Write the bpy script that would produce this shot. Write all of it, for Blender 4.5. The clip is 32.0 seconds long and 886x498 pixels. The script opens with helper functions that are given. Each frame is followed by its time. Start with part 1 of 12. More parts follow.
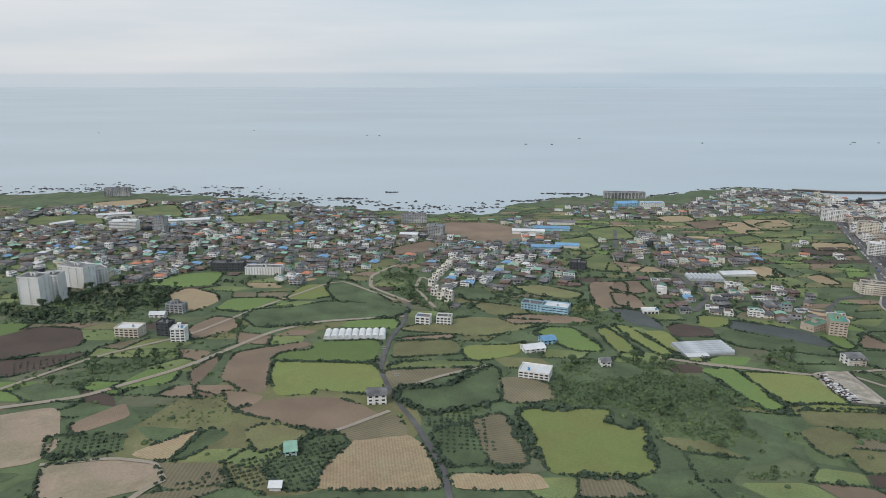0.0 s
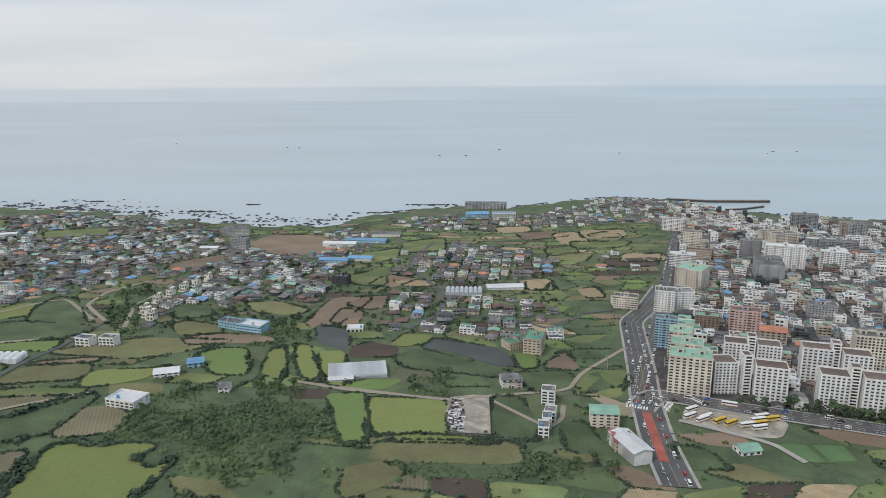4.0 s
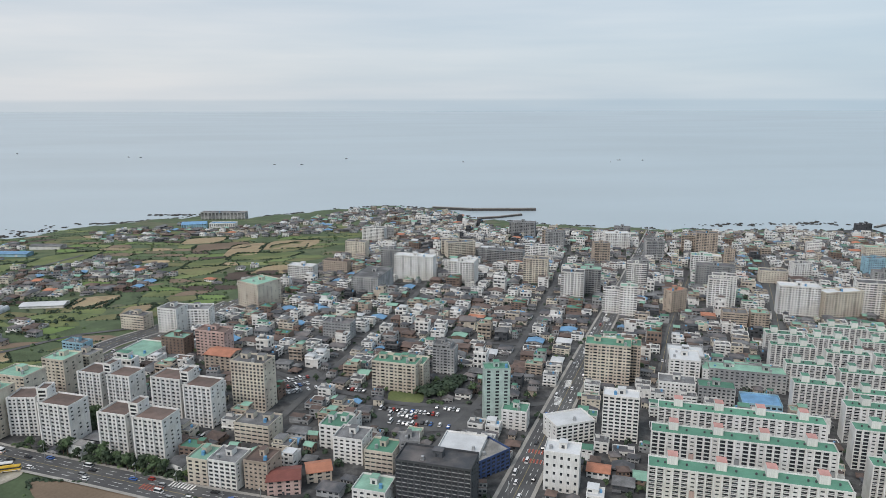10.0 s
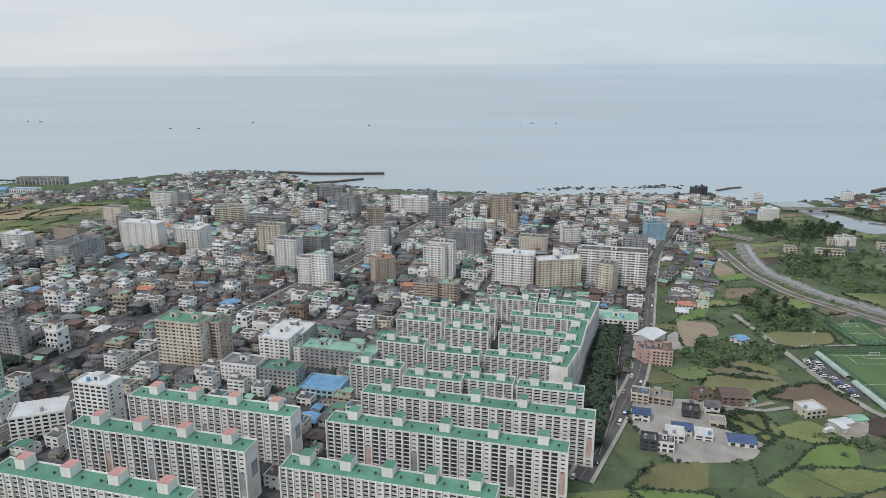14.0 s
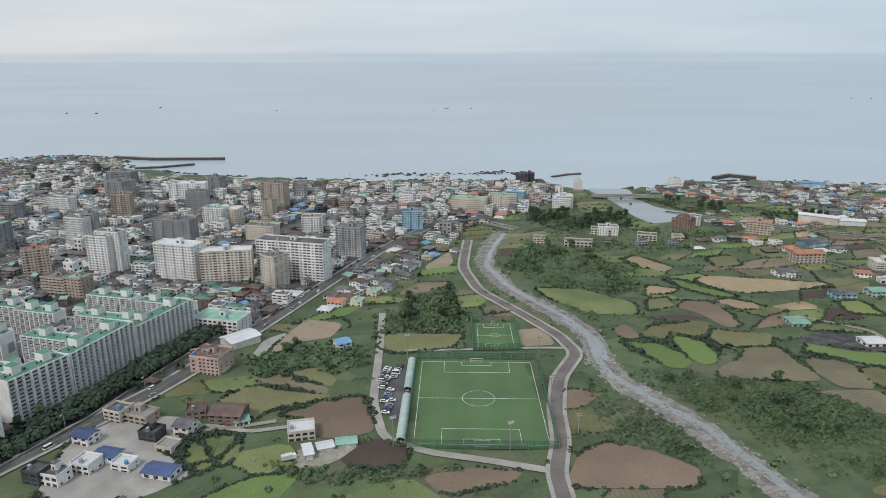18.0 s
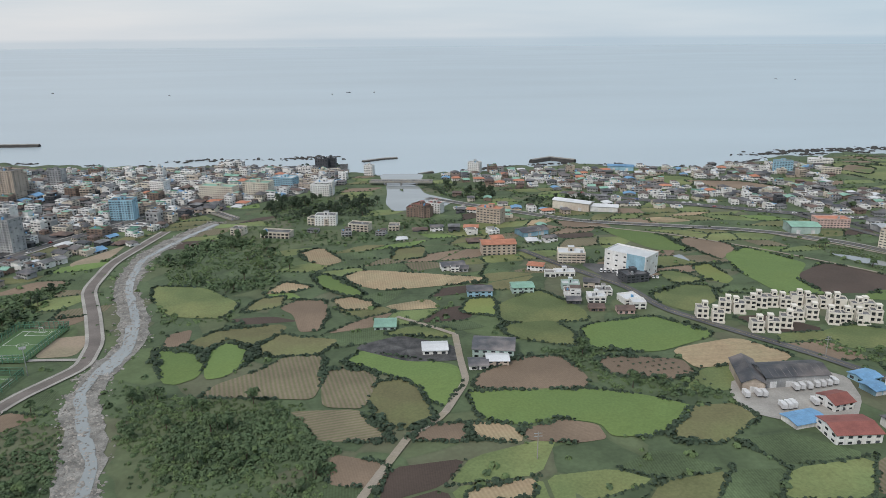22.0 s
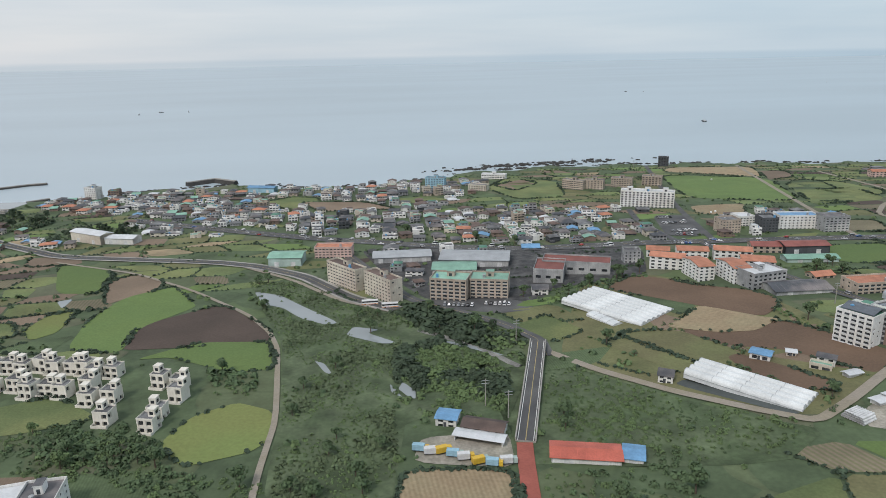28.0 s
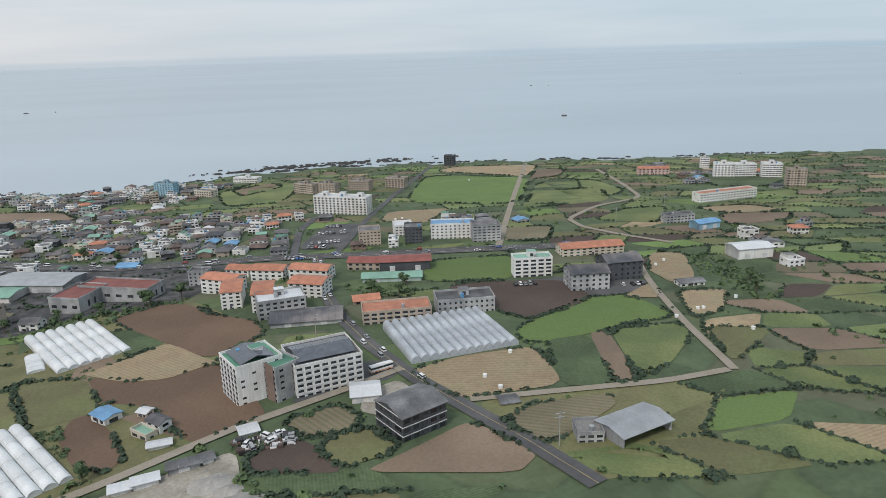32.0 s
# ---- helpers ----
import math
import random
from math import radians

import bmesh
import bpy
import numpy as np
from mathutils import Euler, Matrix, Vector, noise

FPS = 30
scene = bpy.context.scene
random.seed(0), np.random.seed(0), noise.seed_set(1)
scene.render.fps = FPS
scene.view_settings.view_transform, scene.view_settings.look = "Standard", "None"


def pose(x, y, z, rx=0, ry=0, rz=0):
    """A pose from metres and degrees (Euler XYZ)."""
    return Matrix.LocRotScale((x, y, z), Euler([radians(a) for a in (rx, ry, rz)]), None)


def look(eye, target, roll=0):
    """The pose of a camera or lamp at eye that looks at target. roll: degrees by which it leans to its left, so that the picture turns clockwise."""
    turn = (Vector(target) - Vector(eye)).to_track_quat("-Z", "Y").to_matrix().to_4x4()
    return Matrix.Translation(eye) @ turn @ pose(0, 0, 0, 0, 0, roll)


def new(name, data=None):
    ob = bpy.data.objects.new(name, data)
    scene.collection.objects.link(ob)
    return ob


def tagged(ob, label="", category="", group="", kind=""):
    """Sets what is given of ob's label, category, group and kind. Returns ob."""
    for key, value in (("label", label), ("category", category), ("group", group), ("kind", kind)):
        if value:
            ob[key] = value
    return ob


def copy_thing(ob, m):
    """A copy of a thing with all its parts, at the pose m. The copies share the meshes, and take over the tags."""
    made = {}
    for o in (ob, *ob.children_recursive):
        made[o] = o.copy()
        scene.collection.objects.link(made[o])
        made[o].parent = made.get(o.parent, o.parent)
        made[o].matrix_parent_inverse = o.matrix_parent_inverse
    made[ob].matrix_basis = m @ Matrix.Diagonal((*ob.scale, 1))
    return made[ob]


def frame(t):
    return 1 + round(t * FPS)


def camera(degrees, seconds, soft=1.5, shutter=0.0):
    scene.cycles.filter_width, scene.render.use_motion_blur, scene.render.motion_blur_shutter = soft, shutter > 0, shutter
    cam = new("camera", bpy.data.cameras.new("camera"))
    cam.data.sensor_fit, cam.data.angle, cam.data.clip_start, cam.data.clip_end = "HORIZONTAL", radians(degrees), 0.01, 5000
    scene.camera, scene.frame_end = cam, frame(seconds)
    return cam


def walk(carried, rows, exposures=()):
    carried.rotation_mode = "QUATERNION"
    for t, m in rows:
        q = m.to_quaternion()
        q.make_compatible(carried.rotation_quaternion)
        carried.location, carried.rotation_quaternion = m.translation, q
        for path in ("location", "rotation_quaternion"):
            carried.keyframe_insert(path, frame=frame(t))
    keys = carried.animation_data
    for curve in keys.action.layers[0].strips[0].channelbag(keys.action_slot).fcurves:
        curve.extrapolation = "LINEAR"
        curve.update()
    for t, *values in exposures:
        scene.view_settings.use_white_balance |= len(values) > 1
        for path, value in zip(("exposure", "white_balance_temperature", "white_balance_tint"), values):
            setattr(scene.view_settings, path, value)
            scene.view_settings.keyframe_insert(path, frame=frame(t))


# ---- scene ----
cam = camera(65.0, 32.0, soft=0.7)
# The flight is laid out at about half of life size (K), the most that the camera's speed allows.
METRES, EYE, TILT, LEAN, TURN = 1200.0, 141.0, -14.65, 0.0, 0.0
K = METRES / 2250.0
ROWS = [
    (0.0, 0.0, 0.0, 0.0, -0.0, 0.0, -0.0),
    (0.5, 0.0148, 0.0031, -0.0003, -0.09, -0.1, -0.04),
    (1.0, 0.0296, 0.0058, -0.0005, -0.15, -0.23, -0.08),
    (1.5, 0.0443, 0.0086, -0.0006, -0.19, -0.22, 0.0),
    (2.0, 0.0591, 0.0111, -0.0006, -0.24, -0.03, 0.18),
    (2.5, 0.0738, 0.0137, -0.0008, -0.36, 0.37, 0.34),
    (3.0, 0.0887, 0.0159, -0.0008, -0.54, 0.74, 0.47),
    (3.5, 0.1037, 0.0181, -0.0006, -0.78, 0.96, 0.48),
    (5.5, 0.1669, 0.0281, -0.0008, -0.62, 1.42, 0.67),
    (6.0, 0.1825, 0.0308, -0.0012, -0.6, 1.63, 0.8),
    (6.5, 0.1981, 0.0335, -0.0014, -0.75, 1.68, 0.85),
    (7.0, 0.2138, 0.0357, -0.0016, -1.06, 1.47, 0.8),
    (7.5, 0.2294, 0.0385, -0.0019, -1.48, 1.18, 0.73),
    (8.0, 0.2453, 0.0404, -0.002, -1.87, 0.88, 0.76),
    (8.5, 0.261, 0.0429, -0.0022, -2.3, 0.93, 0.82),
    (9.0, 0.2767, 0.045, -0.0024, -2.8, 1.31, 0.86),
    (9.5, 0.2924, 0.0477, -0.0026, -3.38, 1.85, 0.99),
    (10.0, 0.3081, 0.0497, -0.0028, -3.84, 2.06, 1.12),
    (10.5, 0.3237, 0.0521, -0.0033, -4.25, 1.88, 1.35),
    (11.0, 0.3394, 0.0541, -0.0035, -4.52, 1.25, 1.45),
    (11.5, 0.3552, 0.0559, -0.004, -4.73, 0.63, 1.53),
    (12.0, 0.3711, 0.0582, -0.0042, -4.86, 0.09, 1.47),
    (12.5, 0.3868, 0.0602, -0.0043, -4.9, -0.29, 1.41),
    (13.0, 0.4026, 0.0624, -0.0045, -4.82, -0.53, 1.4),
    (13.5, 0.4184, 0.0645, -0.005, -4.7, -0.68, 1.43),
    (15.5, 0.4822, 0.0732, -0.0063, -4.59, -0.5, 1.28),
    (16.0, 0.4982, 0.0756, -0.0067, -4.57, -0.38, 1.23),
    (16.5, 0.514, 0.0781, -0.0073, -4.61, -0.39, 1.21),
    (17.0, 0.5297, 0.0801, -0.0078, -4.67, -0.6, 1.25),
    (17.5, 0.5454, 0.0825, -0.0081, -4.82, -1.03, 1.3),
    (18.0, 0.5609, 0.0846, -0.0083, -4.99, -1.6, 1.36),
    (18.5, 0.5765, 0.087, -0.0087, -5.18, -2.25, 1.46),
    (19.0, 0.5921, 0.0889, -0.009, -5.32, -2.83, 1.62),
    (19.5, 0.6066, 0.0906, -0.0091, -5.42, -3.25, 1.66),
    (20.0, 0.6221, 0.0929, -0.0094, -5.47, -3.38, 1.7),
    (20.5, 0.6377, 0.095, -0.0098, -5.46, -3.29, 1.73),
    (21.0, 0.6534, 0.0966, -0.0099, -5.52, -3.1, 1.77),
    (21.5, 0.6689, 0.0984, -0.0102, -5.66, -2.92, 1.83),
    (22.0, 0.6844, 0.1005, -0.0105, -5.96, -2.74, 1.95),
    (22.5, 0.6999, 0.102, -0.0107, -6.25, -2.49, 2.13),
    (23.0, 0.7154, 0.104, -0.0109, -6.51, -2.11, 2.26),
    (23.5, 0.7308, 0.1054, -0.011, -6.7, -1.55, 2.43),
    (24.0, 0.7456, 0.107, -0.0114, -6.9, -0.8, 2.6),
    (24.5, 0.7611, 0.1088, -0.0117, -7.13, -0.15, 2.92),
    (25.0, 0.7764, 0.1105, -0.012, -7.5, 0.27, 3.23),
    (25.5, 0.7918, 0.1119, -0.0122, -7.94, 0.27, 3.41),
    (27.5, 0.8526, 0.1179, -0.0136, -9.6, -1.12, 3.54),
    (28.0, 0.868, 0.1194, -0.0141, -9.63, -1.45, 3.6),
    (28.5, 0.8834, 0.1203, -0.0144, -9.61, -1.65, 3.72),
    (29.0, 0.8989, 0.1218, -0.0148, -9.7, -1.59, 3.88),
    (29.5, 0.9143, 0.1229, -0.015, -9.89, -1.35, 4.06),
    (30.0, 0.9296, 0.1239, -0.0154, -10.23, -1.03, 4.17),
    (30.5, 0.945, 0.1246, -0.0157, -10.59, -0.89, 4.3),
    (31.0, 0.9604, 0.1255, -0.016, -11.04, -1.05, 4.42),
    (31.5, 0.9758, 0.1263, -0.0164, -11.39, -1.51, 4.59),
    (32.0, 0.9911, 0.127, -0.0169, -11.68, -1.93, 4.68),
]
walk(cam, [(t, pose(0, 0, EYE, TILT, LEAN, TURN) @ pose(METRES * x, METRES * y, METRES * z, 90 + pitch, roll, yaw)) for t, x, y, z, yaw, pitch, roll in ROWS], [(0.0, 0.0, 6450, 13), (32.0, 0.0, 6450, 13)])

# ---- world and light ----
SUN_UP, SUN_TURN = radians(48), radians(200)
world = bpy.data.worlds.new("overcast_sky")
scene.world = world
world.use_nodes = True
wn, wl = world.node_tree.nodes, world.node_tree.links
wn.clear()
w_out, w_bg = wn.new("ShaderNodeOutputWorld"), wn.new("ShaderNodeBackground")
w_sky = wn.new("ShaderNodeTexSky")
w_sky.sky_type, w_sky.sun_disc, w_sky.sun_elevation, w_sky.sun_rotation = "NISHITA", False, SUN_UP, SUN_TURN
w_co = wn.new("ShaderNodeTexCoord")
w_sep = wn.new("ShaderNodeSeparateXYZ")
wl.new(w_co.outputs["Generated"], w_sep.inputs[0])
# cloud deck: pale grey, bluer to the east, with soft streaks along the horizon
w_map = wn.new("ShaderNodeMapping")
w_map.inputs["Scale"].default_value = (1.2, 1.2, 14)
wl.new(w_co.outputs["Generated"], w_map.inputs[0])
w_no = wn.new("ShaderNodeTexNoise")
w_no.inputs["Scale"].default_value, w_no.inputs["Detail"].default_value = 2.2, 5
wl.new(w_map.outputs[0], w_no.inputs["Vector"])
w_cloud = wn.new("ShaderNodeValToRGB")
w_cloud.color_ramp.elements[0].position, w_cloud.color_ramp.elements[0].color = 0.3, (0.62, 0.69, 0.735, 1)
w_cloud.color_ramp.elements[1].position, w_cloud.color_ramp.elements[1].color = 0.7, (0.75, 0.78, 0.79, 1)
wl.new(w_no.outputs["Fac"], w_cloud.inputs[0])
w_east = wn.new("ShaderNodeMapRange")
w_east.inputs["From Min"].default_value, w_east.inputs["From Max"].default_value = -0.35, 0.6
wl.new(w_sep.outputs["X"], w_east.inputs["Value"])
w_blue = wn.new("ShaderNodeMix")
w_blue.data_type, w_blue.blend_type = "RGBA", "MULTIPLY"
w_blue.inputs[7].default_value = (0.80, 0.91, 0.98, 1)
wl.new(w_east.outputs[0], w_blue.inputs[0]), wl.new(w_cloud.outputs[0], w_blue.inputs[6])
# a little of the clear sky's colour through the cloud
w_mul = wn.new("ShaderNodeMix")
w_mul.data_type, w_mul.blend_type = "RGBA", "MULTIPLY"
w_mul.inputs[0].default_value, w_mul.inputs[7].default_value = 1.0, (0.1, 0.1, 0.1, 1)
wl.new(w_sky.outputs[0], w_mul.inputs[6])
w_mix = wn.new("ShaderNodeMix")
w_mix.data_type, w_mix.inputs[0].default_value = "RGBA", 0.12
wl.new(w_blue.outputs[2], w_mix.inputs[6]), wl.new(w_mul.outputs[2], w_mix.inputs[7])
# below the true horizon the distant sea goes on
w_hor = wn.new("ShaderNodeMapRange")
w_hor.inputs["From Min"].default_value, w_hor.inputs["From Max"].default_value = -0.0095, -0.0050
wl.new(w_sep.outputs["Z"], w_hor.inputs["Value"])
w_far = wn.new("ShaderNodeMix")
w_far.data_type, w_far.blend_type, w_far.inputs[0].default_value = "RGBA", "MULTIPLY", 1.0
w_far.inputs[7].default_value = (0.80, 0.84, 0.86, 1)
wl.new(w_blue.outputs[2], w_far.inputs[6])
w_all = wn.new("ShaderNodeMix")
w_all.data_type = "RGBA"
wl.new(w_hor.outputs[0], w_all.inputs[0]), wl.new(w_far.outputs[2], w_all.inputs[6]), wl.new(w_mix.outputs[2], w_all.inputs[7])
wl.new(w_all.outputs[2], w_bg.inputs["Color"])
w_bg.inputs["Strength"].default_value = 1.0
wl.new(w_bg.outputs[0], w_out.inputs[0])

sun_data = bpy.data.lights.new("sun", "SUN")
sun_data.energy, sun_data.angle, sun_data.color = 1.9, radians(14), (1.0, 0.96, 0.9)
sun = new("sun", sun_data)
sun.matrix_world = look((0, 0, 300), (0.55, 0.62, 299.05))

# ---- materials ----


def material(name, colour, rough=0.85, low=0.78, high=1.18, scale=0.6, fine=6.0, bump=0.15, metal=0.0, spec=0.35, own=0.0, island=0.0, rows=0.0, row_tint=(0.6, 0.6, 0.6), second=None, patch=0.05, streak=0.0):
    """A weathered surface: two scales of variation, relief, optional crop rows, patches of a second colour, and rain streaks."""
    m = bpy.data.materials.new(name)
    m.use_nodes = True
    n, l = m.node_tree.nodes, m.node_tree.links
    b = n["Principled BSDF"]
    b.inputs["Roughness"].default_value, b.inputs["Metallic"].default_value = rough, metal
    b.inputs["Specular IOR Level"].default_value = spec
    co = n.new("ShaderNodeTexCoord")
    place = co.outputs["Object"]

    def noise_node(s, detail=4):
        t = n.new("ShaderNodeTexNoise")
        t.inputs["Scale"].default_value, t.inputs["Detail"].default_value = s, detail
        l.new(place, t.inputs["Vector"])
        return t.outputs["Fac"]

    def mixed(kind, fac, a, c):
        x = n.new("ShaderNodeMix")
        x.data_type, x.blend_type = "RGBA", kind
        for k, v in ((0, fac), (6, a), (7, c)):
            if isinstance(v, (tuple, float, int)):
                x.inputs[k].default_value = v
            else:
                l.new(v, x.inputs[k])
        return x.outputs[2]

    def ranged(src, a, c, lo=0.3, hi=0.7):
        r = n.new("ShaderNodeMapRange")
        for k, v in (("From Min", lo), ("From Max", hi), ("To Min", a), ("To Max", c)):
            r.inputs[k].default_value = v
        l.new(src, r.inputs["Value"])
        return r.outputs[0]

    def grey(v):
        c = n.new("ShaderNodeCombineColor")
        for k in range(3):
            l.new(v, c.inputs[k])
        return c.outputs[0]

    base = (*colour, 1.0)
    if second:
        base = mixed("MIX", ranged(noise_node(patch, 6), 0.0, 1.0, 0.42, 0.62), base, (*second, 1.0))
    coarse, small = noise_node(scale), noise_node(fine, 3)
    c = mixed("MULTIPLY", 1.0, base, grey(ranged(coarse, low, high)))
    c = mixed("MULTIPLY", 1.0, c, grey(ranged(small, 0.5 + low / 2, 0.5 + high / 2)))
    if streak:
        mp = n.new("ShaderNodeMapping")
        mp.inputs["Scale"].default_value = (2.5, 2.5, 0.18)
        l.new(place, mp.inputs[0])
        t = n.new("ShaderNodeTexNoise")
        t.inputs["Scale"].default_value = 1.6
        l.new(mp.outputs[0], t.inputs["Vector"])
        c = mixed("MULTIPLY", streak, c, grey(ranged(t.outputs["Fac"], 0.55, 1.1)))
    if rows:
        wv = n.new("ShaderNodeTexWave")
        wv.bands_direction = "X"
        wv.inputs["Scale"].default_value, wv.inputs["Distortion"].default_value, wv.inputs["Detail Scale"].default_value = rows, 1.2, 0.3
        l.new(place, wv.inputs["Vector"])
        c = mixed("MULTIPLY", ranged(wv.outputs["Fac"], 0.0, 0.55, 0.1, 0.9), c, (*row_tint, 1.0))
    if own:
        info = n.new("ShaderNodeObjectInfo")
        c = mixed("MULTIPLY", 1.0, c, grey(ranged(info.outputs["Random"], 1 - own, 1 + own * 0.7, 0, 1)))
    if island:
        geo = n.new("ShaderNodeNewGeometry")
        c = mixed("MULTIPLY", 1.0, c, grey(ranged(geo.outputs["Random Per Island"], 1 - island, 1 + island, 0, 1)))
    l.new(c, b.inputs["Base Color"])
    if bump:
        bp = n.new("ShaderNodeBump")
        bp.inputs["Strength"].default_value, bp.inputs["Distance"].default_value = bump, 0.12
        l.new(small, bp.inputs["Height"])
        l.new(bp.outputs[0], b.inputs["Normal"])
    return m


def net_material(name, colour, cover):
    """A fine net: part threads, part gaps."""
    m = bpy.data.materials.new(name)
    m.use_nodes = True
    n, l = m.node_tree.nodes, m.node_tree.links
    b = n["Principled BSDF"]
    b.inputs["Base Color"].default_value, b.inputs["Roughness"].default_value = (*colour, 1), 0.8
    b.inputs["Alpha"].default_value = cover
    return m


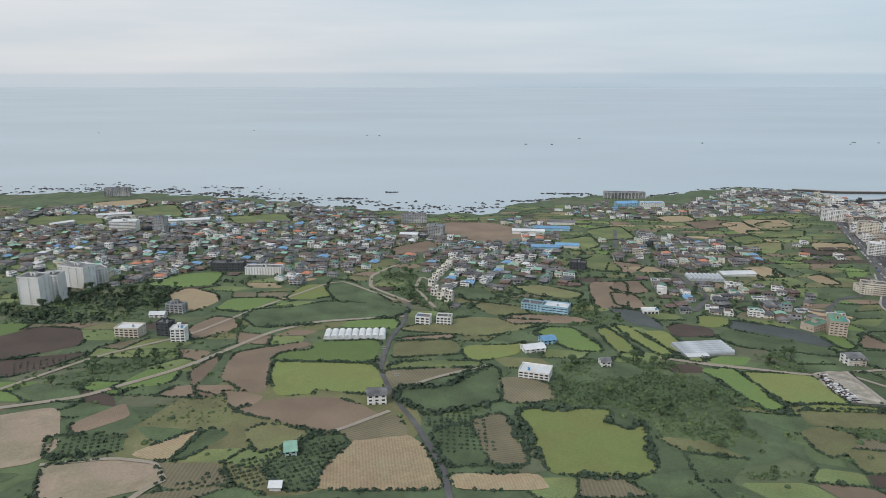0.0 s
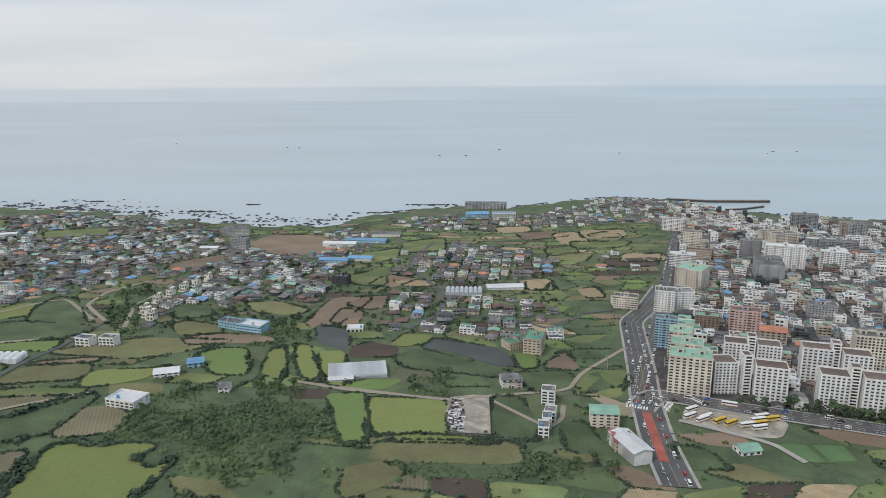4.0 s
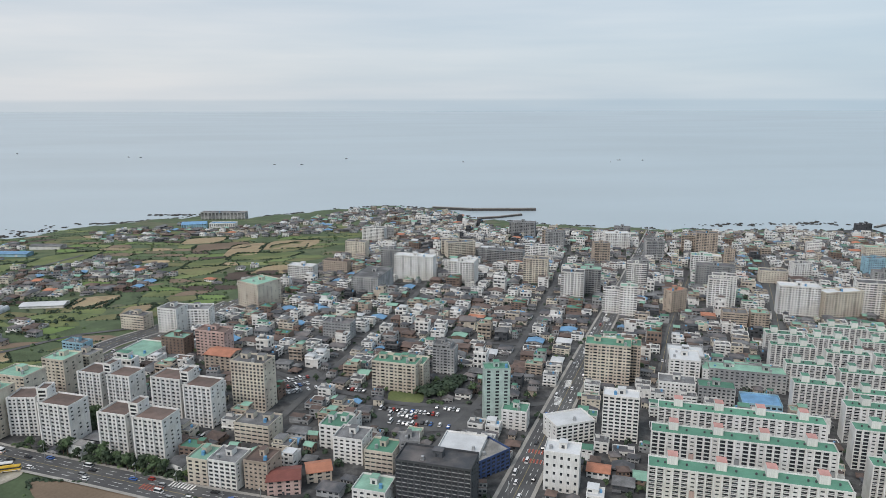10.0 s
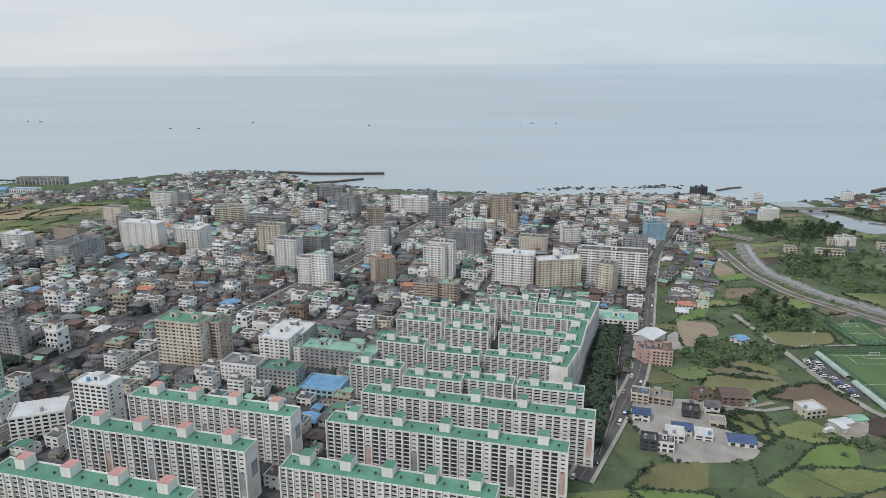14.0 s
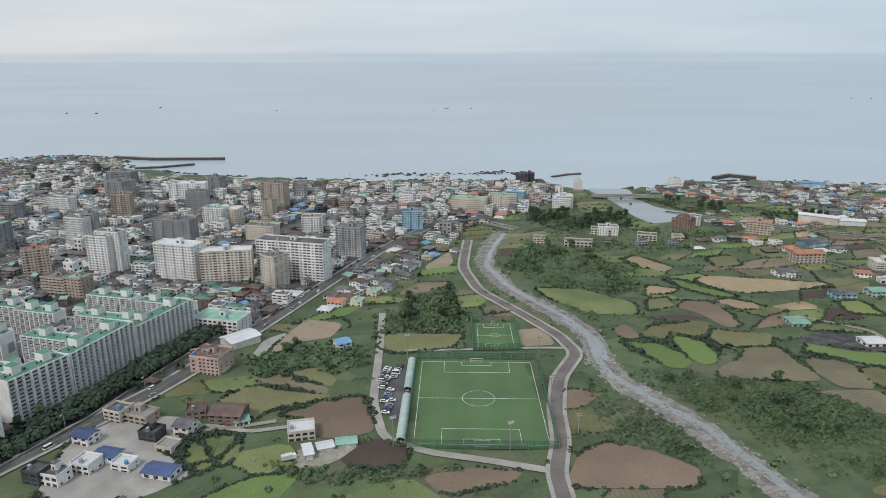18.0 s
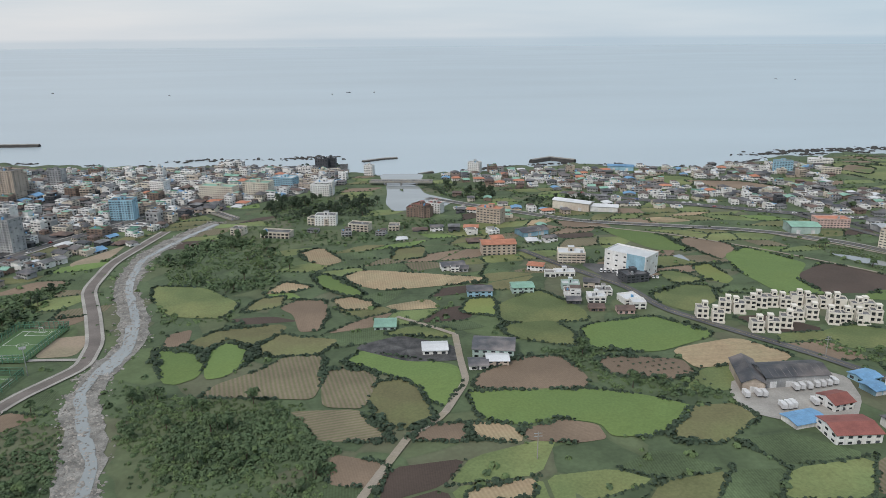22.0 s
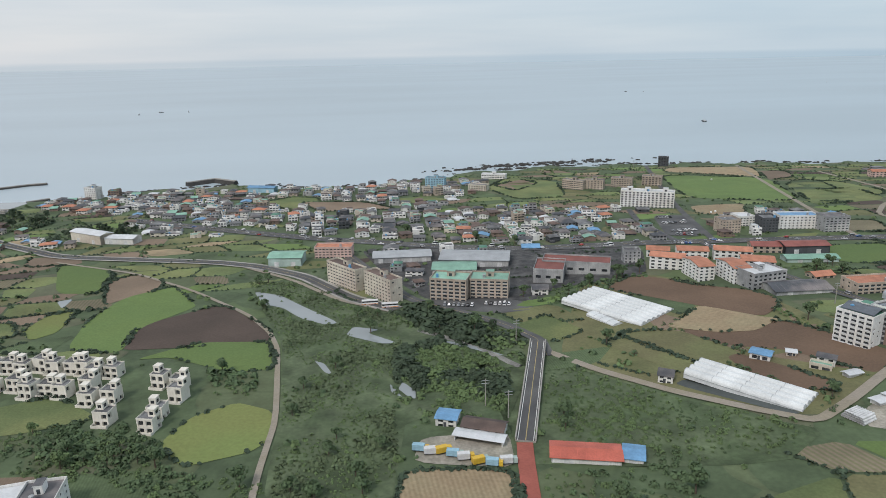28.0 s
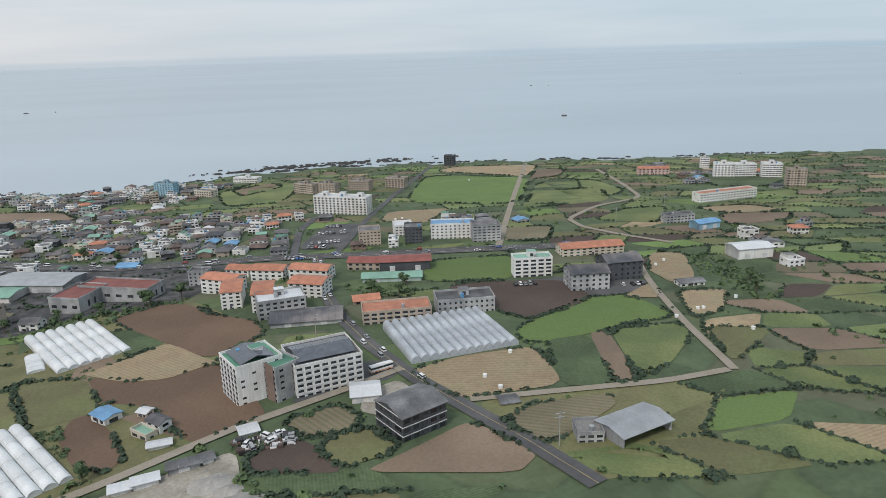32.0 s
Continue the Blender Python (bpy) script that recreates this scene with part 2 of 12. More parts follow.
MAT = {
    "soil": material("brown_soil", (0.205, 0.152, 0.108), low=0.78, high=1.18, scale=0.04, fine=1.6, rows=0.55, row_tint=(0.86, 0.86, 0.86), bump=0.4, own=0.2),
    "red_soil": material("reddish_brown_soil", (0.15, 0.098, 0.066), low=0.78, high=1.18, scale=0.04, fine=1.6, rows=0.55, row_tint=(0.88, 0.88, 0.88), bump=0.4, own=0.1),
    "dark_soil": material("dark_wet_soil", (0.085, 0.062, 0.05), scale=0.05, fine=1.6, rows=0.6, row_tint=(0.8, 0.8, 0.8), bump=0.4, own=0.1),
    "tan": material("harvested_straw_field", (0.38, 0.292, 0.185), scale=0.09, fine=1.1, low=0.72, high=1.2, rows=0.34, row_tint=(0.76, 0.73, 0.68), own=0.14, second=(0.29, 0.24, 0.15), patch=0.08),
    "bare": material("bare_trodden_earth", (0.34, 0.27, 0.2), scale=0.05, fine=1.2, second=(0.22, 0.19, 0.13), patch=0.06),
    "grass": material("meadow_grass", (0.128, 0.166, 0.066), low=0.7, high=1.25, scale=0.05, fine=1.5, own=0.2, second=(0.148, 0.165, 0.066), patch=0.04),
    "meadow": material("yellowing_ripe_meadow", (0.2, 0.225, 0.075), low=0.8, high=1.16, scale=0.04, fine=1.2, own=0.14, second=(0.155, 0.195, 0.062), patch=0.035),
    "bright": material("bright_young_crop", (0.13, 0.196, 0.062), scale=0.04, fine=1.4, own=0.18, low=0.78, high=1.18, second=(0.112, 0.163, 0.05), patch=0.045),
    "olive": material("dry_olive_grass", (0.175, 0.168, 0.082), low=0.72, high=1.25, scale=0.06, fine=1.4, own=0.2, second=(0.14, 0.15, 0.066), patch=0.05),
    "crop": material("dark_green_crop", (0.08, 0.114, 0.056), low=0.62, high=1.35, scale=0.06, fine=1.4, rows=0.5, row_tint=(0.7, 0.66, 0.6), own=0.12),
    "rows": material("soil_with_green_rows", (0.2, 0.163, 0.115), scale=0.06, fine=1.4, rows=0.26, row_tint=(0.5, 0.75, 0.4), own=0.12),
    "net": material("black_crop_netting", (0.07, 0.08, 0.078), rough=0.7, scale=0.06, fine=1.4, own=0.1),
    "asphalt": material("worn_asphalt", (0.085, 0.085, 0.088), rough=0.8, scale=0.12, fine=2.0, second=(0.11, 0.109, 0.108), patch=0.1),
    "street": material("town_paving", (0.055, 0.055, 0.057), scale=0.35, fine=1.8, low=0.6, high=1.3, second=(0.1, 0.099, 0.098), patch=0.25),
    "concrete": material("pale_concrete", (0.33, 0.315, 0.29), scale=0.15, fine=2.5),
    "track": material("concrete_farm_track", (0.33, 0.29, 0.24), scale=0.15, fine=2.0, second=(0.24, 0.21, 0.16), patch=0.15),
    "red_lane": material("red_road_coating", (0.33, 0.1, 0.075), scale=0.15, fine=2.0),
    "paint": material("white_road_paint", (0.72, 0.72, 0.7), scale=0.5, fine=4.0),
    "yellow_paint": material("yellow_road_paint", (0.4, 0.32, 0.15), scale=0.5, fine=4.0),
    "turf": material("artificial_turf", (0.092, 0.16, 0.068), scale=0.05, fine=1.5, low=0.85, high=1.12, rows=0.028, row_tint=(0.86, 0.9, 0.86)),
    "gravel": material("grey_river_cobbles", (0.225, 0.217, 0.2), scale=0.25, fine=2.5, low=0.5, high=1.4, bump=0.8),
    "rock": material("black_lava_rock", (0.05, 0.048, 0.045), scale=0.4, fine=3, island=0.4, bump=0.6),
    "stone": material("pale_rounded_boulder", (0.24, 0.225, 0.205), scale=0.4, fine=3, island=0.35),
    "leaf": material("broadleaf_foliage", (0.078, 0.12, 0.056), rough=0.75, scale=0.1, fine=1.2, island=0.16, bump=0),
    "leaf_light": material("light_shrub_foliage", (0.104, 0.154, 0.062), rough=0.75, scale=0.08, fine=1.2, island=0.16, bump=0),
    "leaf_dark": material("dark_pine_foliage", (0.045, 0.068, 0.038), rough=0.75, scale=0.1, fine=1.2, island=0.22, bump=0),
    "marsh": material("marsh_grass", (0.094, 0.122, 0.066), scale=0.12, fine=0.9, low=0.6, high=1.35, second=(0.066, 0.094, 0.045), patch=0.09, bump=0.6),
    "dirt": material("pale_dirt_lot", (0.36, 0.33, 0.28), scale=0.2, fine=1.6, low=0.68, high=1.25, second=(0.25, 0.235, 0.19), patch=0.13, bump=0.4),
    "hedge": material("dark_hedge_foliage", (0.042, 0.066, 0.04), rough=0.75, scale=0.1, fine=1.2, island=0.2, bump=0),
    "reed": material("wetland_reeds", (0.092, 0.125, 0.062), rough=0.8, scale=0.08, fine=1.2, island=0.18, bump=0),
    "bark": material("grey_bark", (0.1, 0.075, 0.055), scale=2, fine=8),
    "white": material("white_render", (0.8, 0.8, 0.785), second=(0.7, 0.68, 0.64), patch=0.12, scale=0.3, fine=3, low=0.88, high=1.08, own=0.08, streak=0.35),
    "cream": material("cream_render", (0.68, 0.63, 0.53), second=(0.52, 0.45, 0.38), patch=0.13, scale=0.3, fine=3, low=0.86, high=1.08, own=0.1, streak=0.35),
    "greywall": material("grey_render", (0.3, 0.308, 0.316), second=(0.44, 0.44, 0.432), patch=0.12, scale=0.3, fine=3, own=0.2, streak=0.4),
    "darkwall": material("charcoal_cladding", (0.075, 0.08, 0.088), scale=0.3, fine=3, own=0.2, streak=0.2),
    "brick": material("brown_brick", (0.235, 0.172, 0.14), scale=0.3, fine=4, own=0.2, streak=0.25),
    "tanwall": material("tan_tile_wall", (0.44, 0.37, 0.305), scale=0.3, fine=4, own=0.15, streak=0.3),
    "pinkwall": material("pale_pink_render", (0.55, 0.4, 0.36), scale=0.3, fine=4, own=0.1, streak=0.3),
    "bluewall": material("pale_blue_cladding", (0.3, 0.48, 0.58), scale=0.3, fine=4, own=0.1, streak=0.2),
    "navywall": material("dark_blue_cladding", (0.05, 0.085, 0.2), rough=0.6, scale=0.3, fine=4, own=0.1, streak=0.2),
    "mintwall": material("mint_render", (0.4, 0.5, 0.465), scale=0.3, fine=4, own=0.1, streak=0.2),
    "green_roof": material("green_waterproof_roof_paint", (0.1, 0.25, 0.175), rough=0.6, scale=0.25, fine=3, low=0.75, high=1.15, own=0.2),
    "mint_roof": material("faded_mint_roof_paint", (0.24, 0.42, 0.33), rough=0.6, scale=0.25, fine=3, own=0.2),
    "grey_roof": material("grey_concrete_roof", (0.15, 0.152, 0.156), second=(0.225, 0.228, 0.235), patch=0.11, scale=0.25, fine=3, low=0.6, high=1.25, own=0.3),
    "dark_roof": material("dark_slate_roof", (0.075, 0.08, 0.09), second=(0.19, 0.17, 0.165), patch=0.13, rough=0.6, scale=0.3, fine=4, own=0.25),
    "pale_roof": material("pale_weathered_roof_screed", (0.31, 0.3, 0.285), second=(0.215, 0.21, 0.2), patch=0.2, scale=0.3, fine=3, low=0.7, high=1.2, own=0.25),
    "white_roof": material("white_metal_roof", (0.6, 0.615, 0.63), rough=0.5, scale=0.2, fine=2, low=0.85, high=1.08, own=0.1),
    "orange_roof": material("orange_clay_tile_roof", (0.47, 0.205, 0.13), rough=0.7, scale=0.4, fine=4, own=0.15),
    "pink_roof": material("faded_pink_roof_paint", (0.5, 0.27, 0.24), rough=0.6, scale=0.3, fine=3, own=0.1),
    "coral_roof": material("sunbleached_coral_metal_roof", (0.5, 0.13, 0.09), rough=0.55, scale=0.3, fine=3, own=0.1),
    "zinc_roof": material("pale_zinc_sheet_roof", (0.36, 0.375, 0.39), rough=0.5, scale=0.25, fine=3, low=0.8, high=1.12, own=0.12),
    "red_roof": material("dull_red_metal_roof", (0.24, 0.085, 0.07), rough=0.6, scale=0.3, fine=3, own=0.2),
    "brown_roof": material("brown_tile_roof", (0.115, 0.085, 0.075), second=(0.18, 0.125, 0.105), patch=0.13, rough=0.7, scale=0.4, fine=4, own=0.25),
    "blue_roof": material("blue_metal_roof", (0.15, 0.31, 0.5), rough=0.5, scale=0.3, fine=2, own=0.15),
    "navy_roof": material("navy_blue_roof", (0.06, 0.095, 0.2), rough=0.5, scale=0.3, fine=2, own=0.2),
    "net_fence": net_material("green_fence_netting", (0.03, 0.09, 0.05), 0.42),
    "plastic": material("milky_greenhouse_film", (0.66, 0.68, 0.68), rough=0.35, scale=0.3, fine=3, low=0.8, high=1.1, spec=0.5),
    "film_grey": material("grey_greenhouse_film", (0.42, 0.45, 0.48), rough=0.3, scale=0.3, fine=3, low=0.7, high=1.15, spec=0.5),
    "glass": material("dark_window_glass", (0.042, 0.047, 0.053), rough=0.12, scale=0.8, fine=1.5, low=0.6, high=1.5, spec=0.6, bump=0, own=0.2, island=0.6),
    "frame": material("white_window_frame", (0.6, 0.6, 0.6), rough=0.5),
    "tank": material("blue_plastic_tank", (0.12, 0.3, 0.5), rough=0.4),
    "steel": material("galvanised_steel", (0.45, 0.46, 0.47), rough=0.45, metal=0.6, bump=0.05),
    "solar": material("solar_panel_cells", (0.1, 0.112, 0.13), rough=0.2, spec=0.6),
    "car_white": material("white_car_paint", (0.72, 0.72, 0.72), rough=0.3, low=0.95, high=1.03, bump=0, spec=0.5),
    "car_grey": material("silver_car_paint", (0.3, 0.31, 0.32), rough=0.3, low=0.95, high=1.03, bump=0, spec=0.5),
    "car_black": material("black_car_paint", (0.03, 0.03, 0.033), rough=0.25, low=0.95, high=1.03, bump=0, spec=0.5),
    "car_red": material("red_car_paint", (0.4, 0.04, 0.03), rough=0.3, low=0.95, high=1.03, bump=0, spec=0.5),
    "car_blue": material("blue_car_paint", (0.06, 0.14, 0.38), rough=0.3, low=0.95, high=1.03, bump=0, spec=0.5),
    "yellow": material("yellow_paint", (0.62, 0.4, 0.05), rough=0.45),
    "orange": material("orange_paint", (0.65, 0.22, 0.04), rough=0.45),
    "tyre": material("black_rubber", (0.02, 0.02, 0.02), rough=0.9),
    "wrap": material("white_bale_wrap", (0.75, 0.76, 0.74), rough=0.4),
}


def water_material(name, colour, rough, bump, scale):
    m = bpy.data.materials.new(name)
    m.use_nodes = True
    n, l = m.node_tree.nodes, m.node_tree.links
    b = n["Principled BSDF"]
    b.inputs["Roughness"].default_value, b.inputs["IOR"].default_value = rough, 1.33
    co = n.new("ShaderNodeTexCoord")
    mp = n.new("ShaderNodeMapping")
    mp.inputs["Scale"].default_value = (scale * 0.35, scale, scale)
    l.new(co.outputs["Object"], mp.inputs[0])
    t = n.new("ShaderNodeTexNoise")
    t.inputs["Scale"].default_value, t.inputs["Detail"].default_value = 1.0, 6
    l.new(mp.outputs[0], t.inputs["Vector"])
    r = n.new("ShaderNodeValToRGB")
    r.color_ramp.elements[0].position, r.color_ramp.elements[0].color = 0.35, (*[c * 0.92 for c in colour], 1)
    r.color_ramp.elements[1].position, r.color_ramp.elements[1].color = 0.65, (*[c * 1.05 for c in colour], 1)
    l.new(t.outputs["Fac"], r.inputs[0]), l.new(r.outputs[0], b.inputs["Base Color"])
    w = n.new("ShaderNodeTexNoise")
    w.inputs["Scale"].default_value, w.inputs["Detail"].default_value = 0.35, 5
    l.new(co.outputs["Object"], w.inputs["Vector"])
    bp = n.new("ShaderNodeBump")
    bp.inputs["Strength"].default_value, bp.inputs["Distance"].default_value = bump, 0.3
    l.new(w.outputs["Fac"], bp.inputs["Height"]), l.new(bp.outputs[0], b.inputs["Normal"])
    return m


def patchwork(name):
    """Small plots of scrub, grass and tilled soil with darker edges, as the land between the fields shows."""
    m = material(name, (0.09, 0.122, 0.064), scale=0.12, fine=0.9, low=0.55, high=1.4, bump=0.5)
    n, l = m.node_tree.nodes, m.node_tree.links
    b = n["Principled BSDF"]
    old = b.inputs["Base Color"].links[0].from_socket
    co = n.new("ShaderNodeTexCoord")
    warp = n.new("ShaderNodeTexNoise")
    warp.inputs["Scale"].default_value = 0.03
    l.new(co.outputs["Object"], warp.inputs["Vector"])
    add = n.new("ShaderNodeMix")
    add.data_type, add.blend_type, add.inputs[0].default_value = "RGBA", "ADD", 1.0
    sc = n.new("ShaderNodeVectorMath")
    sc.operation = "SCALE"
    sc.inputs["Scale"].default_value = 14.0
    l.new(warp.outputs["Color"], sc.inputs[0])
    l.new(co.outputs["Object"], add.inputs[6]), l.new(sc.outputs[0], add.inputs[7])
    vo = n.new("ShaderNodeTexVoronoi")
    vo.inputs["Scale"].default_value = 0.055
    l.new(add.outputs[2], vo.inputs["Vector"])
    ramp = n.new("ShaderNodeValToRGB")
    ramp.color_ramp.interpolation = "CONSTANT"
    for k, (pos, c) in enumerate(((0.0, (0.066, 0.095, 0.048)), (0.3, (0.08, 0.114, 0.056)), (0.5, (0.108, 0.126, 0.064)), (0.66, (0.056, 0.082, 0.042)), (0.82, (0.13, 0.122, 0.08)), (0.92, (0.104, 0.145, 0.06)))):
        e = ramp.color_ramp.elements[k] if k < 2 else ramp.color_ramp.elements.new(pos)
        e.position, e.color = pos, (*c, 1)
    sep = n.new("ShaderNodeSeparateColor")
    l.new(vo.outputs["Color"], sep.inputs[0]), l.new(sep.outputs[0], ramp.inputs[0])
    ed = n.new("ShaderNodeTexVoronoi")
    ed.feature = "DISTANCE_TO_EDGE"
    ed.inputs["Scale"].default_value = 0.055
    l.new(add.outputs[2], ed.inputs["Vector"])
    rim = n.new("ShaderNodeMapRange")
    rim.inputs["From Min"].default_value, rim.inputs["From Max"].default_value, rim.inputs["To Min"].default_value = 0.01, 0.05, 0.78
    l.new(ed.outputs["Distance"], rim.inputs["Value"])
    rg = n.new("ShaderNodeCombineColor")
    for k in range(3):
        l.new(rim.outputs[0], rg.inputs[k])
    one = n.new("ShaderNodeMix")
    one.data_type, one.blend_type, one.inputs[0].default_value = "RGBA", "MULTIPLY", 1.0
    l.new(ramp.outputs[0], one.inputs[6]), l.new(rg.outputs[0], one.inputs[7])
    two = n.new("ShaderNodeMix")
    two.data_type, two.inputs[0].default_value = "RGBA", 0.45
    l.new(one.outputs[2], two.inputs[6]), l.new(old, two.inputs[7])
    l.new(two.outputs[2], b.inputs["Base Color"])
    return m


MAT["ground"] = patchwork("scrub_ground")
MAT["river_road"] = material("dark_new_concrete_road", (0.16, 0.14, 0.128), scale=0.15, fine=2.0)
MAT["villa"] = material("bright_cream_render", (0.76, 0.72, 0.64), scale=0.3, fine=3, low=0.9, high=1.06, own=0.05, streak=0.2)
MAT["sea"] = water_material("calm_grey_sea", (0.38, 0.45, 0.49), 0.3, 0.05, 0.004)
MAT["pond"] = water_material("still_river_water", (0.27, 0.295, 0.3), 0.05, 0.02, 0.05)

# ---- building blocks ----


class Geo:
    """Collects faces with a material each, and becomes one mesh."""

    def __init__(self):
        self.v, self.f, self.m = [], [], []

    def face(self, pts, m=0):
        i = len(self.v)
        self.v.extend(pts)
        self.f.append(tuple(range(i, i + len(pts))))
        self.m.append(m)

    def box(self, x0, y0, z0, x1, y1, z1, m=0, top=None, bottom=True):
        p = [(x0, y0, z0), (x1, y0, z0), (x1, y1, z0), (x0, y1, z0), (x0, y0, z1), (x1, y0, z1), (x1, y1, z1), (x0, y1, z1)]
        i = len(self.v)
        self.v.extend(p)
        fs = [(4, 5, 6, 7), (0, 1, 5, 4), (1, 2, 6, 5), (2, 3, 7, 6), (3, 0, 4, 7)] + ([(3, 2, 1, 0)] if bottom else [])
        for k, f in enumerate(fs):
            self.f.append(tuple(i + a for a in f))
            self.m.append(top if k == 0 and top is not None else m)
        return self

    def tube(self, x, y, z0, z1, r, m=0, n=10, r1=None, bulge=0.0):
        r1 = r if r1 is None else r1
        i = len(self.v)
        levels = [(z0, r), (z1, r1)] + ([(z1 + bulge, r1 * 0.45)] if bulge else [])
        for z, q in levels:
            self.v.extend((x + q * math.cos(2 * math.pi * k / n), y + q * math.sin(2 * math.pi * k / n), z) for k in range(n))
        for s in range(len(levels) - 1):
            for k in range(n):
                self.f.append((i + s * n + k, i + s * n + (k + 1) % n, i + (s + 1) * n + (k + 1) % n, i + (s + 1) * n + k))
                self.m.append(m)
        self.f.append(tuple(i + (len(levels) - 1) * n + k for k in range(n)))
        self.m.append(m)
        return self

    def gable(self, x0, y0, x1, y1, z, rise, over=0.15, thick=0.12, m=0, wall=None, along="x"):
        """A pitched roof of two thick slopes, with the gable ends in the wall's material."""
        if along == "x":
            c, q = (y0 + y1) / 2, lambda a, b, h: (a, b, h)
            a0, a1, b0, b1 = x0, x1, y0, y1
        else:
            c, q = (x0 + x1) / 2, lambda a, b, h: (b, a, h)
            a0, a1, b0, b1 = y0, y1, x0, x1
        slope = rise / max(c - b0, 0.01)
        for s, e in ((b0, -1), (b1, 1)):
            lo = z - over * slope
            lower = [q(a0 - over, s + e * over, lo), q(a1 + over, s + e * over, lo), q(a1 + over, c, z + rise), q(a0 - over, c, z + rise)]
            upper = [(p[0], p[1], p[2] + thick) for p in lower]
            self.face(upper, m)
            self.face(lower, m)
            for k in range(4):
                self.face([lower[k], lower[(k + 1) % 4], upper[(k + 1) % 4], upper[k]], m)
        if wall is not None:
            for a in (a0, a1):
                self.face([q(a, b0, z), q(a, b1, z), q(a, c, z + rise)], wall)
        return self

    def facade(self, p, u, w, h, bays, floors, ww=0.6, wh=0.55, inset=0.1, wall=0, glass=1, ground=None, plinth=0.0, skip=0.0, r=None):
        """One wall from the corner p along u, with recessed windows; glass None leaves the openings empty."""
        n = Vector((u[1], -u[0], 0))
        u, p = Vector((u[0], u[1], 0)), Vector(p)
        cw, ch = w / bays, (h - plinth) / floors
        up = Vector((0, 0, 1))
        if plinth:
            self.face([p, p + u * w, p + u * w + up * plinth, p + up * plinth], wall)
            p = p + up * plinth
        for i in range(bays):
            for j in range(floors):
                o = p + u * (cw * i) + up * (ch * j)
                fw, fh = (ww, wh) if not (ground and j == 0) else ground
                if skip and r.random() < skip:
                    self.face([o, o + u * cw, o + u * cw + up * ch, o + up * ch], wall)
                    continue
                mx, mz = cw * (1 - fw) / 2, ch * (1 - fh) * 0.5
                a = [o, o + u * cw, o + u * cw + up * ch, o + up * ch]
                b = [o + u * mx + up * mz, o + u * (cw - mx) + up * mz, o + u * (cw - mx) + up * (ch - mz), o + u * mx + up * (ch - mz)]
                c = [q - n * inset for q in b]
                for k in range(4):
                    self.face([a[k], a[(k + 1) % 4], b[(k + 1) % 4], b[k]], wall)
                    self.face([b[k], b[(k + 1) % 4], c[(k + 1) % 4], c[k]], wall)
                if glass is not None:
                    self.face(c, glass)
        return self

    def hip(self, w, d, z, rise, over=0.3, thick=0.12, m=0):
        """A hipped roof of four slopes over a thin eaves slab."""
        x, y = w / 2 + over, d / 2 + over
        self.box(-x, -y, z - 0.04, x, y, z + thick, m)
        k, z = max(0.0, x - y * 0.9), z + thick
        a, b, c, e = (-x, -y, z), (x, -y, z), (x, y, z), (-x, y, z)
        p, q = (-k, 0, z + rise), (k, 0, z + rise)
        for f in ((a, b, q, p), (b, c, q), (c, e, p, q), (e, a, p)):
            self.face(f, m)
        return self

    def flat_facade(self, p, u, w, h, bays, floors, ww, wh, skip=0.0, r=None):
        """One wall far off, its panes set back a little in the plain wall."""
        n = Vector((u[1], -u[0], 0))
        u, p, up = Vector((u[0], u[1], 0)), Vector(p), Vector((0, 0, 1))
        self.face([p, p + u * w, p + u * w + up * h, p + up * h], 0)
        cw, ch = w / bays, h / floors
        for i in range(bays):
            for j in range(floors):
                if skip and r.random() < skip:
                    continue
                o = p + u * (cw * (i + 0.5 - ww / 2)) + up * (ch * (j + 0.5 - wh / 2)) + n * 0.02
                self.face([o, o + u * cw * ww, o + u * cw * ww + up * ch * wh, o + up * ch * wh], 1)
        return self

    def shell(self, w, d, h, floors, bw, bd, front=True, **kw):
        """Four walls round the origin; the front is the side towards -y."""
        x, y = w / 2, d / 2
        self.facade((-x, -y, 0), (1, 0), w, h, bw, floors, **(kw if front else {**kw, "glass": None}))
        self.facade((x, -y, 0), (0, 1), d, h, bd, floors, **kw)
        self.facade((x, y, 0), (-1, 0), w, h, bw, floors, **kw)
        self.facade((-x, y, 0), (0, -1), d, h, bd, floors, **kw)
        return self

    def parapet(self, w, d, z, t=0.14, h=0.5, m=0):
        """A closed rim round a flat roof."""
        i = len(self.v)
        for x, y in ((w / 2, d / 2), (w / 2 - t, d / 2 - t)):
            for zz in (z, z + h):
                self.v += [(-x, -y, zz), (x, -y, zz), (x, y, zz), (-x, y, zz)]
        for k in range(4):
            n = (k + 1) % 4
            for f in ((k, n, n + 4, k + 4), (k + 4, n + 4, n + 12, k + 12), (n + 8, k + 8, k + 12, n + 12)):
                self.f.append(tuple(i + j for j in f))
                self.m.append(m)
        return self

    def mesh(self, name, *mats):
        me = bpy.data.meshes.new(name)
        me.from_pydata([tuple(p) for p in self.v], [], self.f)
        for m in mats:
            me.materials.append(MAT[m])
        if len(mats) > 1:
            me.polygons.foreach_set("material_index", self.m)
        me.update()
        return me


def part(name, data, parent=None, label="", at=None):
    """One mesh object under its thing, or at top level."""
    ob = new(name, data)
    if parent:
        ob.parent = parent
    if at:
        ob.location = at
    return tagged(ob, label)


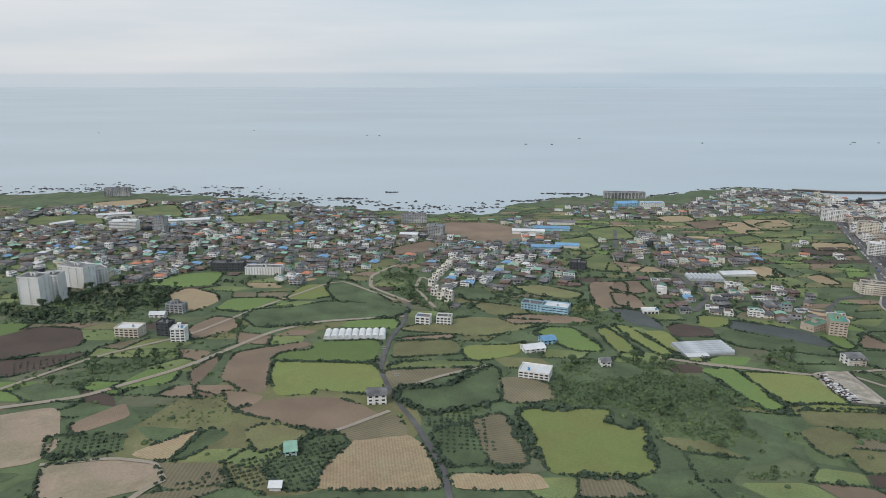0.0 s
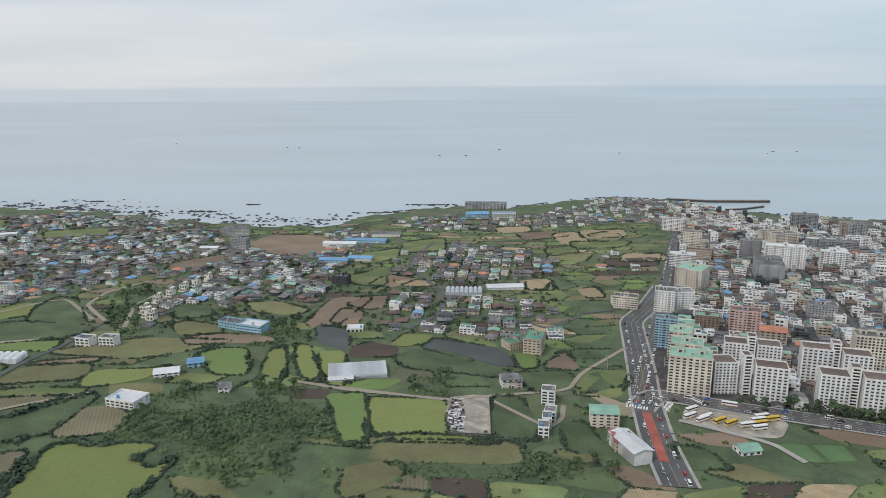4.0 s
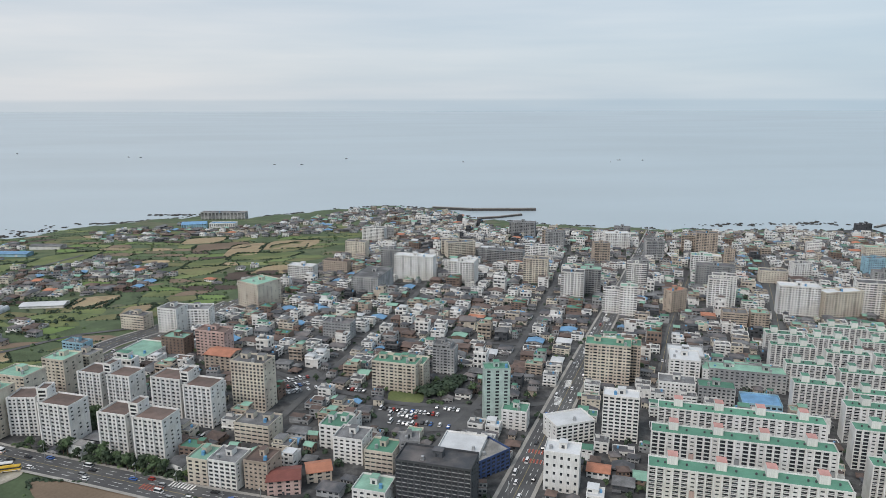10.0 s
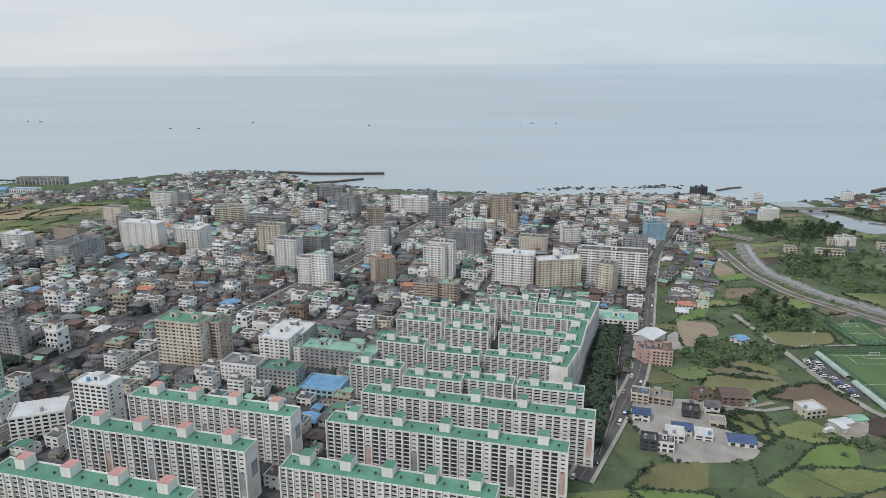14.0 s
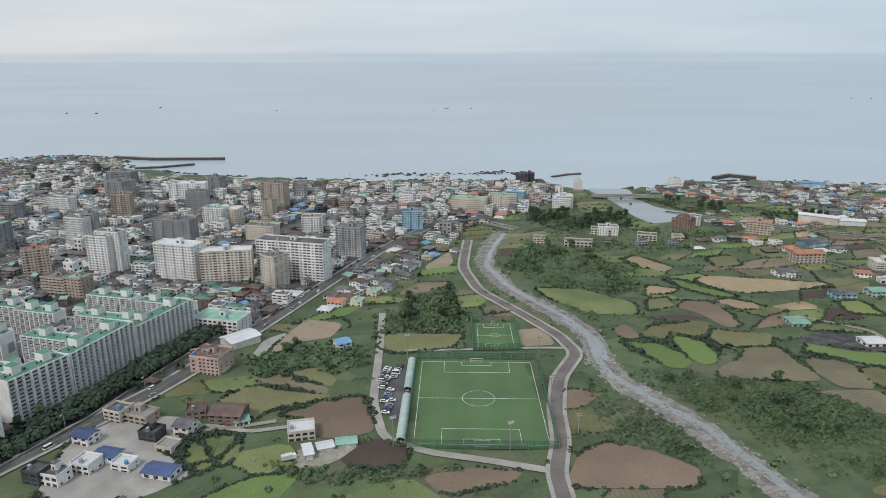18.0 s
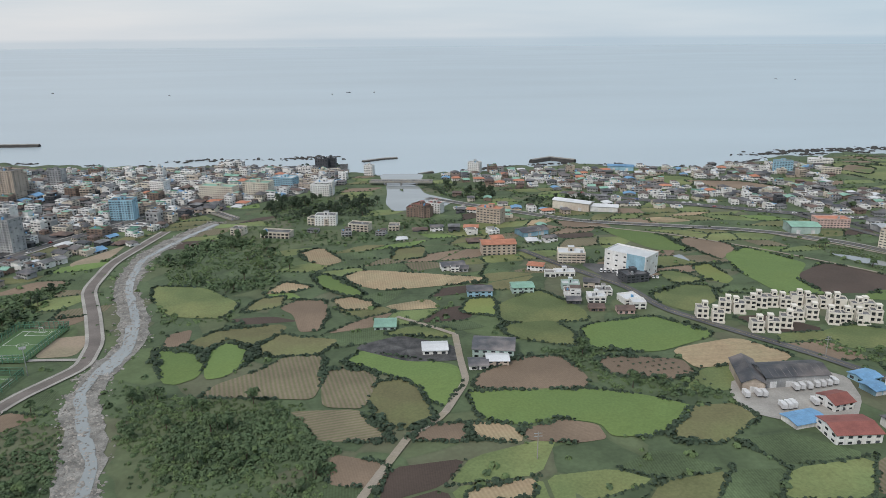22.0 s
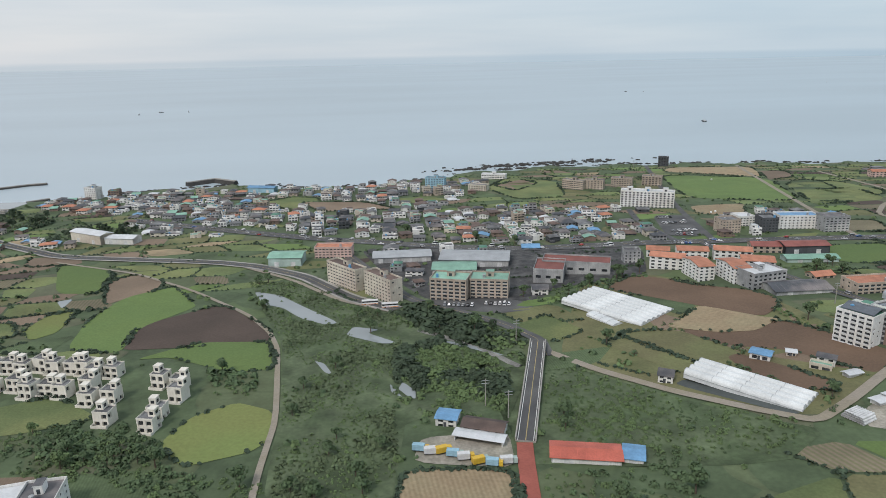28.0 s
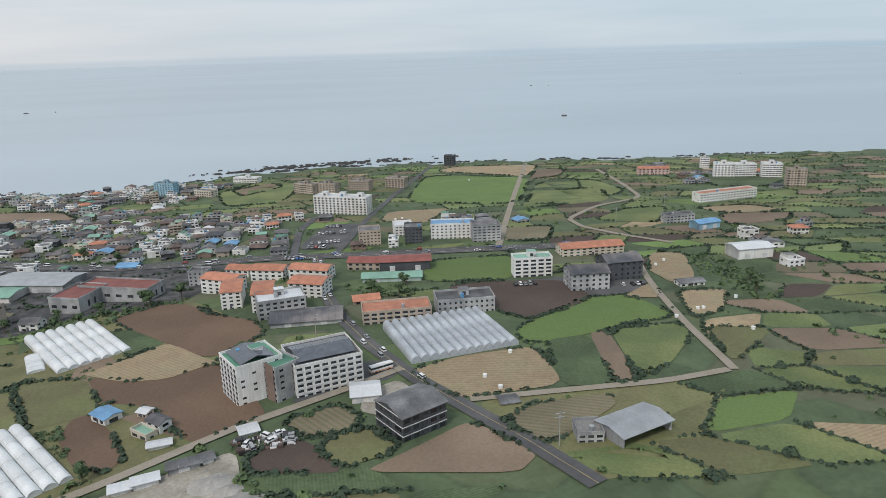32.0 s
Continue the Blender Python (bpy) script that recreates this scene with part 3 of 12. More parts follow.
def big_mesh(name, v, f, *mats, index=None):
    """A mesh from arrays of places and of quads."""
    v, f = np.asarray(v, np.float32), np.asarray(f, np.int32)
    me = bpy.data.meshes.new(name)
    me.vertices.add(len(v)), me.loops.add(f.size), me.polygons.add(len(f))
    me.vertices.foreach_set("co", v.ravel())
    me.loops.foreach_set("vertex_index", f.ravel())
    me.polygons.foreach_set("loop_start", np.arange(len(f), dtype=np.int32) * f.shape[1])
    for m in mats:
        me.materials.append(MAT[m])
    if index is not None:
        me.polygons.foreach_set("material_index", np.asarray(index, np.int32))
    me.update(calc_edges=True)
    return me


# ---- the lie of the land ----
COAST = [(-2200, 770), (-900, 785), (-504, 782), (-399, 812), (-204, 764), (-109, 715), (-13, 680), (48, 680), (76, 731), (111, 755), (166, 785), (224, 768), (286, 808), (356, 836), (420, 812), (449, 745), (523, 705), (573, 690), (648, 673), (712, 663), (760, 652), (829, 615), (865, 612), (932, 634), (980, 640), (1033, 614), (1069, 612), (1110, 624), (1150, 646), (1220, 655), (1290, 645), (1362, 633), (1430, 610), (1520, 600), (1700, 560), (2600, 520)]
TREND = [(-2200, 760), (-900, 770), (-400, 790), (-100, 720), (20, 695), (120, 750), (340, 800), (440, 760), (550, 700), (700, 660), (850, 620), (980, 630), (1200, 640), (1400, 610), (1600, 580), (2600, 520)]
SLOPE = [(-2200, 0.06), (-600, 0.058), (0, 0.056), (220, 0.035), (400, 0.028), (550, 0.022), (700, 0.0145), (860, 0.023), (1100, 0.024), (1176, 0.036), (1400, 0.04), (2600, 0.04)]


def along(table, x):
    return np.interp(x, [a for a, _ in table], [b for _, b in table])


def gz(x, y):
    """The height of the land."""
    return 1.0 + along(SLOPE, x) * np.maximum(0.0, along(TREND, x) - y)


def shore(x, y):
    """The height of the land or, past the coast, of the sea bed."""
    return np.minimum(gz(x, y), -1.5 + 0.3 * (along(COAST, x) + 5.0 * np.sin(x * 0.11) + 3.0 * np.sin(x * 0.31) - y))


def leaning(x, y, turn, lift=0.0):
    """A pose on the land that follows its slope."""
    dx, dy = float(gz(x + 2, y) - gz(x - 2, y)) / 4, float(gz(x, y + 2) - gz(x, y - 2)) / 4
    tip = Vector((0, 0, 1)).rotation_difference(Vector((-dx, -dy, 1))).to_matrix().to_4x4()
    return Matrix.Translation((x, y, float(gz(x, y)) + lift)) @ tip @ pose(0, 0, 0, 0, 0, turn)


taken = set()
CELL = 1.25


def take(x, y, r):
    n = int(r / CELL) + 1
    i, j = int(math.floor(x / CELL)), int(math.floor(y / CELL))
    for a in range(-n, n + 1):
        for b in range(-n, n + 1):
            if (a * a + b * b) * CELL * CELL <= (r + 0.5) ** 2:
                taken.add((i + a, j + b))


def take_rect(x, y, turn, w, d, margin=0.5):
    c, s = math.cos(radians(turn)), math.sin(radians(turn))
    a = -w / 2 - margin
    while a <= w / 2 + margin:
        b = -d / 2 - margin
        while b <= d / 2 + margin:
            taken.add((int(math.floor((x + a * c - b * s) / CELL)), int(math.floor((y + a * s + b * c) / CELL))))
            b += CELL * 0.7
        a += CELL * 0.7


def free(x, y, turn, w, d):
    c, s = math.cos(radians(turn)), math.sin(radians(turn))
    for a in (-0.5, -0.17, 0.17, 0.5):
        for b in (-0.5, 0, 0.5):
            if (int(math.floor((x + a * w * c - b * d * s) / CELL)), int(math.floor((y + a * w * s + b * d * c) / CELL))) in taken:
                return False
    return True


def inside(x, y, poly):
    odd, j = False, len(poly) - 1
    for i in range(len(poly)):
        (xi, yi), (xj, yj) = poly[i], poly[j]
        if (yi > y) != (yj > y) and x < (xj - xi) * (y - yi) / (yj - yi) + xi:
            odd = not odd
        j = i
    return odd


def rounded(pts, times=2, closed=True):
    """Corners cut off again and again, so that outlines run in curves."""
    for _ in range(times):
        out = [] if closed else [pts[0]]
        for i in range(len(pts) if closed else len(pts) - 1):
            (ax, ay), (bx, by) = pts[i], pts[(i + 1) % len(pts)]
            out += [(0.87 * ax + 0.13 * bx, 0.87 * ay + 0.13 * by), (0.13 * ax + 0.87 * bx, 0.13 * ay + 0.87 * by)]
        pts = out if closed else out + [pts[-1]]
    return pts


def draped(name, pts, lift, mat, turn=0.0, step=14.0):
    """A patch that lies on the land, its own axes turned by that many degrees."""
    cx, cy = sum(p[0] for p in pts) / len(pts), sum(p[1] for p in pts) / len(pts)
    bm = bmesh.new()
    bm.faces.new([bm.verts.new((x, y, 0)) for x, y in pts])
    bmesh.ops.triangulate(bm, faces=bm.faces[:], ngon_method="EAR_CLIP")
    xs, ys = [p[0] for p in pts], [p[1] for p in pts]
    for axis, lo, hi in ((0, min(xs), max(xs)), (1, min(ys), max(ys))):
        k = math.ceil(lo / step) * step
        while k < hi:
            co = (k, 0, 0) if axis == 0 else (0, k, 0)
            bmesh.ops.bisect_plane(bm, geom=bm.verts[:] + bm.edges[:] + bm.faces[:], plane_co=co, plane_no=(1, 0, 0) if axis == 0 else (0, 1, 0))
            k += step
    m = pose(cx, cy, float(gz(cx, cy)), 0, 0, turn)
    back = m.inverted()
    for v in bm.verts:
        v.co = back @ Vector((v.co.x, v.co.y, float(gz(v.co.x, v.co.y)) + lift))
    bmesh.ops.recalc_face_normals(bm, faces=bm.faces)
    if sum(f.normal.z for f in bm.faces) < 0:
        bmesh.ops.reverse_faces(bm, faces=bm.faces)
    me = bpy.data.meshes.new(name)
    bm.to_mesh(me)
    bm.free()
    me.materials.append(MAT[mat])
    ob = new(name, me)
    ob.matrix_world = m
    return ob


# ---- foliage ----
rng = np.random.default_rng(7)


def leaves(centres, radii, count, size, flat=0.8, skyward=0.65):
    """Small leaf faces scattered through rounded clumps: places and quads."""
    centres, radii = np.asarray(centres, float).reshape(-1, 3), np.asarray(radii, float).ravel()
    n = len(centres) * count
    c, r = np.repeat(centres, count, 0), np.repeat(radii, count)
    way = rng.normal(size=(n, 3))
    way /= np.linalg.norm(way, axis=1)[:, None]
    way[:, 2] = np.abs(way[:, 2]) * flat * 1.25 - 0.25
    far = r * rng.uniform(0.72, 1.08, n)
    p = c + way * far[:, None]
    up = way + rng.normal(size=(n, 3)) * 0.3
    up[:, 2] += skyward
    up /= np.linalg.norm(up, axis=1)[:, None]
    a = np.cross(up, rng.normal(size=(n, 3)))
    a /= np.linalg.norm(a, axis=1)[:, None]
    b = np.cross(up, a)
    s = (size * r * rng.uniform(0.6, 1.3, n))[:, None]
    v = np.stack([p - a * s - b * s * 0.8, p + a * s * 0.9 - b * s, p + a * s + b * s * 0.8, p - a * s * 0.8 + b * s], 1).reshape(-1, 3)
    return v, np.arange(n * 4).reshape(-1, 4)


def shrubs(name, places, mat, label, category="shrubs", count=26, size=0.34, rise=0.0):
    """Bushes that nobody could count: x, y and radius each."""
    if not len(places):
        return None
    q = np.asarray(places, float)
    c = np.column_stack([q[:, 0], q[:, 1], gz(q[:, 0], q[:, 1]) + q[:, 2] * (0.35 + rise)])
    v, f = leaves(c, q[:, 2], count, size)
    return tagged(new(name, big_mesh(name, v, f, mat)), label, category, kind="stuff")


def tree_kind(mat, height, spread, clumps, label, seed):
    """A tapered trunk that forks into limbs, and a crown of uneven leaf clumps."""
    r = random.Random(seed)
    g = Geo()
    g.tube(0, 0, 0, height * 0.45, 0.09 * spread, n=7, r1=0.05 * spread)
    tops = []
    for k in range(clumps):
        a, d = 2 * math.pi * k / clumps + r.uniform(-0.5, 0.5), spread * r.uniform(0.15, 0.75)
        z = height * r.uniform(0.5, 0.92) - d * 0.15
        tops.append((d * math.cos(a), d * math.sin(a), z, spread * r.uniform(0.32, 0.52)))
    tops.append((0, 0, height * 0.85, spread * 0.45))
    for x, y, z, _ in tops[: min(6, clumps)]:
        w, h0 = 0.03 * spread, height * 0.35
        g.face([(-w, 0, h0), (w, 0, h0), (x + w * 0.4, y, z), (x - w * 0.4, y, z)])
        g.face([(0, -w, h0), (0, w, h0), (x, y + w * 0.4, z), (x, y - w * 0.4, z)])
    trunk = part("tree", g.mesh("trunk", "bark"))
    v, f = leaves([t[:3] for t in tops], [t[3] for t in tops], 38, 0.28, 1.0, 0.2)
    part("crown", big_mesh("crown", v, f, mat), trunk)
    return tagged(trunk, label, "tree", "roadside and garden trees")

# ---- ground and sea ----
gx = np.concatenate([np.arange(-2200, -620, 60.0), np.arange(-620, 1760, 8.0), np.arange(1760, 2601, 60.0)])
gy = np.concatenate([np.arange(-1500, 120, 60.0), np.arange(120, 880, 6.0)])
GX, GY = np.meshgrid(gx, gy)
GZ = shore(GX, GY)
ids = np.arange(GX.size).reshape(GX.shape)
ground = tagged(new("ground", big_mesh("ground", np.column_stack([GX.ravel(), GY.ravel(), GZ.ravel()]), np.stack([ids[:-1, :-1], ids[:-1, 1:], ids[1:, 1:], ids[1:, :-1]], -1).reshape(-1, 4), "ground")), "green scrubby coastal land sloping to the sea", "ground", kind="structure")
sea_me = Geo()
sea_me.face([(-9000, 400, 0), (9000, 400, 0), (9000, 9000, 0), (-9000, 9000, 0)])
sea = tagged(new("water", sea_me.mesh("sea", "sea")), "calm pale grey-blue sea reaching the horizon", "sea", kind="structure")

hedge_low, hedge_high, tree_spots = [], [], []
CROPS = {
    "soil": "ploughed brown soil field", "red_soil": "ploughed reddish brown soil field", "dark_soil": "freshly ploughed dark wet soil field", "tan": "harvested straw-coloured field with mower stripes",
    "bare": "bare trodden earth plot", "dirt": "pale dirt lot with worn wheel tracks", "grass": "mown green meadow plot", "meadow": "yellowing green meadow plot", "bright": "bright green young crop field", "olive": "dry olive-green grass field",
    "crop": "dark green crop field in rows", "marsh": "wet marsh grass in the stream valley", "rows": "brown field with rows of seedlings", "net": "field under black crop netting", "street": "grey paved yard in worn concrete", "asphalt": "asphalt parking yard with worn surface", "concrete": "pale concrete yard beside buildings", "turf": "green artificial turf pitch",
}


field_count = [0]


def field(crop, turn, pts, hedge=0.5, lift=0.09, soft=2, claim=True):
    """A plot that lies on the land, with a ragged hedge round it."""
    if lift == 0.1:
        # plots that lie edge to edge reach over their banks, each a little above the last
        field_count[0] += 1
        lift += 0.004 * (field_count[0] % 20)
        cx, cy = sum(p[0] for p in pts) / len(pts), sum(p[1] for p in pts) / len(pts)
        pts = [(x + 0.9 * (x - cx) / max(1.0, math.hypot(x - cx, y - cy)), y + 0.9 * (y - cy) / max(1.0, math.hypot(x - cx, y - cy))) for x, y in pts]
    pts = rounded(pts, soft)
    ob = draped("field" if crop not in ("street", "asphalt", "concrete", "turf") else "pavement", pts, lift, crop, turn)
    tagged(ob, CROPS[crop] + (" edged by hedges" if hedge else ""), "field" if crop not in ("street", "asphalt", "concrete", "turf") else "yard", kind="structure")
    r = random.Random(len(pts) + int(abs(pts[0][0]) * 7))
    for i in range(len(pts)):
        (ax, ay), (bx, by) = pts[i], pts[(i + 1) % len(pts)]
        d = math.hypot(bx - ax, by - ay)
        k = 0.0
        while k < d and hedge:
            qx, qy = ax + (bx - ax) * k / d, ay + (by - ay) * k / d
            dense = 1.5 * noise.noise(Vector((qx * 0.06, qy * 0.06, 1))) + 0.8 * hedge - 0.55
            if dense > r.uniform(-0.5, 0.1):
                wide = 0.35 + 0.9 * max(0.0, dense)
                x, y = qx + r.uniform(-wide, wide), qy + r.uniform(-wide, wide)
                if dense > 0.35 and r.random() < 0.4:
                    hedge_high.append((x, y, r.uniform(0.7, 1.0 + 0.6 * hedge)))
                else:
                    hedge_low.append((x, y, r.uniform(0.35, 0.75)))
            k += r.uniform(0.4, 0.8)
    x0, x1 = min(p[0] for p in pts), max(p[0] for p in pts)
    y0, y1 = min(p[1] for p in pts), max(p[1] for p in pts)
    x = x0
    while x < x1 and claim:
        y = y0
        while y < y1:
            if inside(x, y, pts):
                taken.add((int(math.floor(x / CELL)), int(math.floor(y / CELL))))
            y += CELL
        x += CELL
    return ob


def ribbon(pts, width, lift, step=5.0, side=0.0):
    """Places and quads of a band that follows a line over the land."""
    dense = []
    for (ax, ay), (bx, by) in zip(pts, pts[1:]):
        n = max(1, int(math.hypot(bx - ax, by - ay) / step))
        dense += [(ax + (bx - ax) * k / n, ay + (by - ay) * k / n) for k in range(n)]
    dense.append(pts[-1])
    v = []
    for i, (x, y) in enumerate(dense):
        (ax, ay), (bx, by) = dense[max(0, i - 1)], dense[min(len(dense) - 1, i + 1)]
        d = math.hypot(bx - ax, by - ay) or 1.0
        nx, ny = -(by - ay) / d, (bx - ax) / d
        for e in (side - width / 2, side + width / 2):
            px, py = x + nx * e, y + ny * e
            v.append((px, py, float(gz(px, py)) + lift))
    return v, [(2 * i + 1, 2 * i, 2 * i + 2, 2 * i + 3) for i in range(len(dense) - 1)], dense


def road(surface, width, pts, lanes=0, lift=0.26, label="", soft=2, kerb=False):
    """A road with its markings; nothing is built on it."""
    pts = rounded(pts, soft, False)
    v, f, dense = ribbon(pts, width, lift)
    kind = "path" if surface in ("track", "bare", "concrete") else "road"
    ob = new(kind, big_mesh(kind, v, f, surface))
    tagged(ob, label or {"track": "narrow pale concrete farm track", "asphalt": "worn grey asphalt road", "concrete": "pale concrete lane", "red_lane": "red-coated bus lane on asphalt", "bare": "bare earth track"}.get(surface, "worn road"), kind, kind="structure")
    for x, y in dense:
        take(x, y, width / 2 + 0.4)
    if kerb:
        for s in (-1, 1):
            kv, kf, _ = ribbon(pts, 1.1, lift + 0.06, side=s * (width / 2 + 0.55))
            tagged(part("pavement", big_mesh("pavement", kv, kf, "concrete")), "pale concrete pavement along the road", "pavement", kind="structure")
    if lanes:
        mv, mf, mi = [], [], []
        for i in range(len(dense) - 1):
            (ax, ay), (bx, by) = dense[i], dense[i + 1]
            d = math.hypot(bx - ax, by - ay) or 1.0
            ux, uy = (bx - ax) / d, (by - ay) / d
            for k in range(1, lanes):
                e, mid = width * (k / lanes - 0.5), lanes % 2 == 0 and k == lanes // 2
                s = 0.0
                while s < d:
                    run = min(1.8, d - s) if not mid else d - s
                    q = []
                    for a, b in ((s, -0.06), (s + run, -0.06), (s + run, 0.06), (s, 0.06)):
                        px, py = ax + ux * a - uy * (e + b), ay + uy * a + ux * (e + b)
                        q.append((px, py, float(gz(px, py)) + lift + 0.05))
                    mf.append(tuple(range(len(mv), len(mv) + 4)))
                    mv += q
                    mi.append(1 if mid else 0)
                    s += 4.5 if not mid else d
        tagged(part("lane_marking", big_mesh("lane_marking", mv, mf, "paint", "yellow_paint", index=mi), ob), "white and yellow painted lane lines")
    return ob


def crossing(x, y, turn, w, d, mat="paint"):
    """A striped pedestrian crossing."""
    g = Geo()
    n = int(w / 1.0)
    for k in range(n):
        g.box(-w / 2 + k * w / n, -d / 2, 0, -w / 2 + (k + 0.5) * w / n, d / 2, 0.03)
    ob = part("crosswalk", g.mesh("crosswalk", mat))
    ob.matrix_world = pose(x, y, float(gz(x, y)) + 0.35, 0, 0, turn)
    return tagged(ob, "white striped pedestrian crossing on asphalt", "crosswalk", kind="structure")


# ---- buildings ----
FLOOR = 2.85 * K * 0.8


def stand(ob, x, y, turn, lift=0.0):
    ob.matrix_world = pose(x, y, float(gz(x, y)) - 0.25 + lift, 0, 0, turn)
    return ob


def roof_things(root, w, d, z, r, wall="white", roof="grey_roof", huts=1, tanks=1):
    """Stair huts and water tanks on a flat roof."""
    for k in range(huts):
        g = Geo()
        hw, hd, hh = min(2.6, w * 0.22), min(2.4, d * 0.35), 1.7
        g.box(-hw / 2, -hd / 2, 0, hw / 2, hd / 2, hh, 0, 1)
        g.box(-hw / 2 - 0.12, -hd / 2 - 0.12, hh, hw / 2 + 0.12, hd / 2 + 0.12, hh + 0.15, 0, 1)
        g.box(-hw * 0.2, -hd / 2 - 0.03, 0.1, hw * 0.2, -hd / 2, 1.1, 2)
        part("stair_hut", g.mesh("stair_hut", wall, roof, "glass"), root, at=(w * ((k + 0.5) / huts - 0.5), d * 0.12, z))
    for k in range(tanks):
        g = Geo().tube(0, 0, 0.25, 1.1, 0.5, n=10, bulge=0.15)
        g.box(-0.45, -0.45, 0, 0.45, 0.45, 0.25)
        part("water_tank", g.mesh("water_tank", r.choice(["tank", "steel", "steel"])), root, at=(w * r.uniform(-0.38, 0.38), d * r.uniform(-0.3, -0.1), z))


def block(x, y, turn, w, d, h, wall="white", roof="grey_roof", bays=0, floors=0, label="", category="apartment building", split=False, ribs=0, ribmat="white", huts=1, tanks=1, balcony=False, ww=0.68, wh=0.6, side=None, group="", hutmat=None, stripe=None, ground=None):
    """A flat-roofed building of several storeys. split: each front window is a part of its own."""
    r = random.Random(int(x * 13 + y * 7))
    floors = floors or max(1, round(h / FLOOR))
    bays = bays or max(2, round(w / 2.0))
    plain = (ww, wh) == (0.68, 0.6) and category == "apartment building"
    if plain and not split:
        bays = max(2, round(w / r.choice([1.5, 1.7, 1.9])))
        ww, wh = r.choice([(0.5, 0.42), (0.62, 0.4), (0.4, 0.46), (0.84, 0.38), (0.56, 0.5)])
    root = new("building")
    take_rect(x, y, turn, w + 1.0, d + 1.0)
    side = side or max(1, round(d / 2.6))
    g = Geo()
    kw = dict(ww=ww, wh=wh, ground=ground)
    hx, hy = w / 2, d / 2
    if plain and not split and h > 8.5:
        # stacks of deep balconies between columns of small windows
        order = r.choice(["Bss", "Bs", "sBs", "BBs", "Bsss"])
        cw = w / bays
        for i in range(bays):
            deep = order[i % len(order)] == "B"
            g.facade((-hx + cw * i, -hy, 0), (1, 0), cw, h, 1, floors, ww=0.86 if deep else 0.46, wh=0.6 if deep else 0.42, inset=0.4 if deep else 0.1)
    else:
        g.facade((-hx, -hy, 0), (1, 0), w, h, bays, floors, glass=None if split else 1, **kw)
    g.facade((hx, -hy, 0), (0, 1), d, h, side, floors, ww=0.32, wh=0.42, skip=0.35, r=r)
    g.flat_facade((hx, hy, 0), (-1, 0), w, h, bays, floors, ww, wh)
    g.facade((-hx, hy, 0), (0, -1), d, h, side, floors, ww=0.32, wh=0.42, skip=0.35, r=r)
    part("wall", g.mesh("wall", wall, "glass"), root)
    part("roof", Geo().box(-w / 2 + 0.14, -d / 2 + 0.14, h - 0.2, w / 2 - 0.14, d / 2 - 0.14, h).mesh("roof", roof), root)
    part("parapet", Geo().parapet(w + 0.1, d + 0.1, h - 0.02, h=0.55).mesh("parapet", wall), root)
    if split:
        cw, ch = w / bays, h / floors
        pw, ph = cw * ww, ch * wh
        g = Geo()
        top, low = ph / 2, -ph / 2
        line = [(0.1, low - 0.1), (-0.24, low - 0.1), (-0.24, low + ph * 0.36), (-0.18, low + ph * 0.36), (-0.18, low), (0.06, low), (0.06, top)] if balcony else [(0.1, low), (0.02, low), (0.02, low + 0.06), (0.06, low + 0.06), (0.06, top)]
        for sx in (-pw / 2, 0.0, pw / 2):
            g.v += [(sx, yy, zz) for yy, zz in line]
        m = len(line)
        for col in range(2):
            for k in range(m - 1):
                g.f.append((col * m + k, (col + 1) * m + k, (col + 1) * m + k + 1, col * m + k + 1))
                g.m.append(1 if k == m - 2 else 0)
        me = g.mesh("window", "frame", "glass")
        for i in range(bays):
            for j in range(floors):
                part("window", me, root, at=(-hx + cw * (i + 0.5), -hy, ch * (j + 0.5)))
    for k in range(ribs + 1 if ribs else 0):
        rx = -hx + w * k / ribs
        part("pilaster", Geo().box(rx - 0.28, -hy - 0.3, 0, rx + 0.28, -hy - 0.01, h + 0.5).mesh("pilaster", ribmat), root)
    if stripe:
        part("facade_panel", Geo().box(-hx + w * stripe[0], -hy - 0.12, 0.2, -hx + w * stripe[1], -hy - 0.01, h + 0.7).mesh("facade_panel", stripe[2]), root, "tall panel in a contrasting colour")
    roof_things(root, w, d, h, r, hutmat or wall, roof, huts, tanks)
    words = {"white": "white rendered", "cream": "cream rendered", "greywall": "grey rendered", "darkwall": "charcoal clad", "brick": "brown brick", "tanwall": "tan tiled", "pinkwall": "pale pink", "bluewall": "pale blue", "navywall": "dark blue clad", "mintwall": "mint green"}
    roofs = {"green_roof": "a green painted flat roof", "mint_roof": "a faded mint flat roof", "grey_roof": "a grey concrete flat roof", "dark_roof": "a dark flat roof", "white_roof": "a white flat roof", "pale_roof": "a pale flat roof", "brown_roof": "a brown flat roof", "blue_roof": "a blue flat roof", "orange_roof": "an orange roof", "red_roof": "a red roof"}
    tagged(root, label or f"{words[wall]} {floors}-storey {category} with {roofs[roof]}", category, group)
    return stand(root, x, y, turn)


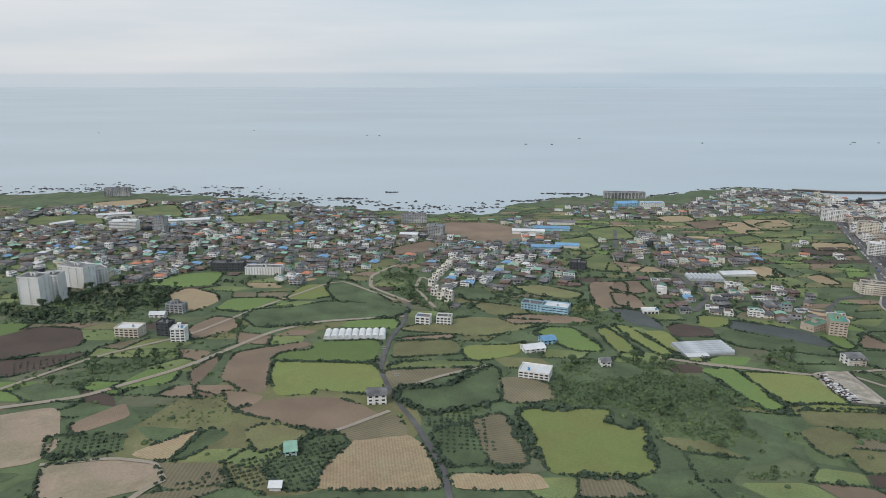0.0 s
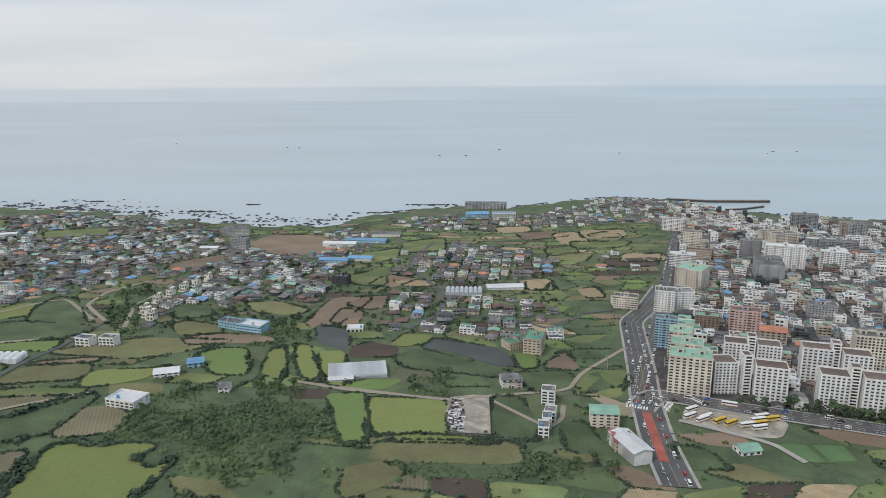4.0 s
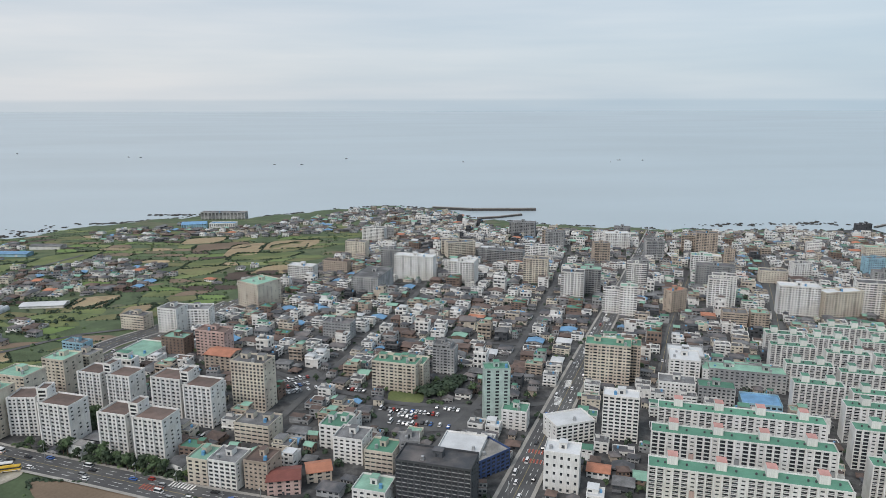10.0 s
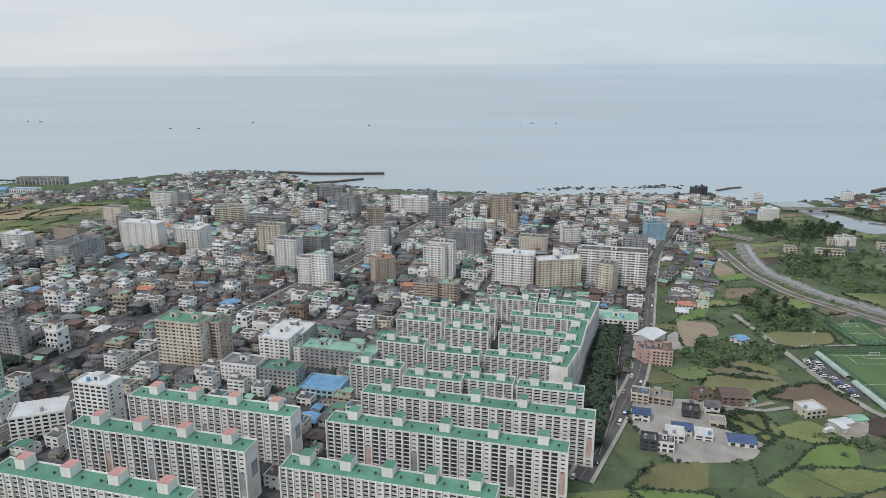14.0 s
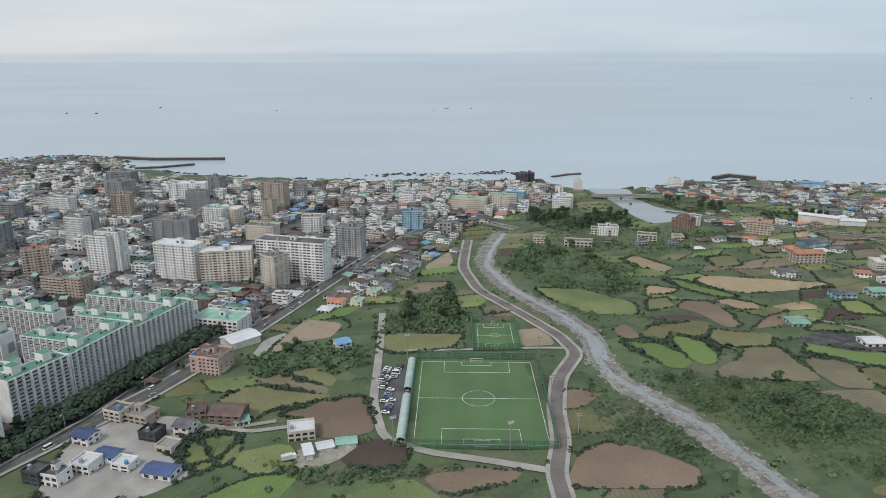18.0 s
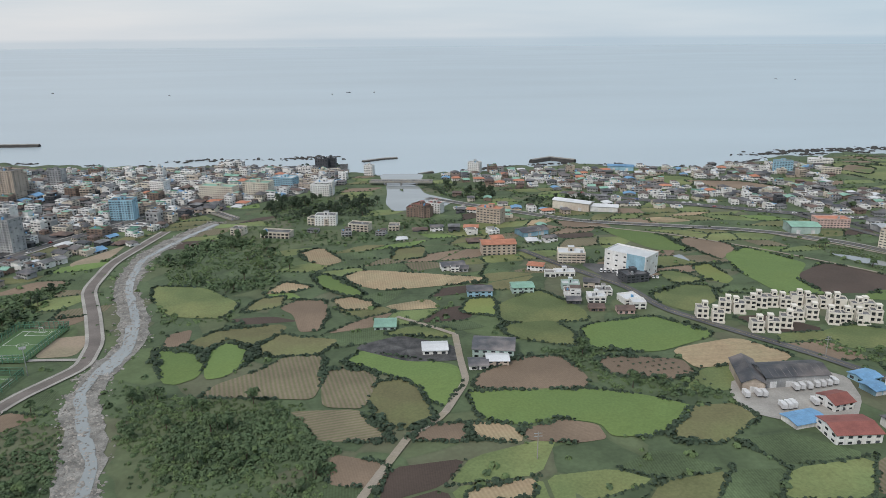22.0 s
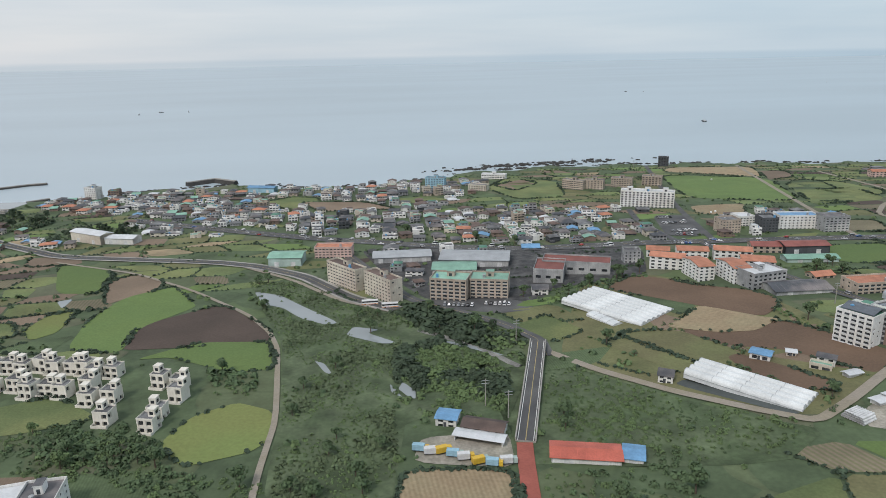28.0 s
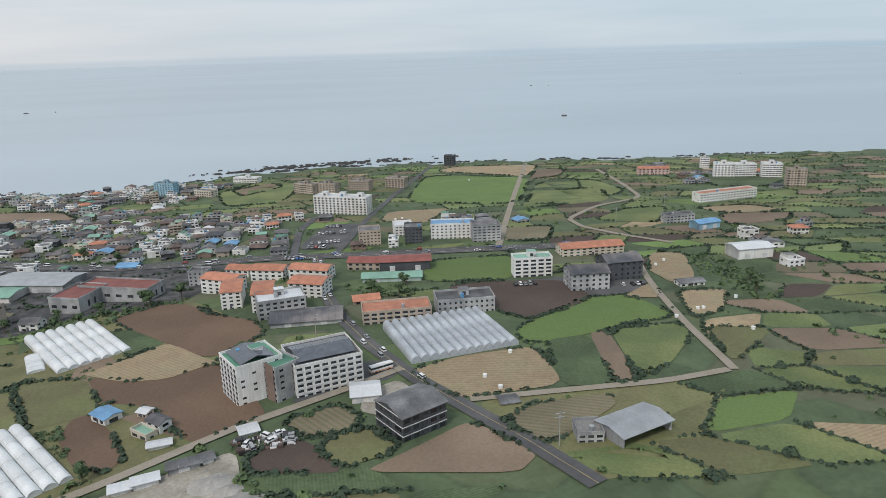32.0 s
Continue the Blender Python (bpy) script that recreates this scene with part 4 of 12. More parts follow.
def slab(x, y, turn, w, d, h, units, floors=12, split=False, hut="white", label="white apartment slab with green roof and dark balconies"):
    """A long apartment slab: each unit has two glazed balcony bays and a plain bay between white ribs."""
    root = new("building")
    x, y, d = x + 0.11 * d * math.sin(radians(turn)), y - 0.11 * d * math.cos(radians(turn)), 0.78 * d
    take_rect(x, y, turn, w + 1.0, d + 1.0)
    hx, hy, uw = w / 2, d / 2, w / units
    cols = []
    for k in range(units):
        n = 6 if units > 2 else max(3, round(uw / 2.3))
        for i in range(n):
            cols.append((-hx + uw * (k + i / n), uw / n, units == 2 or i % 3 != 2))
    g = Geo()
    for cx, cw, big in cols:
        g.facade((cx, -hy, 0), (1, 0), cw, h, 1, floors, ww=0.72 if big else 0.46, wh=0.9 if big else 0.38, inset=0.3 if big else 0.1, glass=None if split else 1)
        for j in range(floors if big and not split else 0):
            z = h * (j + 0.3) / floors
            g.box(cx + cw * 0.13, -hy + 0.02, z, cx + cw * 0.87, -hy + 0.1, z + 0.2, 2)
        g.flat_facade((-cx, hy, 0), (-1, 0), cw, h, 1, floors, 0.7, 0.45)
    g.facade((hx, -hy, 0), (0, 1), d, h, 1, 1, ww=0.02, wh=0.02)
    g.facade((-hx, hy, 0), (0, -1), d, h, 1, 1, ww=0.02, wh=0.02)
    part("wall", g.mesh("wall", "white", "glass", "frame"), root)
    part("roof", Geo().box(-hx + 0.14, -hy + 0.14, h - 0.2, hx - 0.14, hy - 0.14, h).mesh("roof", "green_roof"), root)
    part("parapet", Geo().parapet(w + 0.1, d + 0.1, h - 0.02, h=0.4).mesh("parapet", "white"), root)
    ch = h / floors
    if split:
        made = {}
        for cx, cw, big in cols:
            if big not in made:
                g = Geo()
                pw, ph = cw * (0.72 if big else 0.46), ch * (0.9 if big else 0.38)
                low, top, y0 = -ph / 2, ph / 2, 0.3 if big else 0.08
                line = [(y0, low), (0.02, low), (0.02, low + ph * 0.2), (0.06, low + ph * 0.2), (y0, low + 0.05), (y0, top)] if big else [(y0, low), (y0 - 0.04, low), (y0 - 0.04, low + 0.05), (y0, low + 0.05), (y0, top)]
                for sx in (-pw / 2, 0.0, pw / 2):
                    g.v += [(sx, yy, zz) for yy, zz in line]
                n = len(line)
                for c in range(2):
                    for k in range(n - 1):
                        g.f.append((c * n + k, (c + 1) * n + k, (c + 1) * n + k + 1, c * n + k + 1))
                        g.m.append(1 if k == n - 2 else 0)
                made[big] = g.mesh("window", "frame", "glass")
            for j in range(floors):
                part("window", made[big], root, at=(cx + cw / 2, -hy, ch * (j + 0.5)))
    rib = Geo().box(-0.16, -0.34, 0, 0.18, -0.01, h + 0.5).mesh("pilaster", "white")
    for cx in [c[0] for c in cols] + [hx]:
        part("pilaster", rib, root, at=(cx, -hy, 0))
    for k in range(units):
        if k % 3 != 2 and units > 2:
            a, b = -hx + uw * (k + 0.86), -hx + uw * (k + 0.97)
            part("wall_panel", Geo().box(a, -hy - 0.06, h * 0.2, b, -hy - 0.01, h * 0.62).mesh("wall_panel", "pinkwall" if k % 2 == 0 else "greywall"), root)
        g = Geo().box(-1.3, -1.6, 0, 1.3, 1.6, 2.4, 0, 1)
        part("stair_hut", g.mesh("stair_hut", "white", "green_roof" if hut == "white" else "pink_roof"), root, at=(-hx + uw * (k + 0.5), hy - 1.6, h))
        vent = Geo().tube(0, 0, 0, 0.45, 0.28, n=8, bulge=0.12).mesh("roof_vent", "darkwall")
        for e in (0.2, 0.35, 0.8):
            part("roof_vent", vent, root, at=(-hx + uw * (k + e), 0.3, h))
    part("end_panel", Geo().box(hx + 0.01, -hy * 0.2, h * 0.45, hx + 0.06, hy * 0.7, h * 0.72).mesh("end_panel", "greywall"), root, "grey painted panel on the end wall")
    tagged(root, label, "apartment building", "green-roofed apartment slabs")
    return stand(root, x, y, turn)


def gabled(x, y, turn, w, d, h, wall="white", roof="orange_roof", rise=1.0, floors=0, bays=0, label="", category="house", along="x", solar=False, group="", ww=0.5):
    """A building under a pitched roof."""
    floors, bays = floors or max(1, round(h / FLOOR)), bays or max(2, round(w / 2.2))
    root = new("house" if category == "house" else "building")
    take_rect(x, y, turn, w + 1.2, d + 1.2)
    part("wall", Geo().shell(w, d, h, floors, bays, max(1, round(d / 2.6)), ww=ww, wh=0.5).mesh("wall", wall, "glass"), root)
    part("roof", Geo().gable(-w / 2, -d / 2, w / 2, d / 2, h, rise, m=0, wall=1, along=along, over=0.3).mesh("roof", roof, wall), root)
    part("door", Geo().box(-0.5, -d / 2 - 0.06, 0.2, 0.1, -d / 2 - 0.01, 1.35).mesh("door", "darkwall"), root)
    if solar:
        me = Geo().box(-0.8, -0.5, 0, 0.8, 0.5, 0.08).mesh("solar_panel", "solar")
        for k in range(4):
            p = part("solar_panel", me, root)
            p.matrix_local = pose(-w * 0.3 + k * 1.8, -d / 4, h + rise / 2 + 0.2, math.degrees(math.atan2(rise, d / 2)), 0, 0)
    names = {"orange_roof": "orange tiled", "red_roof": "dull red", "blue_roof": "blue metal", "navy_roof": "navy blue", "pink_roof": "faded pink", "dark_roof": "dark slate", "brown_roof": "brown tiled", "grey_roof": "grey", "white_roof": "white metal", "green_roof": "green", "mint_roof": "mint green"}
    words = {"white": "white rendered", "cream": "cream rendered", "greywall": "grey walled", "darkwall": "charcoal clad", "brick": "brick", "tanwall": "tan walled", "pinkwall": "pale pink", "bluewall": "pale blue", "mintwall": "mint green"}
    tagged(root, label or f"{words[wall]} {category} with a {names[roof]} pitched roof", category, group)
    return stand(root, x, y, turn)


def shed(x, y, turn, w, d, h, wall="greywall", roof="dark_roof", rise=0.8, label="", along="x", open_front=False, doors=2):
    """A long metal shed with a shallow ribbed roof and roller doors."""
    root = new("warehouse")
    take_rect(x, y, turn, w + 1.2, d + 1.2)
    g = Geo()
    g.box(-w / 2, -d / 2 if not open_front else d / 2 - 0.2, 0, w / 2, d / 2, h).box(-w / 2, -d / 2, 0, -w / 2 + 0.2, d / 2 - 0.2, h).box(w / 2 - 0.2, -d / 2, 0, w / 2, d / 2 - 0.2, h)
    part("wall", g.mesh("wall", wall), root)
    g = Geo().gable(-w / 2, -d / 2, w / 2, d / 2, h, rise, m=0, wall=1, along=along, over=0.4)
    part("roof", g.mesh("roof", roof, wall), root)
    n = int((w if along == "x" else d) / 1.6)
    me = None
    for k in range(1, n if y < 330 else 0):
        a = (w if along == "x" else d) * (k / n - 0.5)
        half = (d if along == "x" else w) / 2 + 0.4
        if me is None:
            q = Geo()
            s = rise / (half - 0.4)
            for e in (-1, 1):
                lo = -0.4 * s
                pts = [(-0.05, e * half, lo + 0.19), (0.05, e * half, lo + 0.19), (0.05, 0, rise + 0.19), (-0.05, 0, rise + 0.19)]
                q.face(pts if along == "x" else [(p[1], p[0], p[2]) for p in pts])
            me = q.mesh("roof_seam", roof)
        part("roof_seam", me, root, at=(a, 0, h) if along == "x" else (0, a, h))
    for k in range(doors if not open_front else 0):
        dx = w * ((k + 0.5) / doors - 0.5)
        part("roller_door", Geo().box(dx - 0.9, -d / 2 - 0.07, 0.2, dx + 0.9, -d / 2 - 0.01, min(2.2, h * 0.8)).mesh("roller_door", "frame"), root)
    tagged(root, label or "long metal shed with a shallow ribbed roof", "warehouse")
    return stand(root, x, y, turn)


def greenhouse(x, y, turn, w, d, h, spans, film="plastic", label="milky plastic multi-span greenhouse with arched roofs"):
    """Arched film tunnels side by side; the arches run along y."""
    h = min(h, 2.5)
    root = new("greenhouse")
    take_rect(x, y, turn, w + 1, d + 1)
    sw = w / spans
    g = Geo()
    n = 8
    ring = [(-sw / 2 * math.cos(math.pi * k / n), h * 0.45 + h * 0.55 * math.sin(math.pi * k / n)) for k in range(n + 1)]
    for (a, za), (b, zb) in zip(ring, ring[1:]):
        g.face([(a, -d / 2, za), (b, -d / 2, zb), (b, d / 2, zb), (a, d / 2, za)])
    for yy in (-d / 2, d / 2):
        g.face([(-sw / 2, yy, 0)] + [(a, yy, z) for a, z in ring] + [(sw / 2, yy, 0)])
    for xx in (-sw / 2, sw / 2):
        g.face([(xx, -d / 2, 0), (xx, d / 2, 0), (xx, d / 2, ring[0][1]), (xx, -d / 2, ring[0][1])])
    me = g.mesh("film_tunnel", film)
    q = Geo()
    for k in range(5):
        yy = -d / 2 + d * k / 4
        for (a, za), (b, zb) in zip(ring, ring[1:]):
            q.face([(a, yy - 0.07, za + 0.03), (b, yy - 0.07, zb + 0.03), (b, yy + 0.07, zb + 0.03), (a, yy + 0.07, za + 0.03)])
    q.box(-sw / 2 - 0.08, -d / 2, h * 0.43, -sw / 2 + 0.08, d / 2, h * 0.47)
    hoop = q.mesh("hoop", "steel")
    for k in range(spans):
        s = part("film_tunnel", me, root, at=(-w / 2 + sw * (k + 0.5), 0, 0))
        part("hoop", hoop, s)
    tagged(root, label, "greenhouse")
    return stand(root, x, y, turn)


def villa(x, y, turn, tall=0.0, flip=1):
    """A stepped white cubic villa of two and a half storeys with a deep loggia."""
    root = new("villa")
    take_rect(x, y, turn, 6.5, 6.5)
    g, q = Geo(), random.Random(int(x * 3 + y))
    for p, u, n, gap in (((-2.5, -2.3, 0), (1, 0), 5.0, 0.1), ((2.5, -2.3, 0), (0, 1), 4.6, 0.6), ((2.5, 2.3, 0), (-1, 0), 5.0, 0.3), ((-2.5, 2.3, 0), (0, -1), 4.6, 0.6)):
        g.facade(p, u, n, 2.9 + tall, 2, 2, ww=0.66, wh=0.66, inset=0.6, skip=gap, r=q)
    part("wall", g.mesh("wall", "villa", "glass"), root)
    part("parapet", Geo().parapet(5.1, 4.7, 2.88 + tall, h=0.35).mesh("parapet", "villa"), root)
    part("roof", Geo().box(-2.36, -2.16, 2.7 + tall, 2.36, 2.16, 2.9 + tall).mesh("roof", "grey_roof"), root)
    g = Geo().shell(2.2, 2.4, 1.5, 1, 1, 1, ww=0.55, wh=0.5)
    g.box(-1.2, -1.3, 1.5, 1.2, 1.3, 1.65)
    part("roof_room", g.mesh("roof_room", "villa", "glass"), root, at=(1.2 * flip, 0.9, 2.9 + tall))
    part("terrace_wall", Geo().box(-2.6, -3.6, 0, -2.4, -2.3, 0.9).box(2.4, -3.6, 0, 2.6, -2.3, 0.9).box(-2.6, -3.75, 0, 2.6, -3.6, 0.9).mesh("terrace_wall", "villa"), root)
    tagged(root, "white cubic villa with flat roofs and deep loggias", "villa", "white villas in staggered rows")
    stand(root, x, y, turn)
    root.matrix_world = root.matrix_world @ Matrix.Diagonal((0.74, 0.78, 1.1, 1))
    return root


# ---- town houses: a set of kinds that repeat through the town ----
class Heap:
    """Gathers copies of small meshes that nobody could count into one mesh."""

    def __init__(self):
        self.kinds, self.puts = {}, []

    def kind(self, key, me):
        v = np.empty(len(me.vertices) * 3, np.float32)
        me.vertices.foreach_get("co", v)
        li = np.empty(len(me.loops), np.int32)
        me.loops.foreach_get("vertex_index", li)
        tot, mi = np.empty(len(me.polygons), np.int32), np.empty(len(me.polygons), np.int32)
        me.polygons.foreach_get("loop_total", tot), me.polygons.foreach_get("material_index", mi)
        self.kinds[key] = (v.reshape(-1, 3), li, tot, mi, list(me.materials))

    def put(self, key, m):
        self.puts.append((key, m))

    def build(self, name, label, category):
        if not self.puts:
            return None
        mats, vs, ls, ts, ms, base = [], [], [], [], [], 0
        for key, m in self.puts:
            v, li, tot, mi, own = self.kinds[key]
            slots = []
            for q in own:
                if q not in mats:
                    mats.append(q)
                slots.append(mats.index(q))
            a = np.array(m)
            vs.append(v @ a[:3, :3].T + a[:3, 3])
            ls.append(li + base), ts.append(tot), ms.append(np.array(slots, np.int32)[mi])
            base += len(v)
        v, li, tot, mi = np.concatenate(vs), np.concatenate(ls), np.concatenate(ts), np.concatenate(ms)
        me = bpy.data.meshes.new(name)
        me.vertices.add(len(v)), me.loops.add(len(li)), me.polygons.add(len(tot))
        me.vertices.foreach_set("co", v.astype(np.float32).ravel())
        me.loops.foreach_set("vertex_index", li.astype(np.int32))
        me.polygons.foreach_set("loop_start", np.concatenate([[0], np.cumsum(tot)[:-1]]).astype(np.int32))
        for q in mats:
            me.materials.append(q)
        me.polygons.foreach_set("material_index", mi)
        me.update(calc_edges=True)
        return tagged(new(name, me), label, category, kind="stuff")


def house_geo(w, d, floors, kind, r, far=False):
    """Wall (0), glass (1), roof (2) and tank (3) of a small town house."""
    h = floors * FLOOR
    body, top, trim, more = Geo(), Geo(), Geo(), []
    bw, bd = max(2, round(w / 1.8)), max(1, round(d / 2.2))
    ww, wh = r.uniform(0.45, 0.76), r.uniform(0.4, 0.54)

    def walls(g, w, d, h, floors, bw, bd, cx=0.0, cy=0.0, z=0.0):
        q = random.Random(int(w * 100 + d * 10))
        for p, u, n, b, k, gap in (((-w / 2, -d / 2), (1, 0), w, bw, 1.0, 0.16), ((w / 2, -d / 2), (0, 1), d, bd, 0.75, 0.4), ((w / 2, d / 2), (-1, 0), w, bw, 0.9, 0.3), ((-w / 2, d / 2), (0, -1), d, bd, 0.75, 0.4)):
            at = (p[0] + cx, p[1] + cy, z)
            if far:
                g.flat_facade(at, u, n, h, b, floors, ww * k, wh, gap, q)
            else:
                g.facade(at, u, n, h, b, floors, ww=ww * k, wh=wh, skip=gap, r=q)

    walls(body, w, d, h, floors, bw, bd)
    if kind == "flat":
        top.box(-w / 2 + 0.12, -d / 2 + 0.12, h - 0.1, w / 2 - 0.12, d / 2 - 0.12, h + 0.02, 2)
        trim.parapet(w + 0.12, d + 0.12, h - 0.02, t=0.16, h=r.uniform(0.25, 0.5), m=0)
        for j in range(1, floors):
            if r.random() < 0.6:
                more.append(("balcony", Geo().box(-w / 2, -d / 2 - r.choice([0.08, 0.45]), j * FLOOR - 0.05, w / 2 * r.choice([0.1, 1.0]), -d / 2 - 0.01, j * FLOOR + 0.22, 0)))
        if r.random() < 0.45:
            uw, ud, side = w * r.uniform(0.5, 0.7), d * r.uniform(0.55, 0.8), r.choice([-1, 1])
            upper = Geo()
            walls(upper, uw, ud, FLOOR, 1, 2, 1, side * (w - uw) / 2 * 0.9, (d - ud) / 2 * 0.9, h)
            cx, cy = side * (w - uw) / 2 * 0.9, (d - ud) / 2 * 0.9
            upper.box(cx - uw / 2 - 0.12, cy - ud / 2 - 0.12, h + FLOOR, cx + uw / 2 + 0.12, cy + ud / 2 + 0.12, h + FLOOR + 0.2, 0, 2)
            more.append(("roof_room", upper))
            more.append(("water_tank", Geo().tube(-side * w * 0.3, d * 0.1, h, h + 0.75, 0.38, m=3, n=8 if not far else 5)))
        else:
            hw, hd = w * r.uniform(0.22, 0.38), d * r.uniform(0.25, 0.4)
            hx, hy = r.choice([-1, 1]) * (w / 2 - hw / 2 - 0.25), d / 2 - hd / 2 - 0.25
            more.append(("stair_hut", Geo().box(hx - hw / 2, hy - hd / 2, h, hx + hw / 2, hy + hd / 2, h + 1.15, 0, 2)))
            more.append(("water_tank", Geo().tube(-hx * 0.8, d * 0.1, h, h + 0.75, 0.38, m=3, n=8 if not far else 5)))
    else:
        if kind == "hip":
            top.hip(w, d, h, r.uniform(0.7, 1.1), m=2)
        else:
            top.gable(-w / 2, -d / 2, w / 2, d / 2, h, r.uniform(0.6, 1.0), m=2, wall=0, over=0.28, along=r.choice("xy"))
        trim.box(-0.5, -d / 2 - 0.5, FLOOR * 0.85, 0.5, -d / 2 - 0.01, FLOOR * 0.95, 0)
        if r.random() < 0.55:
            lw, ld, side = w * r.uniform(0.35, 0.5), r.uniform(0.9, 1.6), r.choice([-1, 1])
            cx = side * (w - lw) / 2
            more.append(("porch", Geo().box(cx - lw / 2, -d / 2 - ld, 0, cx + lw / 2, -d / 2 - 0.01, FLOOR * 0.95, 0, 2)))
    return [("wall", body), ("roof", top), ("parapet" if kind == "flat" else "porch_roof", trim), *more]


def joined(parts):
    one = Geo()
    for _, g in parts:
        o = len(one.v)
        one.v += g.v
        one.f += [tuple(o + i for i in f) for f in g.f]
        one.m += g.m
    return one


house_kinds, far_houses = [], Heap()
_walls = ["white", "greywall", "cream", "white", "brick", "white", "greywall", "white", "cream", "darkwall", "white", "greywall", "white", "tanwall", "white", "greywall", "white"]
_flat = ["grey_roof", "brown_roof", "mint_roof", "grey_roof", "green_roof", "dark_roof", "grey_roof", "brown_roof", "pale_roof", "dark_roof", "green_roof", "grey_roof", "brown_roof", "white_roof"]
_pitch = ["dark_roof", "brown_roof", "blue_roof", "dark_roof", "grey_roof", "dark_roof", "orange_roof", "dark_roof", "mint_roof", "brown_roof", "grey_roof", "dark_roof", "white_roof", "grey_roof", "dark_roof", "brown_roof"]
for _k in range(44):
    _hr = random.Random(100 + _k)
    _pit = _k % 5 in (1, 3)
    _w, _d = _hr.uniform(4.4, 6.8), _hr.uniform(4.0, 5.4)
    _n = _hr.choice([1, 2, 2]) if _pit else _hr.choice([1, 2, 2, 3, 3, 4])
    _wall, _roof = _walls[_k % len(_walls)], (_pitch[(_k // 5 * 2 + (_k % 5 == 3)) % len(_pitch)] if _pit else _flat[_k % len(_flat)])
    _style = ("hip" if _k % 3 else "gable") if _pit else "flat"
    _seed = 500 + _k
    _parts = house_geo(_w, _d, _n, _style, random.Random(_seed))
    _mats = (_wall, "glass", _roof, _hr.choice(["tank", "steel", "steel"]))
    _names = [n for n, _ in _parts]
    _meshes = [g.mesh(n, *_mats) for n, g in _parts]
    far_houses.kind(_k, joined(house_geo(_w, _d, _n, _style, random.Random(_seed), True)).mesh("town_house", *_mats))
    _text = {"white": "white", "cream": "cream", "greywall": "grey", "brick": "brown brick", "tanwall": "tan", "darkwall": "charcoal", "pinkwall": "pale pink"}[_wall]
    _rtext = {"grey_roof": "grey flat roof", "mint_roof": "faded mint roof", "green_roof": "green painted flat roof", "dark_roof": "dark roof", "white_roof": "white roof", "brown_roof": "brown roof", "orange_roof": "orange tiled roof", "blue_roof": "blue metal roof", "navy_roof": "navy blue roof", "red_roof": "dull red roof", "pale_roof": "pale concrete roof"}[_roof]
    if _pit and _roof == "grey_roof":
        _rtext = "grey pitched roof"
    house_kinds.append((_w, _d, _n, _meshes, f"{_text} {_n}-storey town house with {_rtext}", _names))


def town_house(k, x, y, turn, whole=False, grow=0.0, size=1.0):
    """A small house of kind k. whole: far off, one of many."""
    w, d, n, meshes, label, names = house_kinds[k]
    take_rect(x, y, turn, w * size + 0.2, d * size + 0.2, 0.0)
    if whole:
        q = random.Random(int(x * 31 + y * 17))
        tall = q.uniform(1.35, 1.9) if grow and q.random() < 0.09 else q.uniform(0.72, 1.15)
        far_houses.put(k, pose(x, y, float(gz(x, y)) - 0.25, 0, 0, turn) @ Matrix.Diagonal((size * q.uniform(0.78, 1.16) + grow, size * q.uniform(0.8, 1.16) + grow, tall, 1)))
        return None
    root = new("town_house", meshes[0])
    for me, nm in zip(meshes[1:], names[1:]):
        part(nm, me, root)
    tagged(root, label, "house", "houses of the town")
    return stand(root, x, y, turn)


def quarter(poly, turn, gap, fill=0.85, split=0.0, low=False, seed=1, street=5, jitter=0.45, size=1.0):
    """Rows of houses along lanes inside an outline. split: nearer than this y each house is a thing in parts."""
    r = random.Random(seed)
    xs, ys = [p[0] for p in poly], [p[1] for p in poly]
    cx, cy = sum(xs) / len(xs), sum(ys) / len(ys)
    rad = max(math.hypot(a - cx, b - cy) for a, b in poly)
    c, s = math.cos(radians(turn)), math.sin(radians(turn))
    n = int(rad / gap) + 2
    low_kinds = [k for k, q in enumerate(house_kinds) if q[2] <= 2]
    dull_kinds = [k for k in low_kinds if not house_kinds[k][4].startswith("white") and "white roof" not in house_kinds[k][4] and "pale" not in house_kinds[k][4]]
    for j in range(-n, n + 1):
        for i in range(-n, n + 1):
            if r.random() > fill:
                continue
            a, b = i * gap + (i // street) * 2.2 + r.uniform(-jitter, jitter), j * gap * 0.9 + (j // 2) * 1.3 + r.uniform(-jitter, jitter)
            x, y = cx + a * c - b * s, cy + a * s + b * c
            if not inside(x, y, poly) or y > along(COAST, x) - 12:
                continue
            k = r.choice(dull_kinds) if size < 1.0 or (cx < 250 and r.random() < 0.45) else r.choice(low_kinds) if low and r.random() < 0.85 else r.randrange(len(house_kinds))
            w, d = house_kinds[k][0] * size, house_kinds[k][1] * size
            t = turn + r.choice([0, 0, 180, 90 if abs(w - d) < 0.8 else 0]) + r.uniform(-3, 3) * (5 if low else 1)
            if not free(x, y, t, w * 0.86, d * 0.86):
                continue
            town_house(k, x, y, t, whole=y > split, grow=0.0 if low else 0.16, size=size)


